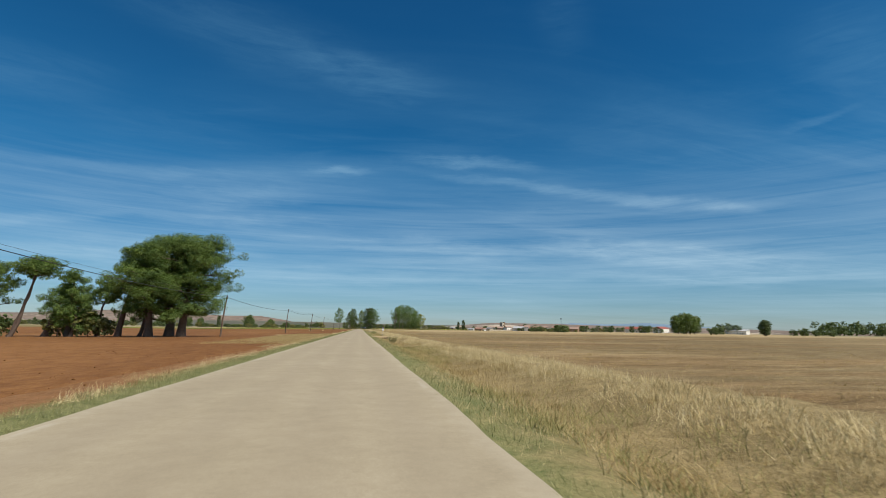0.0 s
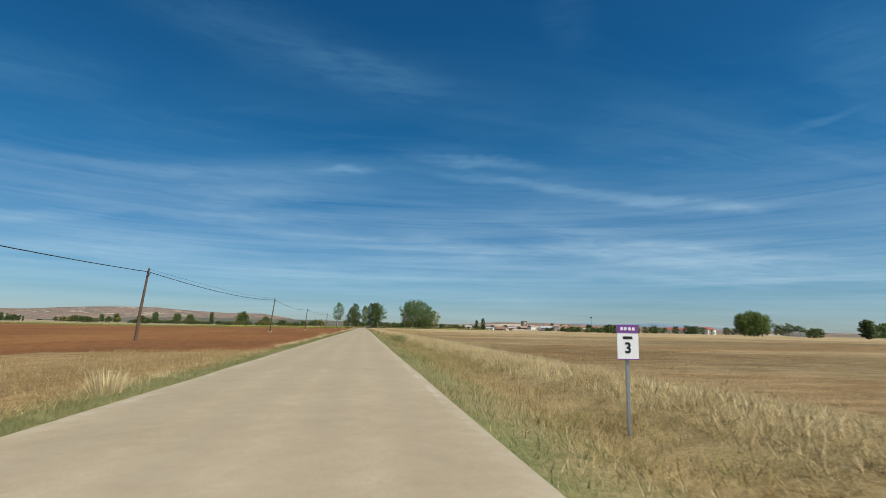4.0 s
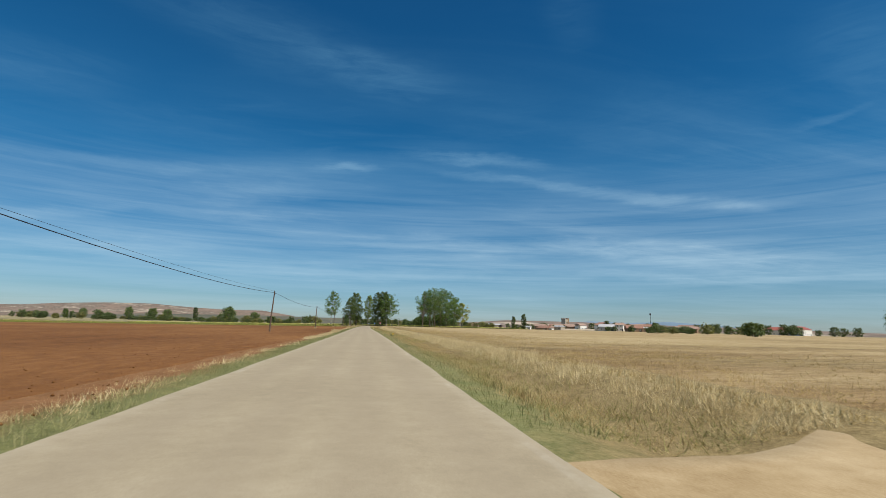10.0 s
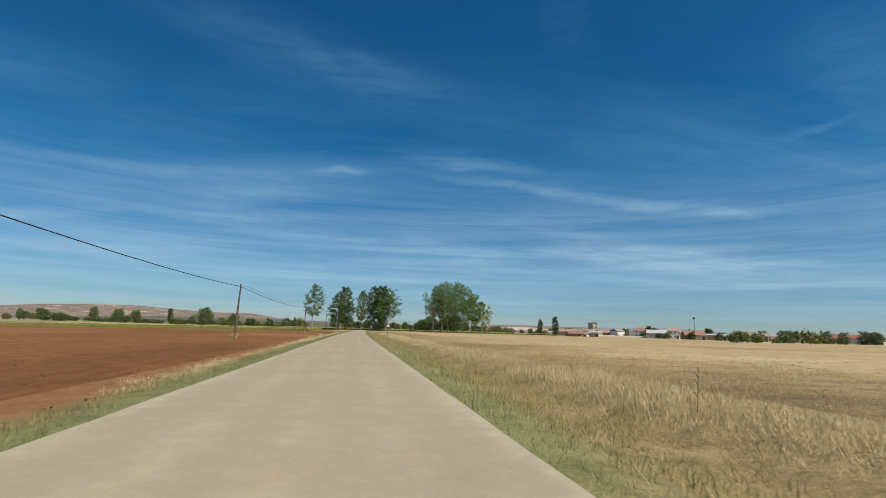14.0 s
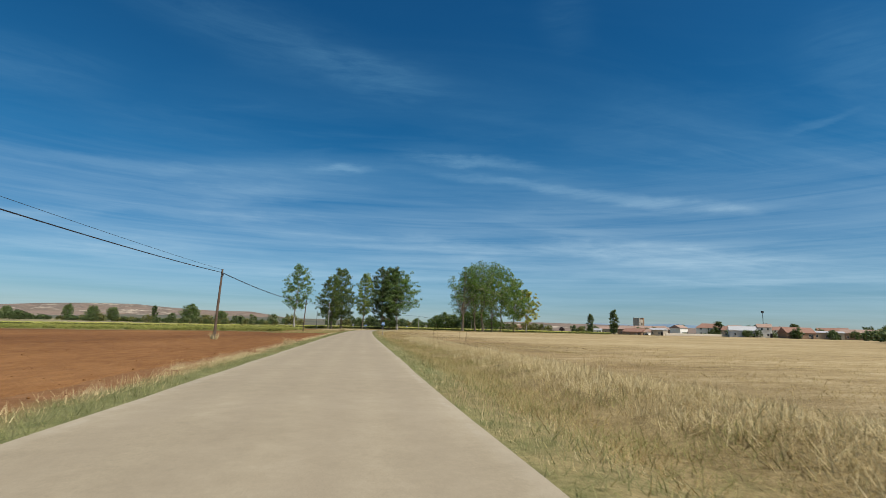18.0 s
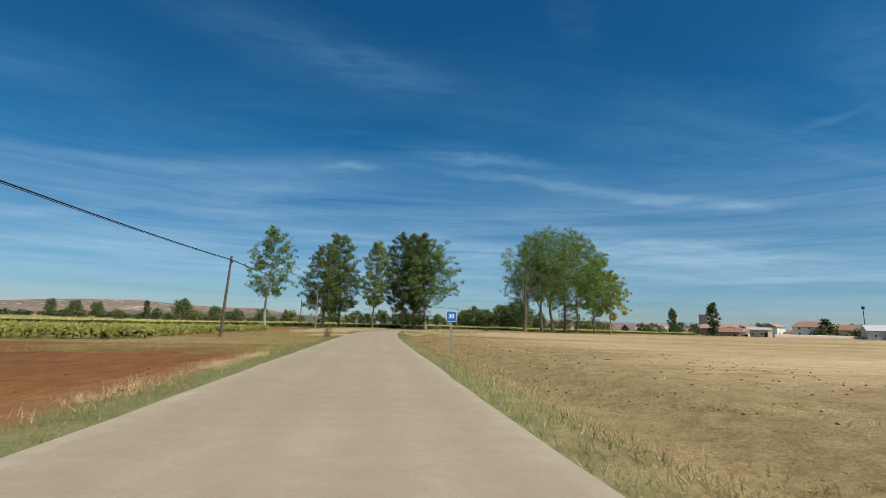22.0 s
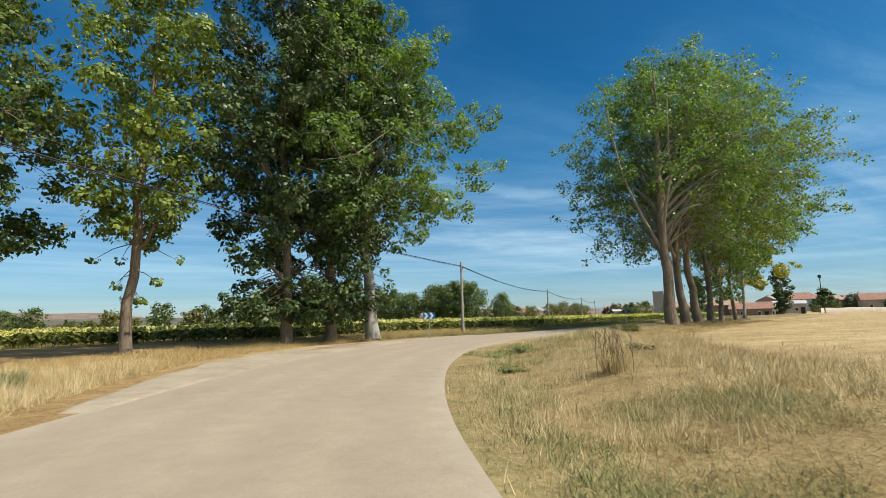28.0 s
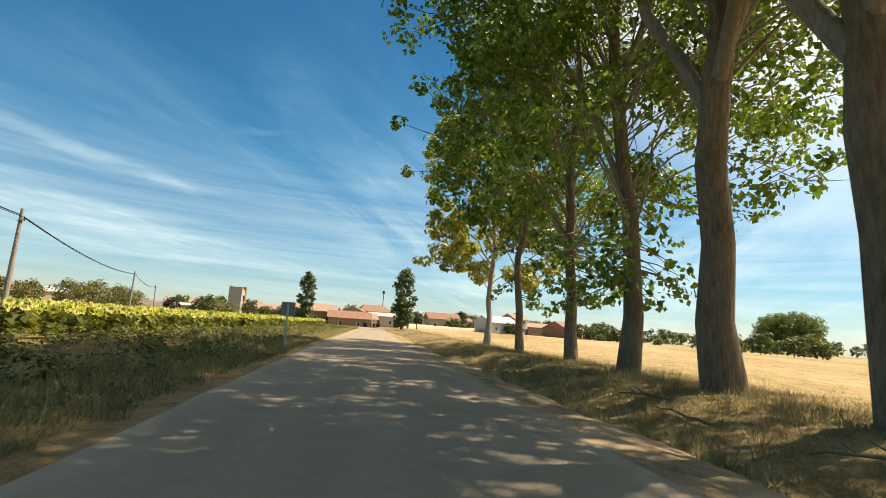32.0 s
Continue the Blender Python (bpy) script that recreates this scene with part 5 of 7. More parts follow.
def rounded(w, h, r, cz=0.0, n=5):
    out = []
    for cx, cy, a0 in ((w / 2 - r, h / 2 - r, 0), (-w / 2 + r, h / 2 - r, 90), (-w / 2 + r, -h / 2 + r, 180), (w / 2 - r, -h / 2 + r, 270)):
        for k in range(n + 1):
            a = radians(a0 + 90 * k / n)
            out.append((cx + r * math.cos(a), cz + cy + r * math.sin(a)))
    return out


def post(e, h, w=0.08, mat=M_ZINC):
    part("post", bm_mesh("post", box_bm((w, w * 0.55, h + 0.3), (0, 0.03, h / 2 - 0.15), 0.006), mat), e, "grey galvanised steel post")


def speed_sign(x, y, rz):
    z = surface_z(x, y)
    e = thing("speed_sign", "square blue advisory speed sign with white number on steel post", "road sign", (x, y, z), rz)
    top = 2.03 - z
    post(e, top - 0.05)
    c = top - 0.27
    p = part("panel", plate(rounded(0.53, 0.54, 0.04, c), 0.018, M_ZINC, -0.022), e)
    part("border", plate(rounded(0.53, 0.54, 0.04, c), 0.004, M_WHITE, -0.027), p, "white rim")
    part("face", plate(rounded(0.49, 0.50, 0.03, c), 0.004, M_BLUE, -0.031), p, "blue reflective face")
    part("number", text_mesh("30", 0.30, M_WHITE), p, "white number 30", (0, -0.034, c))


def warning_sign(x, y, rz):
    z = surface_z(x, y)
    e = thing("warning_sign", "triangular red-bordered warning sign with bent black arrow", "road sign", (x, y, z), rz)
    top = 2.18 - z
    post(e, top - 0.25)

    def tri(s, r, cz):
        out = []
        for a0 in (90, 210, 330):
            cx, cy = (s - 2 * r) * math.cos(radians(a0)), (s - 2 * r) * math.sin(radians(a0))
            for k in range(5):
                a = radians(a0 - 60 + 120 * k / 4)
                out.append((cx + r * math.cos(a), cz + cy + r * math.sin(a)))
        return out
    s = 0.40
    c = top - s
    p = part("panel", plate(tri(s, 0.035, c), 0.018, M_ZINC, -0.022), e)
    part("border", plate(tri(s, 0.035, c), 0.004, M_RED, -0.027), p, "red border")
    part("face", plate(tri(s * 0.74, 0.012, c), 0.004, M_WHITE, -0.031), p, "white face")
    # bent arrow
    pts = [(-0.055, -0.12)] + [(-0.055 + 0.10 * (1 - math.cos(radians(a))), -0.02 + 0.10 * math.sin(radians(a))) for a in range(0, 91, 15)]
    w = 0.021
    outer, inner = [], []
    for i, (px, pz) in enumerate(pts):
        q0, q1 = pts[max(i - 1, 0)], pts[min(i + 1, len(pts) - 1)]
        tx, tz = q1[0] - q0[0], q1[1] - q0[1]
        ln = math.hypot(tx, tz)
        outer.append((px - tz / ln * w, pz + tx / ln * w + c))
        inner.append((px + tz / ln * w, pz - tx / ln * w + c))
    ex, ez = pts[-1]
    head = [(ex, ez + c + 0.05), (ex + 0.075, ez + c), (ex, ez + c - 0.05)]
    part("arrow", plate(outer + head + inner[::-1], 0.004, M_BLACK, -0.035), p, "black bent arrow")


def route_sign(x, y, rz):
    z = surface_z(x, y)
    e = thing("route_marker_sign", "small white and purple kilometre marker on thin post", "road sign", (x, y, z), rz)
    top = 1.42 - z
    post(e, top - 0.05, 0.06)
    c = top - 0.28
    p = part("panel", plate(rounded(0.36, 0.56, 0.02, c), 0.016, M_ZINC, -0.02), e)
    part("face", plate(rounded(0.36, 0.42, 0.01, c - 0.07), 0.004, M_WHITE, -0.025), p, "white face")
    part("header", plate(rounded(0.36, 0.13, 0.01, c + 0.215), 0.004, M_PURPLE, -0.025), p, "purple header")
    part("border", plate(rounded(0.36, 0.015, 0.004, c - 0.275), 0.004, M_PURPLE, -0.027), p, "purple rim")
    for dx in (-0.1, -0.035, 0.035, 0.1):
        part("letter_bar", plate(rounded(0.045, 0.05, 0.006, c + 0.215), 0.002, M_WHITE, -0.028), p, "white unreadable lettering", (dx, 0, 0))
    part("lettering", plate(rounded(0.16, 0.045, 0.006, c + 0.07), 0.002, M_BLACK, -0.028), p, "small dark unreadable lettering")
    part("number", text_mesh("3", 0.24, M_BLACK, 0.002), p, "black number 3", (0, -0.028, c - 0.10))


def chevron_board(x, y, z, rz, w=0.80, h=0.40, wide_post=False):
    g = surface_z(x, y)
    e = thing("chevron_sign", "blue bend board with two bold white chevrons", "road sign", (x, y, g), rz, "bend chevron boards")
    c = z - g
    if wide_post:
        part("post", bm_mesh("post", box_bm((0.36, 0.05, c + 0.25), (0, 0.035, c / 2 - 0.22), 0.01), M_CONCRETE), e, "broad pale concrete post")
    else:
        post(e, c, 0.07)
    p = part("panel", plate(rounded(w, h, 0.015, c), 0.018, M_ZINC, -0.022), e)
    part("face", plate(rounded(w, h, 0.015, c), 0.004, M_BLUE, -0.027), p, "blue face")
    for k in range(2):
        x0 = -w / 2 + 0.03 + k * w * 0.47
        a, b = w * 0.21, w * 0.20
        pts = [(x0, c + h / 2), (x0 + a, c + h / 2), (x0 + a + b, c), (x0 + a, c - h / 2), (x0, c - h / 2), (x0 + b, c)]
        part("chevron", plate(pts, 0.004, M_WHITE, -0.031), p, "white arrowhead")


def sign_back(x, y, rz):
    g = surface_z(x, y)
    e = thing("road_sign", "grey back of a square road sign on steel post", "road sign", (x, y, g), rz)
    post(e, 1.85)
    part("panel", plate(rounded(0.56, 0.58, 0.04, 1.62), 0.02, M_SIGNBACK, -0.03), e)
    part("face", plate(rounded(0.56, 0.58, 0.04, 1.62), 0.004, M_BLUE, -0.036), e, "blue face turned away")


route_sign(4.3, 93.4, -4)
warning_sign(4.4, 366.2, -6)
speed_sign(4.25, 455.1, -6)
chevron_board(1.95, 522.4, 1.46, -14)
chevron_board(17.3, 547.4, 1.49, -36)
sign_back(52.2, 567.4, 115)
sign_back(-1.75, 512.9, 172)


# ---- village ----
def gable_house(name, label, x, y, w, d, h, roof_h, rz, wall, roof, windows=2, doors=1, hip=False, chimney=False, z=0.0, storeys=1):
    """A small house: walls, tiled roof with overhang, windows with sills, door, chimney."""
    e = thing(name, label, "house", (x, y, z - 0.1), rz, "village houses")
    part("masonry", bm_mesh("masonry", box_bm((w, d, h), (0, 0, h / 2), 0.03), wall), e)
    o, ins = 0.35, (w * 0.22 if hip else 0.0)
    bm = bmesh.new()
    lo = [bm.verts.new((sx * (w / 2 + o), sy * (d / 2 + o), h)) for sx, sy in ((-1, -1), (1, -1), (1, 1), (-1, 1))]
    r0, r1 = bm.verts.new((-w / 2 - o + ins, 0, h + roof_h)), bm.verts.new((w / 2 + o - ins, 0, h + roof_h))
    for f in ((lo[0], lo[1], r1, r0), (lo[2], lo[3], r0, r1), (lo[3], lo[0], r0), (lo[1], lo[2], r1), (lo[3], lo[2], lo[1], lo[0])):
        bm.faces.new(f)
    bmesh.ops.recalc_face_normals(bm, faces=bm.faces)
    part("roof", bm_mesh("roof", bm, roof), e)
    part("eave", bm_mesh("eave", box_bm((w + 2 * o, d + 2 * o, 0.12), (0, 0, h - 0.07), 0.02), roof), e)
    for s in range(storeys):
        zc = 1.5 + 2.8 * s
        if zc + 0.6 > h:
            break
        for k in range(windows):
            wx = -w / 2 + w * (k + 0.7) / (windows + 0.4)
            wn = part("window", bm_mesh("window", box_bm((0.95, 0.12, 1.15), (wx, -d / 2 - 0.02, zc), 0.01), M_WALLW), e, "window with pale surround")
            part("pane", bm_mesh("pane", box_bm((0.75, 0.05, 0.95), (wx, -d / 2 - 0.075, zc), 0.005), M_GLASS), wn)
            part("sill", bm_mesh("sill", box_bm((1.1, 0.25, 0.07), (wx, -d / 2 - 0.11, zc - 0.62), 0.01), M_CONCRETE), wn)
    for k in range(doors):
        dx = w * (0.30 if k == 0 else -0.3)
        dr = part("door", bm_mesh("door", box_bm((1.05, 0.10, 2.05), (dx + 0.8, -d / 2 - 0.03, 1.03), 0.01), M_DARK), e, "dark wooden door")
        part("lintel", bm_mesh("lintel", box_bm((1.35, 0.14, 0.16), (dx + 0.8, -d / 2 - 0.04, 2.15), 0.01), M_STONE), dr)
    if chimney:
        ch = part("chimney", bm_mesh("chimney", box_bm((0.6, 0.6, 1.5), (w * 0.22, d * 0.12, h + roof_h * 0.75), 0.02), M_WALLB), e)
        part("cap", bm_mesh("cap", box_bm((0.8, 0.8, 0.12), (w * 0.22, d * 0.12, h + roof_h * 0.75 + 0.78), 0.02), M_CONCRETE), ch)
    return e


HOUSES = [  # x, y, width, depth, wall height, roof height, turn, wall, roof, hip, storeys, label
    (157.3, 618.5, 2.6, 7, 3.0, 1.6, -56, M_WALLW, M_TILE_P, False, 1, "small whitewashed gable at the end of the road"),
    (163.6, 618.0, 8, 6, 3.2, 1.0, -56, M_WALLB, M_GREYROOF, False, 1, "grey rendered outbuilding beside the white gable"),
    (152.6, 622.6, 11, 8, 2.9, 1.9, -58, M_ADOBE, M_TILE, False, 1, "long low barn with faded terracotta roof"),
    (153.0, 632, 8, 8, 3.4, 2.0, -52, M_ADOBE, M_TILE_P, False, 1, "adobe barn with pink tiled roof"),
    (182.3, 680.2, 6, 7, 4.2, 1.2, -45, M_REDROOF, M_TILE, False, 1, "small red-walled building below the tower"),
    (186, 672, 16, 8, 3.0, 1.8, -48, M_WALLB, M_TILE_P, False, 1, "low beige outbuilding with pink tiled roof"),
    (140, 665, 9, 7, 2.6, 0.7, -30, M_WALLB, M_GREYROOF, False, 1, "low pale shed with flat roof"),
    (151.5, 668.6, 8, 7, 2.8, 0.8, -30, M_WALLW, M_GREYROOF, False, 1, "low white shed with flat roof"),
    (180, 659, 9, 8, 4.0, 1.6, -44, M_GREYROOF, M_TILE_P, False, 1, "grey concrete house with tiled roof"),
    (188.5, 656, 13, 9, 4.6, 2.4, -40, M_ADOBE, M_TILE_P, True, 2, "brown house with broad pink hipped roof"),
    (195.8, 646, 8, 7, 4.4, 1.8, 22, M_WALLW, M_TILE_P, False, 2, "whitewashed gable house beside a larger neighbour"),
    (220.7, 651, 14, 10, 5.0, 2.8, -44, M_WALLW, M_TILE, True, 2, "white two-storey house with red hipped roof"),
    (240, 652, 13, 10, 4.6, 2.6, -30, M_ADOBE, M_TILE_P, True, 1, "brown house with terracotta roof among trees"),
    (194, 592, 12, 8, 3.4, 2.2, -35, M_GREYROOF, M_GREYROOF, False, 1, "grey-roofed house with pale walls"),
    (203, 588, 6, 7, 5.2, 1.8, -35, M_WALLW, M_TILE_P, False, 2, "white two-storey house front with brown roof"),
    (206, 572, 12, 9, 2.8, 2.6, -20, M_ADOBE, M_TILE, False, 1, "adobe barn with long dark red tiled roof"),
    (220, 570, 13, 8, 3.2, 0.8, -40, M_WALLB, M_GREYROOF, False, 1, "low shed with flat grey roof"),
    (176, 704, 16, 8, 3.5, 1.8, -40, M_WALLB, M_TILE_P, False, 1, "low beige house at the village edge"),
    (128, 715, 20, 8, 4.0, 1.4, -20, M_WALLB, M_GREYROOF, False, 1, "long pale farm shed"),
    (101, 676, 9, 8, 3.0, 1.8, -38, M_WALLB, M_TILE, False, 1, "pinkish farmhouse beyond the sunflowers"),
    (59, 700, 4, 4, 3.4, 0.8, -20, M_WALLB, M_GREYROOF, False, 1, "small beige hut among round trees"),
    (262, 588, 18, 10, 3.6, 2.0, -48, M_ADOBE, M_TILE_P, False, 1, "low adobe building among trees"),
    (362, 612, 26, 12, 4.6, 2.8, -40, M_WALLW, M_REDROOF, False, 1, "long farm shed with red sheet roof"),
    (413, 634, 16, 14, 6.0, 3.0, 20, M_WALLW, M_REDROOF, False, 1, "large white farm shed with red roof"),
    (211, 617, 12, 9, 3.6, 2.4, -56, M_WALLB, M_TILE, False, 1, "house with red tiled roof beyond the stubble"),
    (245, 640, 10, 8, 5.0, 1.6, -50, M_WALLW, M_TILE_P, False, 2, "white village house with pale roof"),
    (300, 640, 16, 10, 5.0, 2.2, -45, M_WALLB, M_TILE, False, 2, "village house with tiled roof"),
    (272, 655, 14, 10, 5.0, 2.4, -40, M_WALLW, M_TILE, False, 2, "white village house with terracotta roof"),
    (290, 700, 16, 10, 5.5, 2.6, -45, M_WALLB, M_TILE_P, False, 2, "village house with pink roof"),
    (470, 560, 24, 12, 4.5, 2.0, -60, M_WALLW, M_GREYROOF, False, 1, "low white shed behind trees"),
]
for x, y, w, dd, h, rh, rz, wall, roof, hip, st, lab in HOUSES:
    gable_house("house", lab, x, y, w, dd, h, rh, rz, wall, roof, max(2, int(w / 4)), 1, hip, st > 1, float(ground_z(np.array([x]), np.array([y]))[0]), st)


# garden bushes and small trees standing between the houses
gr = np.random.RandomState(79)
for x, y, w, _d, _h, _r, _t, wall, *_rest in HOUSES[3:26]:
    for j in range(0 if wall == M_WALLW else 2):
        off = 5.5 + 3.0 * gr.rand()
        bx, by = x - 0.62 * off + (gr.rand() - 0.5) * w * 1.3, y - 0.78 * off + (gr.rand() - 0.5) * 4
        if by < 600 and bx < 185 or abs(bx - 157) < 9:
            continue
        low = gr.rand() < 0.6
        far_tree("bush" if low else "round", bx, by, 0.7 + 0.6 * gr.rand() if low else 0.38 + 0.15 * gr.rand(), "dark leafy growth in a village garden", None, 0.5)


def ruined_tower():
    e = thing("ruined_tower", "roofless brick and plaster tower ruin with split walls", "tower", (207.9, 710.9, -0.1), 20)
    part("wall", bm_mesh("wall", box_bm((1.3, 5.6, 12.6), (-2.2, 0, 6.3), 0.06), M_STONE), e, "dark shaded side wall")
    part("wall", bm_mesh("wall", box_bm((2.6, 5.2, 11.6), (0.1, 0.1, 5.8), 0.06), M_WALLB), e, "pale plastered front")
    part("wall", bm_mesh("wall", box_bm((1.4, 5.4, 12.9), (2.2, 0, 6.45), 0.06), M_ADOBE), e, "brown brick corner")
    # no recess is cut: near-black slabs on the wall give the openings' shade
    for zc in (4.0, 8.2):
        part("opening", bm_mesh("opening", box_bm((0.9, 0.3, 1.7), (0.2, -2.62, zc), 0.02), M_DARK), e, "near-black slab standing for a shaded opening")
    part("parapet", bm_mesh("parapet", box_bm((5.6, 0.9, 0.7), (0, 2.3, 12.6), 0.05), M_STONE), e)


def siren_mast():
    e = thing("mast", "dark thin mast with a box at its top above the roofs", "mast", (286, 679.4, 0))
    part("pole", np_mesh("pole", *tube(np.array([(0, 0, 0), (0, 0, 9.5), (0, 0, 19)]), (0.28, 0.22, 0.16), 8), [M_DARK], None, True), e)
    part("head", bm_mesh("head", box_bm((1.5, 1.0, 1.6), (0, 0, 18.6), 0.1), M_DARK), e)


ruined_tower()
siren_mast()


def garden_wall(x0, y0, x1, y1, h, label):
    n = 12
    v, f = [], []
    dx, dy = x1 - x0, y1 - y0
    ln = math.hypot(dx, dy)
    nx, ny = -dy / ln * 0.2, dx / ln * 0.2
    wr = np.random.RandomState(int(x0))
    for i in range(n + 1):
        q = i / n
        hh = h * (0.9 + 0.2 * wr.rand()) + 0.6
        for sx, zz in ((1, 0), (1, hh), (-1, hh), (-1, 0)):
            v.append((x0 + dx * q + nx * sx, y0 + dy * q + ny * sx, zz - 0.1))
    for i in range(n):
        for j in range(3):
            f.append((i * 4 + j, i * 4 + j + 1, (i + 1) * 4 + j + 1, (i + 1) * 4 + j))
    tagged(new("garden_wall", np_mesh("garden_wall", v, f, [M_WALLB])), label, "wall")


garden_wall(168, 612, 232, 622, 1.3, "long low pale garden wall before the village")
garden_wall(160, 606, 190, 596, 1.2, "low pale wall along the stubble field")

# ---- sandy field entrances over the ditch ----
def field_entrance(y0, y1, reach, label):
    """A flat sandy ramp from the road across the ditch into the field, its sides sloping down."""
    n, m = 15, 13
    v = []
    for i in range(n):
        u = i / (n - 1)
        for j in range(m):
            w = j / (m - 1)
            x = 2.0 + reach * u
            half = (y1 - y0) / 2 * (1.05 - 0.25 * math.sin(math.pi * u) + 0.5 * u)
            wob = 0.22 * (float(bumps(x, 7.0 * (w > 0.5) + y0, 0.9)) - 0.5)
            yy = (y0 + y1) / 2 + (w - 0.5) * 2 * half + 0.5 * u + wob * abs(2 * w - 1)
            edge = smooth_step(abs(2 * w - 1), 0.84, 1.0)
            v.append((x, yy, 0.02 * min(1.0, 8 * u) - 0.03 * u + 0.04 * (float(bumps(x, yy, 0.7)) - 0.5) * (u > 0.05) - 0.012 - 0.34 * edge * (u > 0.03)))
    f = [(i * m + j, (i + 1) * m + j, (i + 1) * m + j + 1, i * m + j + 1) for i in range(n - 1) for j in range(m - 1)]
    tagged(new("field_entrance", np_mesh("field_entrance", v, f, [M_SAND], None, True)), label, "track", "", "structure")


field_entrance(78.4, 83.6, 4.6, "flat sandy field entrance joining the road")
def left_entrance():
    keep = np.where((RS >= 479) & (RS <= 487.5))[0]
    v, m = [], 9
    for i in keep:
        q = (RS[i] - 479) / 8.5
        for j in range(m):
            o = -RW[i] + 0.15 - 4.2 * j / (m - 1)
            xy = RC[i] + RN[i] * o + RT[i] * (0.9 * j / m)
            v.append((xy[0], xy[1], 0.03 - 0.08 * j / m + 0.03 * (float(bumps(xy[0], xy[1], 0.7)) - 0.5) - 0.12 * (i in (keep[0], keep[-1])) - 0.05 * (j == 0)))
    n = len(keep)
    f = [(i * m + j, (i + 1) * m + j, (i + 1) * m + j + 1, i * m + j + 1) for i in range(n - 1) for j in range(m - 1)]
    tagged(new("field_entrance", np_mesh("field_entrance", v, f, [M_SAND], None, True)), "pale sandy track leaving the road into dry grass", "track", "", "structure")


left_entrance()
field_entrance(212.0, 217.1, 4.6, "flat sandy field entrance across the ditch")


def gravel_apron():
    keep = np.where((RS >= 524) & (RS <= 556))[0]
    v, m = [], 9
    for i in keep:
        q = (RS[i] - 524) / 32
        wide = 0.05 + 3.4 * math.sin(math.pi * q) ** 1.3
        for j in range(m):
            o = -RW[i] + 0.25 - (wide + 0.25) * j / (m - 1) * (1 + 0.2 * (float(bumps(RS[i], j, 1.5)) - 0.5))
            xy = RC[i] + RN[i] * o
            v.append((xy[0], xy[1], 0.028 + 0.02 * (float(bumps(xy[0], xy[1], 0.8)) - 0.5) - 0.10 * (j == m - 1) - 0.06 * (j == 0) - 0.09 * (q < 0.04 or q > 0.96)))
    n = len(keep)
    f = [(i * m + j, (i + 1) * m + j, (i + 1) * m + j + 1, i * m + j + 1)[::1] for i in range(n - 1) for j in range(m - 1)]
    tagged(new("gravel_apron", np_mesh("gravel_apron", v, f, [M_GRAVEL], None, True)), "pale loose gravel apron outside the bend", "gravel", "", "structure")


gravel_apron()


def rock_mesh(seed, r):
    rng = np.random.RandomState(seed)
    bm = bmesh.new()
    bmesh.ops.create_icosphere(bm, subdivisions=2, radius=r)
    ax = rng.rand(3) * 0.5 + 0.7
    for vert in bm.verts:
        k = 1 + 0.28 * (noise.noise(vert.co * (2.2 / r) + Vector((seed, 0, 0))))
        vert.co = Vector((vert.co.x * ax[0] * k, vert.co.y * ax[1] * k, vert.co.z * ax[2] * 0.75 * k))
    return bm_mesh("stone", bm, M_STONE, False)


STONES = [rock_mesh(500 + k, 0.16) for k in range(5)]
srng = np.random.RandomState(51)


def stones(cx, cy, n, spread, label, big=1.0):
    for k in range(n):
        x, y = cx + srng.randn() * spread, cy + srng.randn() * spread * 0.6
        ob = new("stone", STONES[k % 5])
        s = big * (0.4 + 0.9 * srng.rand())
        ob.matrix_world = pose(x, y, surface_z(x, y) + 0.03, srng.rand() * 40, 0, srng.rand() * 360) @ Matrix.Scale(s, 4)
        tagged(ob, label, "stone", "loose stones")


stones(4.4, 85.2, 12, 0.7, "pale loose stone by the field entrance")
stones(4.6, 211.6, 14, 0.55, "pale broken stone of a collapsed culvert head", 1.2)
stones(4.6, 59.8, 4, 0.8, "small pale stone in dry grass", 0.5)
for x, y in [(6.5, 140.5), (6.8, 141.2), (5.0, 130.5), (6.4, 134), (5.2, 205), (7.0, 200), (9.0, 278), (7.5, 455), (9.5, 461), (14.5, 520), (17, 527), (37, 546.0), (35, 546.4), (33.5, 545.6), (40.5, 549.2), (36.4, 547.4), (39.2, 548.0)]:
    stones(x, y, 1, 0.2, "small pale stone on dry ground", 0.45)


def culvert_pipe(x, y):
    z = surface_z(x, y)
    e = thing("culvert_pipe", "half-buried stone culvert mouth in the ditch", "pipe", (x, y, z - 0.14), 12)
    ring = np.array([(0, 0, 0.22), (0, 0.9, 0.22)])
    part("pipe", np_mesh("pipe", *tube(ring, (0.27, 0.27), 18), [M_STONE], None, True), e)
    part("rim", np_mesh("rim", *tube(np.array([(0, -0.03, 0.22), (0, 0.0, 0.22), (0, 0.05, 0.22)]), (0.24, 0.30, 0.30), 18), [M_STONE], None, True), e)
    # flat near-black disc inside the rim, its colour standing for the shade within
    bm = bmesh.new()
    bmesh.ops.create_circle(bm, cap_ends=True, segments=18, radius=0.24, matrix=Matrix.Translation((0, 0.08, 0.22)) @ Matrix.Rotation(radians(90), 4, "X"))
    part("hollow", bm_mesh("hollow", bm, M_DARK), e, "near-black disc standing for the pipe's inner shade")


culvert_pipe(4.0, 212.3)


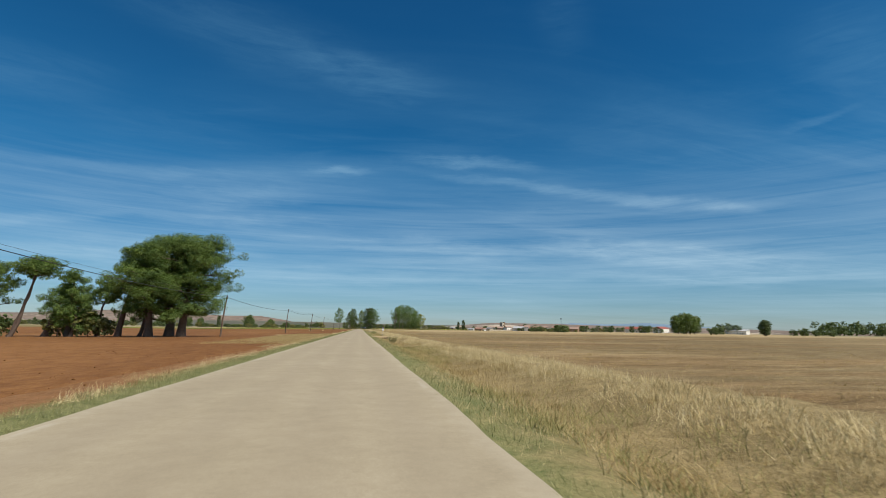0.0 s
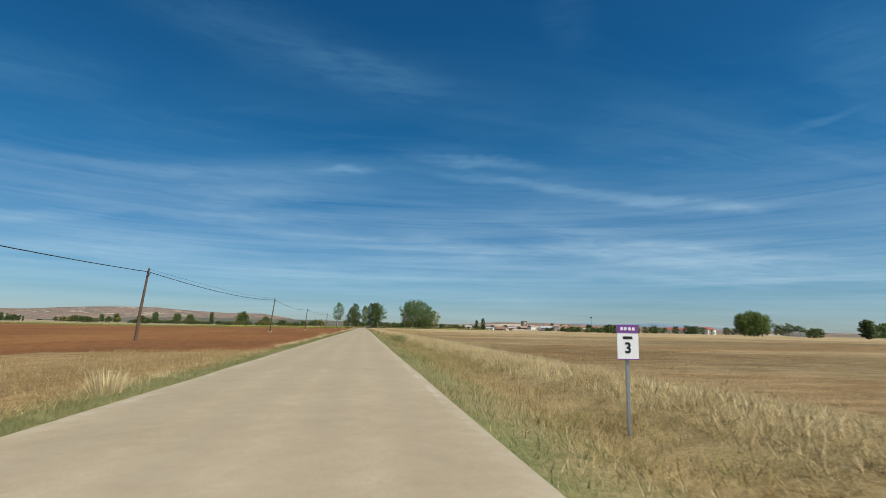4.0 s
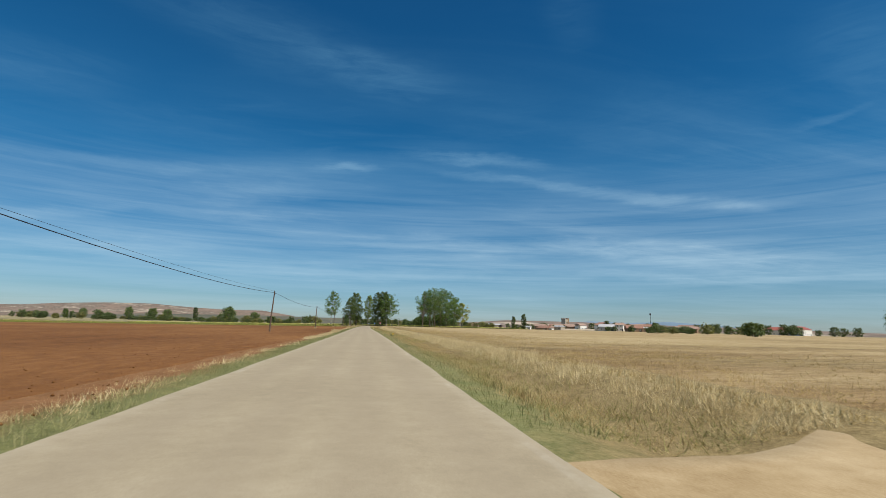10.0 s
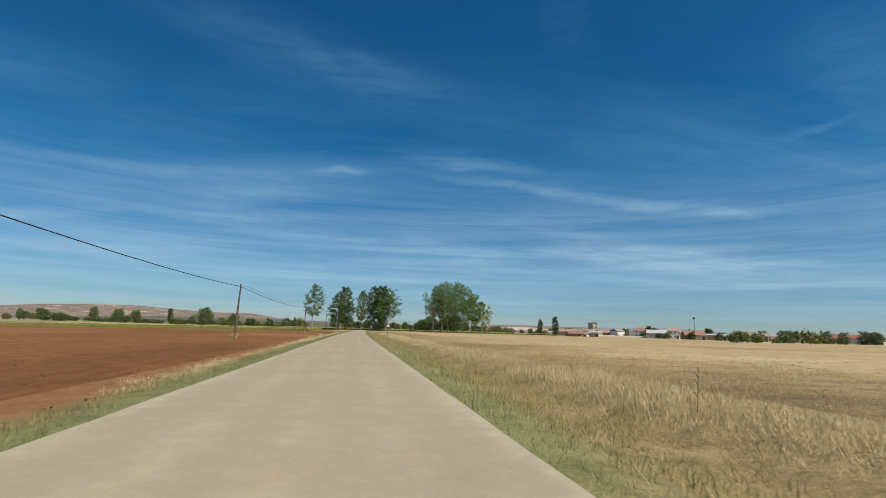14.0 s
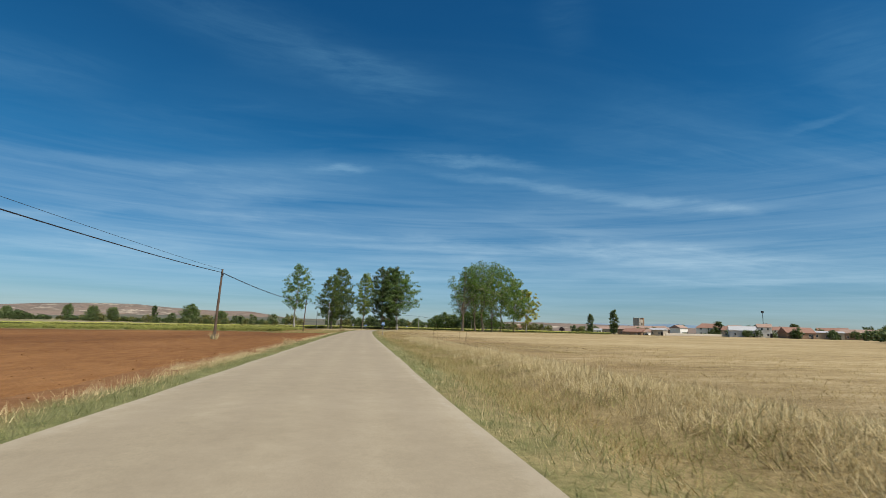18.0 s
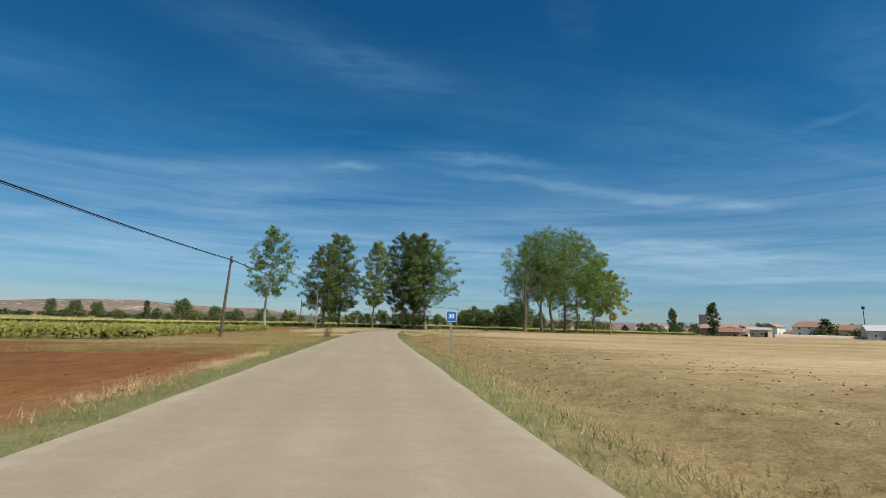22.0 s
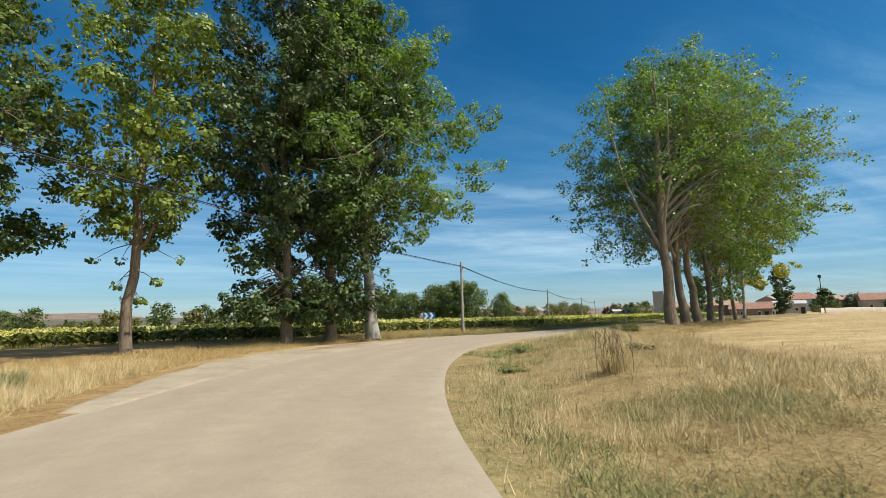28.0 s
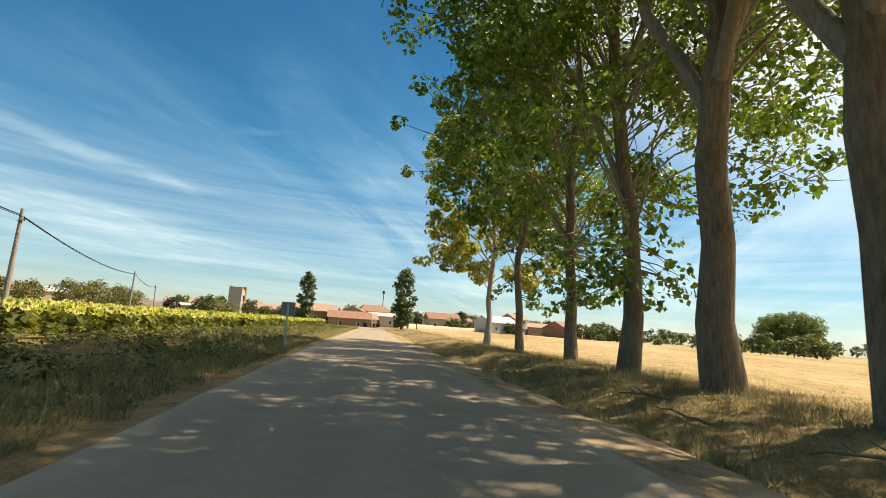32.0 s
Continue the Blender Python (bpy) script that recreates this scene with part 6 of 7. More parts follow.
# ---- grass ----
def blades(rng, x, y, z, height, width, lean):
    """One tapering blade for each root."""
    n = len(x)
    a = rng.rand(n) * 6.283
    dx, dy = np.cos(a), np.sin(a)
    lx, ly = rng.randn(n) * lean * height, rng.randn(n) * lean * height
    w = width * (0.6 + 0.8 * rng.rand(n))
    base = np.stack([x, y, z - 0.02], 1)
    side = np.stack([dx * w, dy * w, np.zeros(n)], 1)
    tip = base + np.stack([lx, ly, height * (1 - 0.25 * np.minimum(1, (lx**2 + ly**2) / (height**2 + 1e-6)))], 1)
    v = np.stack([base - side, base + side, tip], 1)
    return v.reshape(-1, 3), np.arange(n * 3).reshape(-1, 3)


def at_road(s, d):
    """World x, y of points s metres along and d off the rim (right +)."""
    i = np.clip(np.searchsorted(RS, s) - 1, 0, len(RS) - 2)
    q = ((s - RS[i]) / (RS[i + 1] - RS[i]))[:, None]
    c = RC[i] * (1 - q) + RC[i + 1] * q
    nn = RN[i] * (1 - q) + RN[i + 1] * q
    w = RW[i] * (1 - q[:, 0]) + RW[i + 1] * q[:, 0]
    return c + nn * (d + np.sign(d) * w)[:, None]


def blocked(x, y, dd, ss):
    """Where no grass grows: entrances, gravel, trodden shoulder."""
    a = ((y > 77.2) & (y < 84.2) | (y > 211.6) & (y < 218.2)) & (x > 1.0) & (x < 10)
    q = np.clip((ss - 524) / 32, 0, 1)
    a |= (dd > 0) & (dd < 0.55 + 0.9 * bumps(x, y, 0.8)) & (ss > 540) & (ss < 640)
    a |= (dd < 0) & (dd > -3.2) & (ss > 479.5) & (ss < 486.5)
    return a | ((dd < 0) & (-dd < 3.4 * np.sin(np.pi * q) ** 0.8 + 0.1) & (ss > 524) & (ss < 556))


def grass_patch(name, label, seed, n, s_rng, d_rng, height, width, mat, lean=0.35, patch=4.0, thresh=0.0, clump=0, power=1.0, height_power=1.0, skip=(0, 0), loose=0.07):
    rng = np.random.RandomState(seed)
    m = n if not clump else n // clump
    s = rng.uniform(*s_rng, m)
    d = d_rng[0] + (d_rng[1] - d_rng[0]) * rng.rand(m) ** power
    hf = np.full(m, 1.0)
    if clump:
        hf = np.repeat(0.6 + 0.7 * rng.rand(m), clump)
        s = np.repeat(s, clump) + rng.randn(m * clump) * loose
        d = np.repeat(d, clump) + rng.randn(m * clump) * loose
        d = np.sign(d_rng[0] + d_rng[1]) * np.maximum(np.abs(d), 0.02)
    xy = at_road(s, d)
    x, y = xy[:, 0], xy[:, 1]
    field = bumps(x + seed * 3.1, y, patch) * 0.65 + bumps(x, y + seed, patch * 0.3) * 0.35
    keep = (field > thresh) & ~blocked(x, y, d, s) & ~((s > skip[0]) & (s < skip[1]))
    x, y, ss, dd, hf, field = x[keep], y[keep], s[keep], d[keep], hf[keep], field[keep]
    far = (dd > 15) & (ss > 470) & (ss < 580)
    if far.any():
        dd[far], ss[far] = road_dist(np.stack([x[far], y[far]], 1))
        ok = dd > 1.0
        ok |= ~far
        x, y, dd, ss, hf, field = x[ok], y[ok], dd[ok], ss[ok], hf[ok], field[ok]
    z = np.where((dd > -2.2) & (dd < 6.3), verge_z(dd, ss), ground_z(x, y, dd, ss))
    h = (height[0] + (height[1] - height[0]) * rng.rand(len(x)) ** height_power) * hf * (0.65 + 0.7 * field)
    v, f = blades(rng, x, y, z, h, width, lean)
    ob = new(name, np_mesh(name, v, f, [mat]))
    return tagged(ob, label, "grass", "", "stuff")


END = 690
# right side
grass_patch("verge_grass", "short green grass along the road's edge", 1, 105000, (-5, 516), (0.02, 1.35), (0.05, 0.19), 0.0052, M_GRASS, 0.5, 3.0, 0.2, 0, 1.1)
grass_patch("verge_grass", "short straw-coloured grass along the road's edge", 2, 60000, (-5, END), (0.03, 2.0), (0.04, 0.22), 0.004, M_STRAW, 0.5, 3.0, 0.34)
grass_patch("ditch_grass", "tall bleached grass along the far crest of the ditch", 3, 230000, (-5, 428), (3.5, 5.6), (0.12, 0.40), 0.0055, M_STRAW, 0.50, 6.0, 0.24, 30, loose=0.20)
grass_patch("ditch_grass", "dry straw grass beside the bend", 30, 60000, (496, END), (0.9, 6.2), (0.10, 0.42), 0.0040, M_STRAW, 0.36, 5.0, 0.30, 26)
grass_patch("ditch_grass", "brown dry grass filling the ditch", 4, 290000, (-5, 500), (1.0, 4.6), (0.06, 0.27), 0.0060, M_BROWNSTRAW, 0.85, 6.0, 0.05, 26, loose=0.20)
grass_patch("ditch_grass", "olive green grass growing in stretches of the ditch", 5, 180000, (-5, 498), (0.9, 3.9), (0.07, 0.28), 0.0062, M_OLIVE, 0.80, 9.0, 0.36, 40, skip=(428, 496), loose=0.28)
grass_patch("dry_grass", "low brown grass and weeds of the meadow edge", 31, 130000, (-5, END), (4.8, 12), (0.04, 0.17), 0.0062, M_BROWNSTRAW, 0.85, 6.0, 0.20, 20, 1.5, loose=0.3)
grass_patch("dry_grass", "brown and golden low grass spreading into the field", 36, 100000, (190, 412), (5.0, 24), (0.04, 0.16), 0.0080, M_BROWNSTRAW, 0.9, 7.0, 0.25, 16, 1.6, loose=0.35)
grass_patch("dry_grass", "golden low grass spreading into the field", 37, 50000, (215, 330), (4.8, 18), (0.05, 0.20), 0.0070, M_GOLD, 0.8, 5.0, 0.38, 18, 1.5, loose=0.3)
grass_patch("stubble", "sparse cut straw stalks across the field", 6, 90000, (200, END), (5.5, 42), (0.04, 0.14), 0.0052, M_STRAW, 0.6, 9.0, 0.2, 12, 1.8)
grass_patch("dry_weeds", "brown dry weeds scattered across the field", 7, 90000, (-5, 360), (6.0, 36), (0.05, 0.17), 0.0060, M_BROWNSTRAW, 0.6, 8.0, 0.30, 14, 1.7)
grass_patch("straw_litter", "pale straw litter lying on the field", 17, 36000, (-5, END), (1.6, 26), (0.02, 0.06), 0.007, M_STRAW, 2.6, 6.0, 0.3, 0, 1.4)
grass_patch("straw_litter", "pale straw litter lying on crumbly earth", 18, 24000, (420, 520), (0.9, 16), (0.02, 0.06), 0.008, M_STRAW, 2.4, 5.0, 0.25, 0, 1.2)
grass_patch("bend_grass", "fresh green grass inside the bend", 14, 36000, (518.5, 525.5), (2.4, 4.6), (0.04, 0.13), 0.0055, M_GRASS, 0.8, 3.0, 0.42, 10, loose=0.25)
grass_patch("bend_grass", "green and olive grass along the inner rim of the bend", 38, 22000, (521, 540), (0.4, 2.2), (0.03, 0.11), 0.0055, M_GRASS, 0.8, 3.0, 0.46, 12, loose=0.3)
grass_patch("bend_grass", "thick green grass and clover inside the bend", 27, 45000, (504, 522), (0.3, 2.3), (0.04, 0.13), 0.0055, M_GRASS, 0.7, 2.6, 0.25, 12, loose=0.2)
grass_patch("bank_grass", "green tussocks between the avenue trees", 28, 60000, (532, 610), (0.9, 5.0), (0.06, 0.24), 0.0055, M_GRASS, 0.55, 4.0, 0.40, 22)
grass_patch("bank_grass", "tussocky brown grass on the inner bank of the bend", 20, 120000, (500, 600), (1.6, 9), (0.05, 0.24), 0.0058, M_BROWNSTRAW, 0.80, 4.0, 0.2, 20, loose=0.22)
grass_patch("bend_grass", "green grass in the hollow beside the bend", 26, 45000, (500, 521), (0.25, 2.3), (0.05, 0.20), 0.0042, M_GRASS, 0.5, 4.0, 0.18, 10)
grass_patch("bend_grass", "long bleached grass inside the bend", 19, 60000, (496, 548), (0.5, 9), (0.12, 0.40), 0.0035, M_STRAW, 0.4, 5.0, 0.38, 24, skip=(507, 523))
# left side
grass_patch("verge_grass", "green grass fringe beside the ploughed earth", 8, 115000, (-5, 506), (-0.02, -1.05), (0.05, 0.20), 0.0052, M_GRASS, 0.5, 3.0, 0.15, 0, 1.1)
grass_patch("verge_grass", "straw-coloured grass fringe beside the ploughed earth", 9, 90000, (-5, END), (-0.7, -1.6), (0.06, 0.23), 0.0045, M_STRAW, 0.5, 5.0, 0.42, 24, loose=0.16, skip=(452, 496))
grass_patch("verge_grass", "tall bleached tufts at the edge of ploughed earth", 21, 20000, (255, 300), (-0.8, -1.9), (0.08, 0.26), 0.0040, M_STRAW, 0.5, 3.0, 0.52, 40, loose=0.14)
grass_patch("verge_grass", "tall bleached tufts at the edge of ploughed earth", 22, 14000, (330, 388), (-0.9, -1.8), (0.08, 0.28), 0.0040, M_STRAW, 0.5, 3.0, 0.50, 40, loose=0.14)
grass_patch("dry_grass", "dry golden grass of an unploughed patch", 10, 70000, (44, 114), (-0.8, -9), (0.06, 0.24), 0.006, M_BROWNSTRAW, 0.6, 5.0, 0.2, 14, 1.2, loose=0.25)
grass_patch("dry_grass", "dry golden grass before the bend", 11, 50000, (460, 534), (-0.5, -8.5), (0.05, 0.20), 0.0045, M_GOLD, 0.6, 4.0, 0.42, 14, 1.3)
grass_patch("dry_grass", "tall feathery golden grass beside the bend", 27, 70000, (492, 534), (-0.9, -7.5), (0.18, 0.50), 0.0036, M_STRAW, 0.36, 4.0, 0.32, 40)
grass_patch("dry_grass", "low brown growth before the bend", 15, 110000, (455, 532), (-0.9, -13), (0.05, 0.26), 0.0055, M_BROWNSTRAW, 0.7, 5.0, 0.15, 14, 1.2, loose=0.22)
grass_patch("dry_grass", "olive green growth in patches before the bend", 35, 60000, (450, 496), (-1.0, -12), (0.05, 0.24), 0.0055, M_OLIVE, 0.7, 7.0, 0.46, 14, 1.2, loose=0.25)
grass_patch("bank_grass", "golden dry grass on the outer bank of the bend", 25, 80000, (528, 566), (-1.3, -9), (0.10, 0.42), 0.005, M_GOLD, 0.5, 4.0, 0.12, 20, loose=0.18)
grass_patch("bank_grass", "mixed green grass on the bank below the sunflowers", 12, 60000, (556, END), (-0.3, -6.5), (0.08, 0.36), 0.006, M_GRASS, 0.5, 4.0, 0.30, 12)
grass_patch("bank_grass", "dry brown grass on the bank below the sunflowers", 13, 70000, (530, END), (-0.3, -7), (0.08, 0.36), 0.006, M_BROWNSTRAW, 0.5, 4.0, 0.28, 12)


grass_patch("bank_grass", "fresh green grass at the foot of the bank", 29, 60000, (540, 600), (-0.5, -3.4), (0.08, 0.26), 0.006, M_FRESH, 0.5, 5.0, 0.32, 14)


def weed_bank(name, label, seed, n, leaves, s_rng, d_rng, size, leaf, mat, flat=0.7, thresh=0.0):
    """Low tangled weeds: lumps of small leaves close to the ground."""
    rng = np.random.RandomState(seed)
    s, d = rng.uniform(*s_rng, n), rng.uniform(*d_rng, n)
    xy = at_road(s, d)
    keep = (bumps(xy[:, 0] + seed, xy[:, 1], 4.0) > thresh) & ~blocked(xy[:, 0], xy[:, 1], d, s)
    xy, d, s = xy[keep], d[keep], s[keep]
    z = np.where((d > -2.2) & (d < 6.3), verge_z(d, s), ground_z(xy[:, 0], xy[:, 1], d, s))
    r = size[0] + (size[1] - size[0]) * rng.rand(len(s)) ** 1.6
    spots, face = bough_leaves(rng, np.column_stack([xy, z + r * 0.35]), r, leaves, flat, 7, 0.4)
    v, f = leaf_quads(rng, spots, leaf, 0.2, 1.6, 0.2, face * 0.6)
    return tagged(new(name, np_mesh(name, v, f, [mat])), label, "weeds", "", "stuff")


weed_bank("bank_weeds", "dark tangled weeds on the bank below the sunflowers", 31, 560, 30000, (560, 660), (-1.6, -7.5), (0.18, 0.55), 0.075, M_SUNLEAF)
weed_bank("bank_weeds", "brown withered weeds on the bank below the sunflowers", 32, 320, 15000, (560, 660), (-1.4, -7.0), (0.15, 0.42), 0.05, M_WEED)
weed_bank("bank_weeds", "bright yellow-green weeds along the bank's foot", 33, 420, 18000, (546, 640), (-0.4, -3.2), (0.10, 0.30), 0.045, M_GRASS)


def clods(n, seed, s_rng, d_near, d_wide, size, mat, label, keep_out):
    """Broken lumps of earth over a field."""
    rng = np.random.RandomState(seed)
    s = rng.uniform(*s_rng, n)
    d = d_near + d_wide * rng.rand(n) ** 1.8
    xy = at_road(s, d)
    x, y = xy[:, 0], xy[:, 1]
    keep = ~keep_out(x, y)
    x, y = x[keep], y[keep]
    dd, ss = road_dist(np.stack([x, y], 1))
    z = np.where((dd > -2.2) & (dd < 6.3), verge_z(dd, ss), ground_z(x, y, dd, ss))
    n = len(x)
    r = size[0] + size[1] * rng.rand(n) ** 2.5
    octa = np.array([(1, 0, 0), (0, 1, 0), (-1, 0, 0), (0, -1, 0), (0, 0, 0.8), (0, 0, -0.6)])
    v = np.stack([x, y, z + r * 0.25], 1)[:, None, :] + octa[None] * r[:, None, None] * (0.6 + 0.8 * rng.rand(n, 6, 1))
    tri = np.array([(0, 1, 4), (1, 2, 4), (2, 3, 4), (3, 0, 4), (1, 0, 5), (2, 1, 5), (3, 2, 5), (0, 3, 5)])
    f = (np.arange(n)[:, None, None] * 6 + tri[None]).reshape(-1, 3)
    tagged(new("earth_clods", np_mesh("earth_clods", v.reshape(-1, 3), f, [mat])), label, "earth", "", "stuff")


clods(9000, 60, (-5, 470), -1.1, -18, (0.012, 0.03), M_SOIL, "broken red clods of ploughed earth", lambda x, y: (y > 44) & (y < 114) & (x > -10) | (y > 460))
clods(4200, 61, (398, 506), 2.4, 14, (0.012, 0.04), M_CLOD, "crumbled brown clods along the stubble's edge", lambda x, y: x < 0)
clods(700, 62, (399, 416), 4.8, 2.4, (0.02, 0.085), M_CLOD, "dark upturned clods on the ditch's crest", lambda x, y: x < 0)


def tuft(x, y, h, n, spread, mats, label, name="grass_tuft", seed=0):
    """A fountain of long blades that rise, fan out and bow over at their tips."""
    rng = np.random.RandomState(700 + seed)
    z = surface_z(x, y)
    e = thing(name, label, "plant", (x, y, z), 0, "roadside tufts")
    for m, nm in mats:
        q = max(12, n // len(mats))
        a, r = rng.rand(q) * 6.283, spread * np.sqrt(rng.rand(q)) * 0.38
        ln = h * (0.55 + 0.55 * rng.rand(q))
        fan = np.abs(rng.randn(q)) * 0.35 + 0.9 * r / (spread + 1e-6)
        bow = (0.15 + 0.75 * rng.rand(q) ** 2) * (0.4 + fan)
        o = np.stack([np.cos(a), np.sin(a)], 1)
        side = np.stack([-np.sin(a + rng.randn(q)), np.cos(a + rng.randn(q)), np.zeros(q)], 1)
        rows = []
        for k, t in enumerate((0.0, 0.35, 0.7, 1.0)):
            out = r + ln * (0.45 * fan * t + 0.42 * bow * t * t)
            c = np.column_stack([o * out[:, None], ln * (t - 0.42 * bow * t ** 2.5) - 0.03 * (k == 0)])
            w = (0.0046, 0.0042, 0.0030, 0.0008)[k] * (0.8 + 0.4 * spread)
            rows += [c - side * w, c + side * w]
        v = np.stack(rows, 1).reshape(-1, 3)
        b = np.arange(q)[:, None, None] * 8
        f = (b + np.array([(0, 1, 3, 2), (2, 3, 5, 4), (4, 5, 7, 6)])[None]).reshape(-1, 4)
        part(nm, np_mesh(nm, v, f, [m]), e)
    return e


GS = [(M_GRASS, "green_foliage"), (M_OLIVE, "green_foliage"), (M_STRAW, "dry_foliage")]
tuft(3.9, 59.6, 0.85, 800, 0.9, GS, "tall tuft of green and dry grass by the ditch", seed=1)
SEDGE = [(M_GRASS, "green_foliage"), (M_OLIVE, "olive_foliage")]
for k in range(9):                 # one long stand of coarse grass along the ditch
    q = k / 8
    tuft(3.25 + 0.8 * abs(math.sin(k * 2.3)) + 0.3 * q, 143.4 - 5.6 * q, 0.74 + 0.30 * math.sin(math.pi * q) + 0.10 * math.sin(k * 3.1), 210, 1.0 + 0.3 * math.sin(k * 1.7), SEDGE if k % 3 else GS, "coarse tuft of long green and dry grass by the ditch", seed=80 + k)
tuft(3.3, 147.0, 0.5, 220, 0.9, SEDGE, "tuft of long green grass by the ditch", seed=10)
tuft(4.0, 159.5, 0.6, 260, 0.8, GS, "tuft of long green grass by the ditch", seed=4)
tuft(12.8, 525.0, 0.70, 200, 0.55, [(M_GOLD, "dry_foliage"), (M_BROWNSTRAW, "brown_foliage")], "upright clump of dead brown stalks on the bend's bank", seed=5)
tuft(-1.2, 528.5, 0.6, 900, 1.6, [(M_FRESH, "green_foliage")], "dark green weeds at the gravel's edge", seed=6)
tuft(0.9, 530.5, 0.5, 700, 1.4, [(M_FRESH, "green_foliage")], "dark green weeds at the gravel's edge", seed=7)
for k, (x, y, h) in enumerate([(-4.6, 96, 0.5), (-4.4, 140, 0.4), (-4.9, 152, 0.55), (-4.3, 196, 0.5), (-4.6, 210, 0.6), (-4.4, 213, 0.5), (-4.3, 284, 0.5), (-4.6, 288, 0.6), (-4.5, 296, 0.55), (-4.8, 362, 0.6), (-4.4, 398, 0.5),
                               (-4.2, 340, 0.6), (-17.1, 183.5, 0.5), (-16.4, 234.7, 0.6), (-13.4, 350, 0.6), (-12.25, 410.4, 0.7)]):
    tuft(x, y, h, 260, 0.7, [(M_STRAW, "dry_foliage")], "pale dry grass tuft at the edge of ploughed earth", seed=20 + k)


def weed_clump(x, y, r, h, n, leaf, mat, label, seed):
    """A low rounded bush of weeds: short stems and small leaves in uneven lumps."""
    rng = np.random.RandomState(seed)
    e = thing("weed_bush", label, "plant", (x, y, surface_z(x, y)), 0, "roadside weeds")
    m = 9
    c = np.column_stack([rng.randn(m, 2) * r * 0.45, h * (0.25 + 0.45 * rng.rand(m))])
    stems = Heap()
    for q in c:
        stems.add(*tube(np.stack([q * (0.3, 0.3, 0) - (0, 0, 0.03), q * (0.7, 0.7, 0.6), q]), (0.010, 0.007, 0.004), 4))
    spots, face = bough_leaves(rng, c, r * (0.30 + 0.25 * rng.rand(m)), n, min(1.0, 0.9 * h / r), 9, 0.4)
    spots[:, 2] = np.maximum(spots[:, 2], 0.01 + 0.05 * rng.rand(len(spots)))
    v, f = leaf_quads(rng, spots, leaf, 0.2, 1.7, 0.2, face * 0.7)
    part("stems", stems.mesh("stems", [M_WEED], True), e)
    part("foliage", np_mesh("foliage", v, f, [mat]), e)


weed_clump(26.3, 539.2, 0.85, 0.60, 4200, 0.028, M_SUNLEAF, "dark green bush of weeds on the dry bank", 970)
weed_clump(25.35, 541.9, 0.42, 0.26, 1100, 0.02, M_WEED, "grey-green tussock of weeds on the dry bank", 971)
weed_clump(23.9, 542.2, 0.30, 0.16, 500, 0.03, M_GRASS, "small green weed at the shoulder's edge", 972)
weed_clump(13.9, 532.0, 0.75, 0.26, 1800, 0.035, M_FRESH, "dark green weeds in the hollow of the bend", 973)
weed_clump(15.4, 532.9, 0.70, 0.30, 1500, 0.035, M_FRESH, "dark green weeds in the hollow of the bend", 974)
weed_clump(12.2, 528.2, 0.45, 0.16, 1000, 0.035, M_FRESH, "dark green weeds in the hollow of the bend", 975)
weed_clump(16.5, 528.1, 0.50, 0.20, 1000, 0.035, M_WEED, "grey-green weeds on the brown bank", 976)
tuft(22.8, 540.8, 0.20, 420, 1.2, [(M_GOLD, "dry_foliage"), (M_STRAW, "pale_foliage")], "golden tussock of dry grass on the bank", seed=62)
tuft(25.2, 542.6, 0.28, 500, 0.9, [(M_GOLD, "dry_foliage"), (M_STRAW, "pale_foliage")], "golden tussock of dry grass on the bank", seed=63)
tuft(27.6, 543.2, 0.28, 450, 0.9, [(M_GOLD, "dry_foliage")], "brown tussock of dry grass on the bank", seed=64)
tuft(24.2, 539.6, 0.22, 420, 1.1, [(M_GOLD, "dry_foliage"), (M_STRAW, "pale_foliage")], "brown tussock of dry grass on the bank", seed=65)


def dead_stalk(x, y, h, seed):
    rng = np.random.RandomState(seed)
    e = thing("dead_stalk", "thin dead brown weed stalk standing in dry grass", "plant", (x, y, surface_z(x, y)), 0, "dead stalks")
    hp = Heap()
    main = wobbly(rng, (0, 0, -0.05), (rng.randn() * 0.06, rng.randn() * 0.06, h), 6, 0.012)
    hp.add(*tube(main, np.linspace(0.0065, 0.0025, 6), 5))
    part("stem", hp.mesh("stem", [M_TWIG], True), e)
    hp = Heap()
    for k in range(9):
        q = 0.4 + 0.6 * k / 9
        b = np.array([np.interp(q, np.linspace(0, 1, 6), main[:, i]) for i in range(3)])
        a = rng.rand() * 6.28
        hp.add(*tube(np.stack([b, b + np.array([math.cos(a) * 0.05, math.sin(a) * 0.05, 0.08])]), (0.004, 0.008), 4))
    part("seed_cluster", hp.mesh("seed_cluster", [M_TWIG], True), e)


for k, (x, y, h) in enumerate([(6.9, 362.5, 0.9), (7.3, 362.8, 0.95), (5.3, 512.3, 0.0), (11.2, 512.8, 1.15), (14.2, 513.0, 1.2), (20.0, 534.6, 1.3), (20.3, 534.9, 1.1), (6.0, 268, 0.7), (6.5, 408.3, 1.0), (6.9, 408.3, 0.85), (9.7, 409.2, 1.1), (8.3, 405.6, 1.0), (8.6, 405.0, 0.6), (11.3, 409.4, 0.5), (6.2, 300, 0.8)]):
    if h:
        dead_stalk(x, y, h, 800 + k)


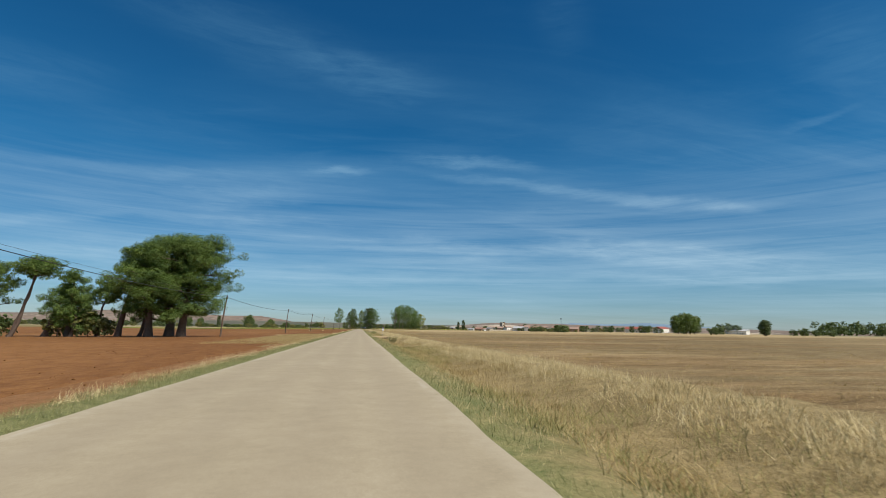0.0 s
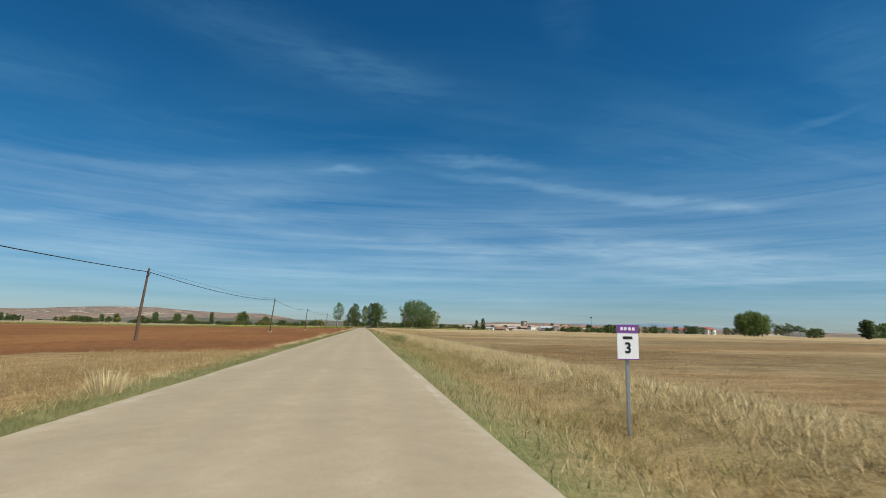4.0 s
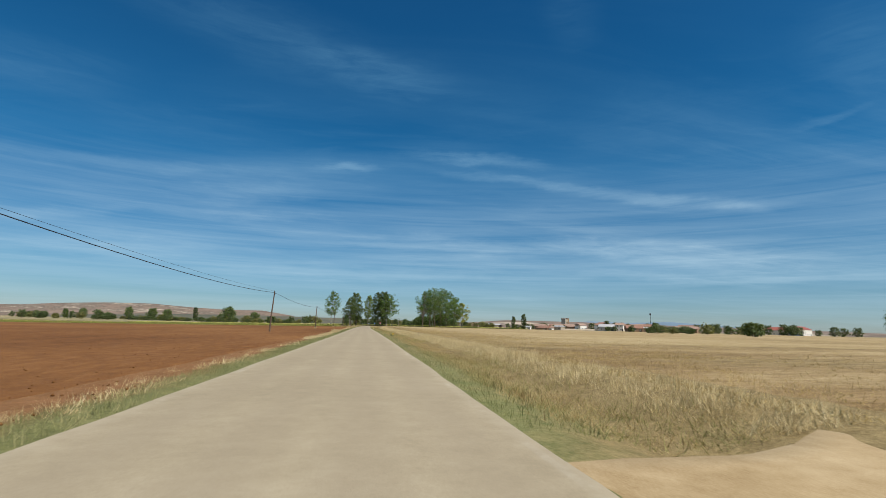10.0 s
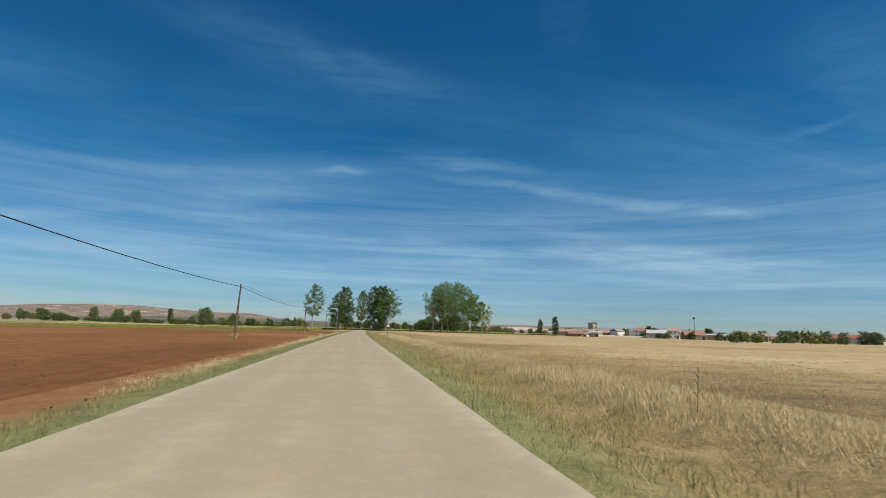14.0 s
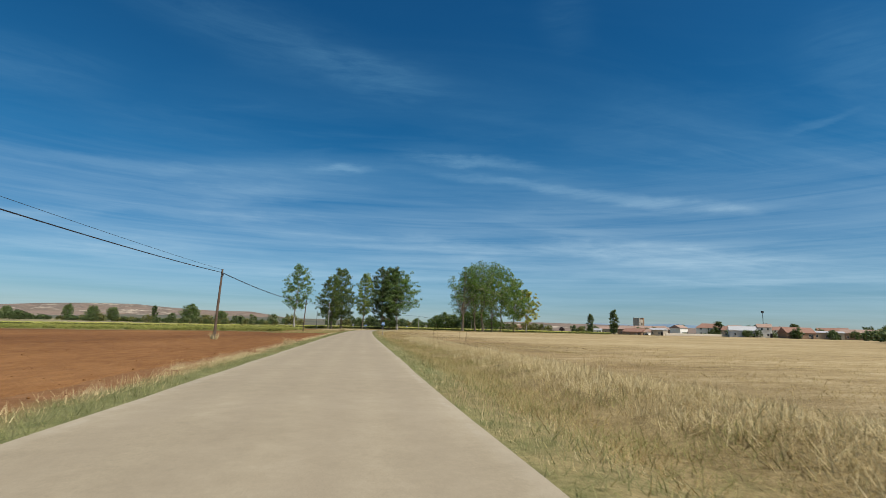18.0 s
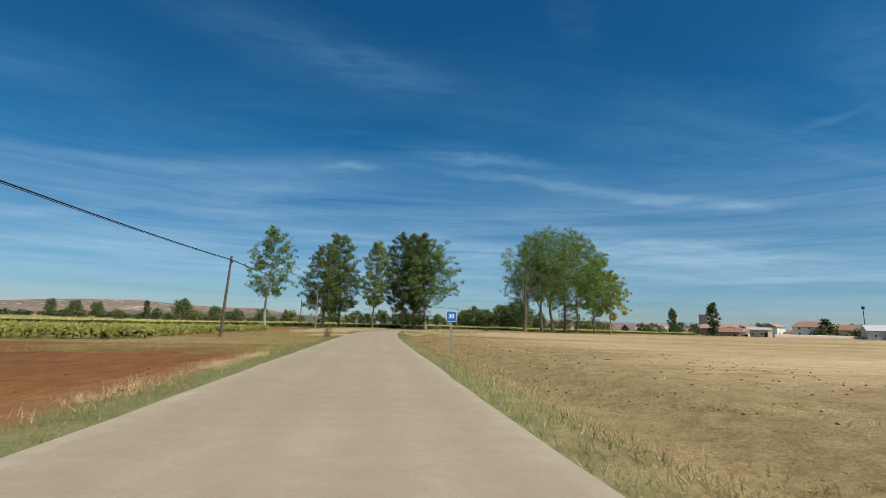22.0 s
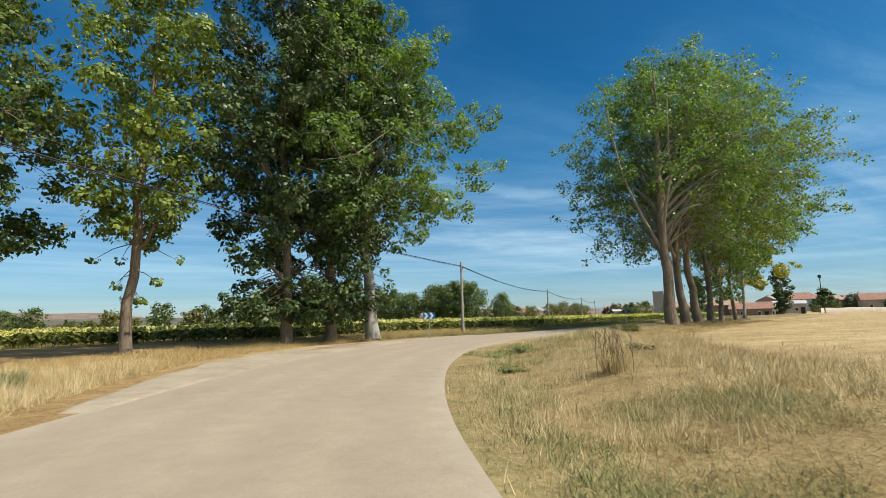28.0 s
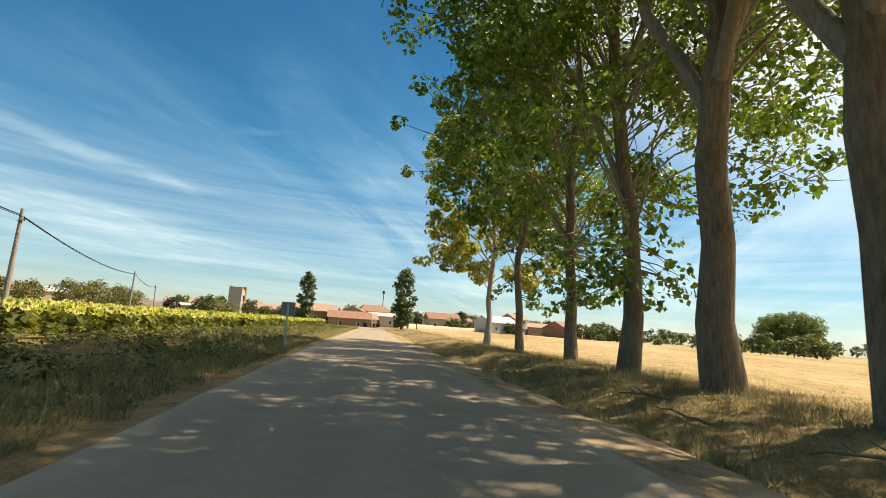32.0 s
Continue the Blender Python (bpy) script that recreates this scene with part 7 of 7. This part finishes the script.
def brush_pile(x, y, r, n, seed):
    """A heap of dead dark twigs."""
    rng = np.random.RandomState(seed)
    hp = Heap()
    for k in range(n):
        a, q = rng.rand() * 6.28, rng.rand(3)
        p0 = np.array([rng.randn() * r * 0.45, rng.randn() * r * 0.35, 0.02])
        p1 = p0 + np.array([math.cos(a) * 0.3, math.sin(a) * 0.3, 0.05 + 0.22 * q[0]])
        hp.add(*tube(np.stack([p0, (p0 + p1) / 2 + rng.randn(3) * 0.03, p1]), (0.014, 0.011, 0.006), 4))
    ob = new("brush_pile", hp.mesh("brush_pile", [M_DARKTWIG], True))
    ob.location = (x, y, surface_z(x, y))
    tagged(ob, "small heap of dead dark twigs by the ditch", "brush")


brush_pile(3.9, 76.6, 0.9, 150, 41)
brush_pile(4.2, 77.2, 0.6, 80, 42)


def fallen_branch(x, y, ln, rz, seed, z=None):
    rng = np.random.RandomState(seed)
    hp = Heap()
    p = wobbly(rng, (0, 0, 0.05), (ln, 0, 0.05), 8, 0.05)
    p[:, 2] = 0.04 + np.abs(p[:, 2] - 0.05)
    hp.add(*tube(p, np.linspace(0.035, 0.012, 8), 6))
    for k in (3, 5):
        e2 = p[k] + np.array([0.3, (-1) ** k * 0.25, 0.12])
        hp.add(*tube(np.stack([p[k], (p[k] + e2) / 2 + 0.02, e2]), (0.018, 0.012, 0.006), 5))
    ob = new("fallen_branch", hp.mesh("fallen_branch", [M_TWIG], True))
    ob.matrix_world = pose(x, y, surface_z(x, y), 0, 0, rz)
    tagged(ob, "bare fallen branch lying under the poplars", "branch", "fallen branches")


for k, (x, y, ln, rz) in enumerate([(39.6, 550.2, 1.6, 20), (41.0, 551.3, 1.2, 60), (36.4, 548.8, 1.5, 10), (43.6, 553.0, 1.8, 25), (37.2, 545.9, 1.4, 35), (45.4, 553.4, 1.0, 70), (34.8, 558.8, 1.2, 15)]):
    fallen_branch(x, y, ln, rz, 850 + k)


def broadleaf_weed(x, y, h, seed, flower=False):
    """A leafy roadside weed: stems, large leaves, perhaps a yellow bloom."""
    rng = np.random.RandomState(seed)
    lab = "yellow-flowered leafy weed growing beside the road" if flower else "low leafy green weed growing beside the road"
    e = thing("leafy_weed", lab, "plant", (x, y, surface_z(x, y)), 0, "leafy weeds")
    stem, lv = Heap(), Heap()
    for k in range(7):
        a, ln = rng.rand() * 6.28, h * (0.6 + 0.5 * rng.rand())
        end = np.array([math.cos(a) * ln * 0.45, math.sin(a) * ln * 0.45, ln])
        p = wobbly(rng, (0, 0, -0.03), end, 5, 0.01)
        stem.add(*tube(p, np.linspace(0.010, 0.004, 5), 5))
        for q in (2, 3, 4):
            v, f = leaf_quads(rng, p[q] + rng.randn(14, 3) * 0.05, 0.06, 0.2, 1.7, 0.3)
            lv.add(v, f)
    part("stem", stem.mesh("stem", [M_SUNLEAF], True), e)
    part("foliage", lv.mesh("foliage", [M_GRASS]), e)
    if flower:
        for k in range(3):
            c = np.array([rng.randn() * 0.08, rng.randn() * 0.08, h * (0.95 + 0.1 * k)])
            ring = Heap()
            for j in range(9):
                a = j * 0.698
                o, sd = np.array([math.cos(a), -0.35, math.sin(a)]), np.array([-math.sin(a), 0, math.cos(a)])
                ring.add(np.stack([c, c + o * 0.035 + sd * 0.016, c + o * 0.085, c + o * 0.035 - sd * 0.016]), np.array([[0, 1, 2, 3]]))
            part("bloom", ring.mesh("bloom", [M_FLOWER]), e, "bright yellow bloom")


for k, (x, y, h, fl) in enumerate([(3.0, 267.9, 0.34, True), (5.3, 504.4, 0.22, False), (5.1, 502.5, 0.26, False), (4.95, 501.0, 0.24, False)]):
    broadleaf_weed(x, y, h, 900 + k, fl)
for k in range(12):
    dead_stalk(12.8 + 0.22 * math.cos(k * 2.4) * (k / 6), 525.0 + 0.25 * math.sin(k * 2.4) * (k / 6), 0.75 + 0.05 * (k % 5), 960 + k)
for k, (x, y, h) in enumerate([(-3.2, 473.0, 1.3), (-3.4, 473.6, 1.2), (-3.0, 474.0, 1.25), (-3.5, 472.4, 1.1), (-4.2, 488.0, 1.0), (-4.4, 487.6, 0.9), (-3.7, 515.2, 0.9), (-3.3, 516.3, 0.9), (4.9, 493.6, 0.8), (11.1, 508.1, 1.1), (11.5, 504.6, 1.0), (11.7, 512.3, 0.9)]):
    dead_stalk(x, y, h, 930 + k)
tuft(-3.3, 473.2, 0.95, 320, 0.4, [(M_GOLD, "dry_foliage"), (M_BROWNSTRAW, "brown_foliage")], "tall dead brown weeds at the verge", seed=60)
for k in range(9):
    dead_stalk(-3.3 + 0.18 * math.cos(k * 2.4), 473.2 + 0.25 * math.sin(k * 2.4), 1.0 + 0.06 * (k % 4), 990 + k)
tuft(-4.3, 487.8, 0.8, 160, 0.6, [(M_BROWNSTRAW, "dry_foliage")], "dead brown weed clump at the field entrance", seed=61)

# ---- sunflowers ----
def sunflower_field(early):
    """Ripening sunflowers: stem, drooping leaves, nodding heads ringed with petals; early: the lower crop beside the red earth."""
    rng = np.random.RandomState(90)
    pts = []
    # outside the bend and along the second stretch
    s = rng.uniform(505, 690, 7000)
    d = -(7.5 + 30 * rng.rand(7000) ** 1.8)
    xy = at_road(s, d)
    ok = (xy[:, 1] > 555) | (xy[:, 0] > 14)
    pts.append(xy[ok])
    xx = rng.uniform(-150, 14, 5000)
    yy = 556 + 22 * rng.rand(5000) ** 1.8
    pts.append(np.stack([xx, yy], 1))
    xx = -15 - 230 * rng.rand(5500) ** 1.4
    yy = 463.5 + 46 * rng.rand(5500) ** 1.5 + 2.5 * bumps(xx, xx * 0, 5)
    pts.append(np.stack([xx, yy], 1))
    p = np.concatenate(pts)
    p[:, 0] += (bumps(p[:, 0], p[:, 1], 3) - 0.5)
    dd, ss = road_dist(p)
    keep = ((p[:, 1] < 530) == early) & (dd < np.where(ss < 566, -9.0, -6.6)) & (np.hypot(p[:, 0] - 22.2, p[:, 1] - 552.8) > 1.0)
    p, dd, ss = p[keep], dd[keep], ss[keep]
    z = ground_z(p[:, 0], p[:, 1], dd, ss)
    n = len(p)
    h = (1.0 + 0.28 * rng.rand(n)) * (0.85 + 0.3 * bumps(p[:, 0], p[:, 1], 6)) * (0.72 if early else 0.88)
    base = np.column_stack([p, z])
    stems, leaves = Heap(), Heap()
    # stems as thin crossed blades
    for ang in (0.6,):
        off = np.array([math.cos(ang), math.sin(ang), 0]) * 0.014
        v = np.stack([base - off, base + off, base + off * 0.7 + h[:, None] * (0, 0, 1), base - off * 0.7 + h[:, None] * (0, 0, 1)], 1).reshape(-1, 3)
        stems.add(v, np.arange(n * 4).reshape(-1, 4))
    # five leaves a plant
    for k in range(5):
        a = rng.rand(n) * 6.283
        zz = h * (0.30 + 0.13 * k)
        ln = 0.17 + 0.15 * rng.rand(n)
        o = np.stack([np.cos(a), np.sin(a), np.zeros(n)], 1)
        sd = np.stack([-np.sin(a), np.cos(a), np.zeros(n)], 1)
        b = base + np.stack([np.zeros(n), np.zeros(n), zz], 1)
        m = b + o * (ln * 0.75)[:, None] + np.array([0, 0, 0.03])
        t = b + o * (ln * 1.7)[:, None] - np.stack([np.zeros(n), np.zeros(n), ln * (0.4 + 0.6 * rng.rand(n))], 1)
        v = np.stack([b, m - sd * (ln * 0.55)[:, None], t, m + sd * (ln * 0.55)[:, None]], 1).reshape(-1, 3)
        leaves.add(v, np.arange(n * 4).reshape(-1, 4))
    # nodding heads facing the morning light, away from the afternoon sun
    az = radians(135) + rng.randn(n) * 0.9
    tilt = 0.15 + 0.5 * rng.rand(n)
    nrm = np.stack([np.cos(tilt) * np.sin(az), np.cos(tilt) * np.cos(az), np.sin(tilt) * 0.9], 1)
    u = np.cross(nrm, np.array([0, 0, 1.0]))
    u /= np.linalg.norm(u, axis=1)[:, None]
    w = np.cross(u, nrm)
    c = base + h[:, None] * (0, 0, 1) + nrm * 0.07
    r = (0.10 + 0.05 * rng.rand(n)) * np.where(rng.rand(n) < 0.7, 1.0, 0.5) * (0.3 if early else 1.0)
    ring = [(math.cos(q), math.sin(q)) for q in np.linspace(0, 6.283, 8, endpoint=False)]
    disc = np.stack([c + (u * a + w * b) * r[:, None] * 0.62 + nrm * 0.012 for a, b in ring], 1)
    dark = Heap()
    for q in ((0, 1, 3, 4), (4, 5, 7, 0)):
        dark.add(disc[:, q, :].reshape(-1, 3), np.arange(n * 4).reshape(-1, 4))
    petals = Heap()
    for k in range(6):
        a0, a1 = k * 1.0472, (k + 1) * 1.0472
        pr = r * (1.1 + 0.35 * rng.rand(n))
        v = np.stack([c + (u * math.cos(a0) + w * math.sin(a0)) * (r * 0.5)[:, None], c + (u * math.cos(a0 + 0.1) + w * math.sin(a0 + 0.1)) * pr[:, None] + nrm * 0.02,
                      c + (u * math.cos(a1 - 0.1) + w * math.sin(a1 - 0.1)) * pr[:, None] + nrm * 0.02, c + (u * math.cos(a1) + w * math.sin(a1)) * (r * 0.5)[:, None]], 1).reshape(-1, 3)
        petals.add(v, np.arange(n * 4).reshape(-1, 4))
    lab = "low yellow-green sunflower crop beside ploughed earth" if early else "dense field of ripening sunflowers with nodding yellow heads"
    fol = M_CROPLEAF if early else M_SUNLEAF
    e = thing("sunflower_field", lab, "sunflowers", (0, 0, 0), 0, "", "stuff")
    part("stems", stems.mesh("stems", [fol]), e)
    part("leaves", leaves.mesh("leaves", [fol]), e)
    part("seed_discs", dark.mesh("seed_discs", [M_BUSH_Y]), e)
    part("petals", petals.mesh("petals", [M_PETAL]), e)


sunflower_field(True)
sunflower_field(False)
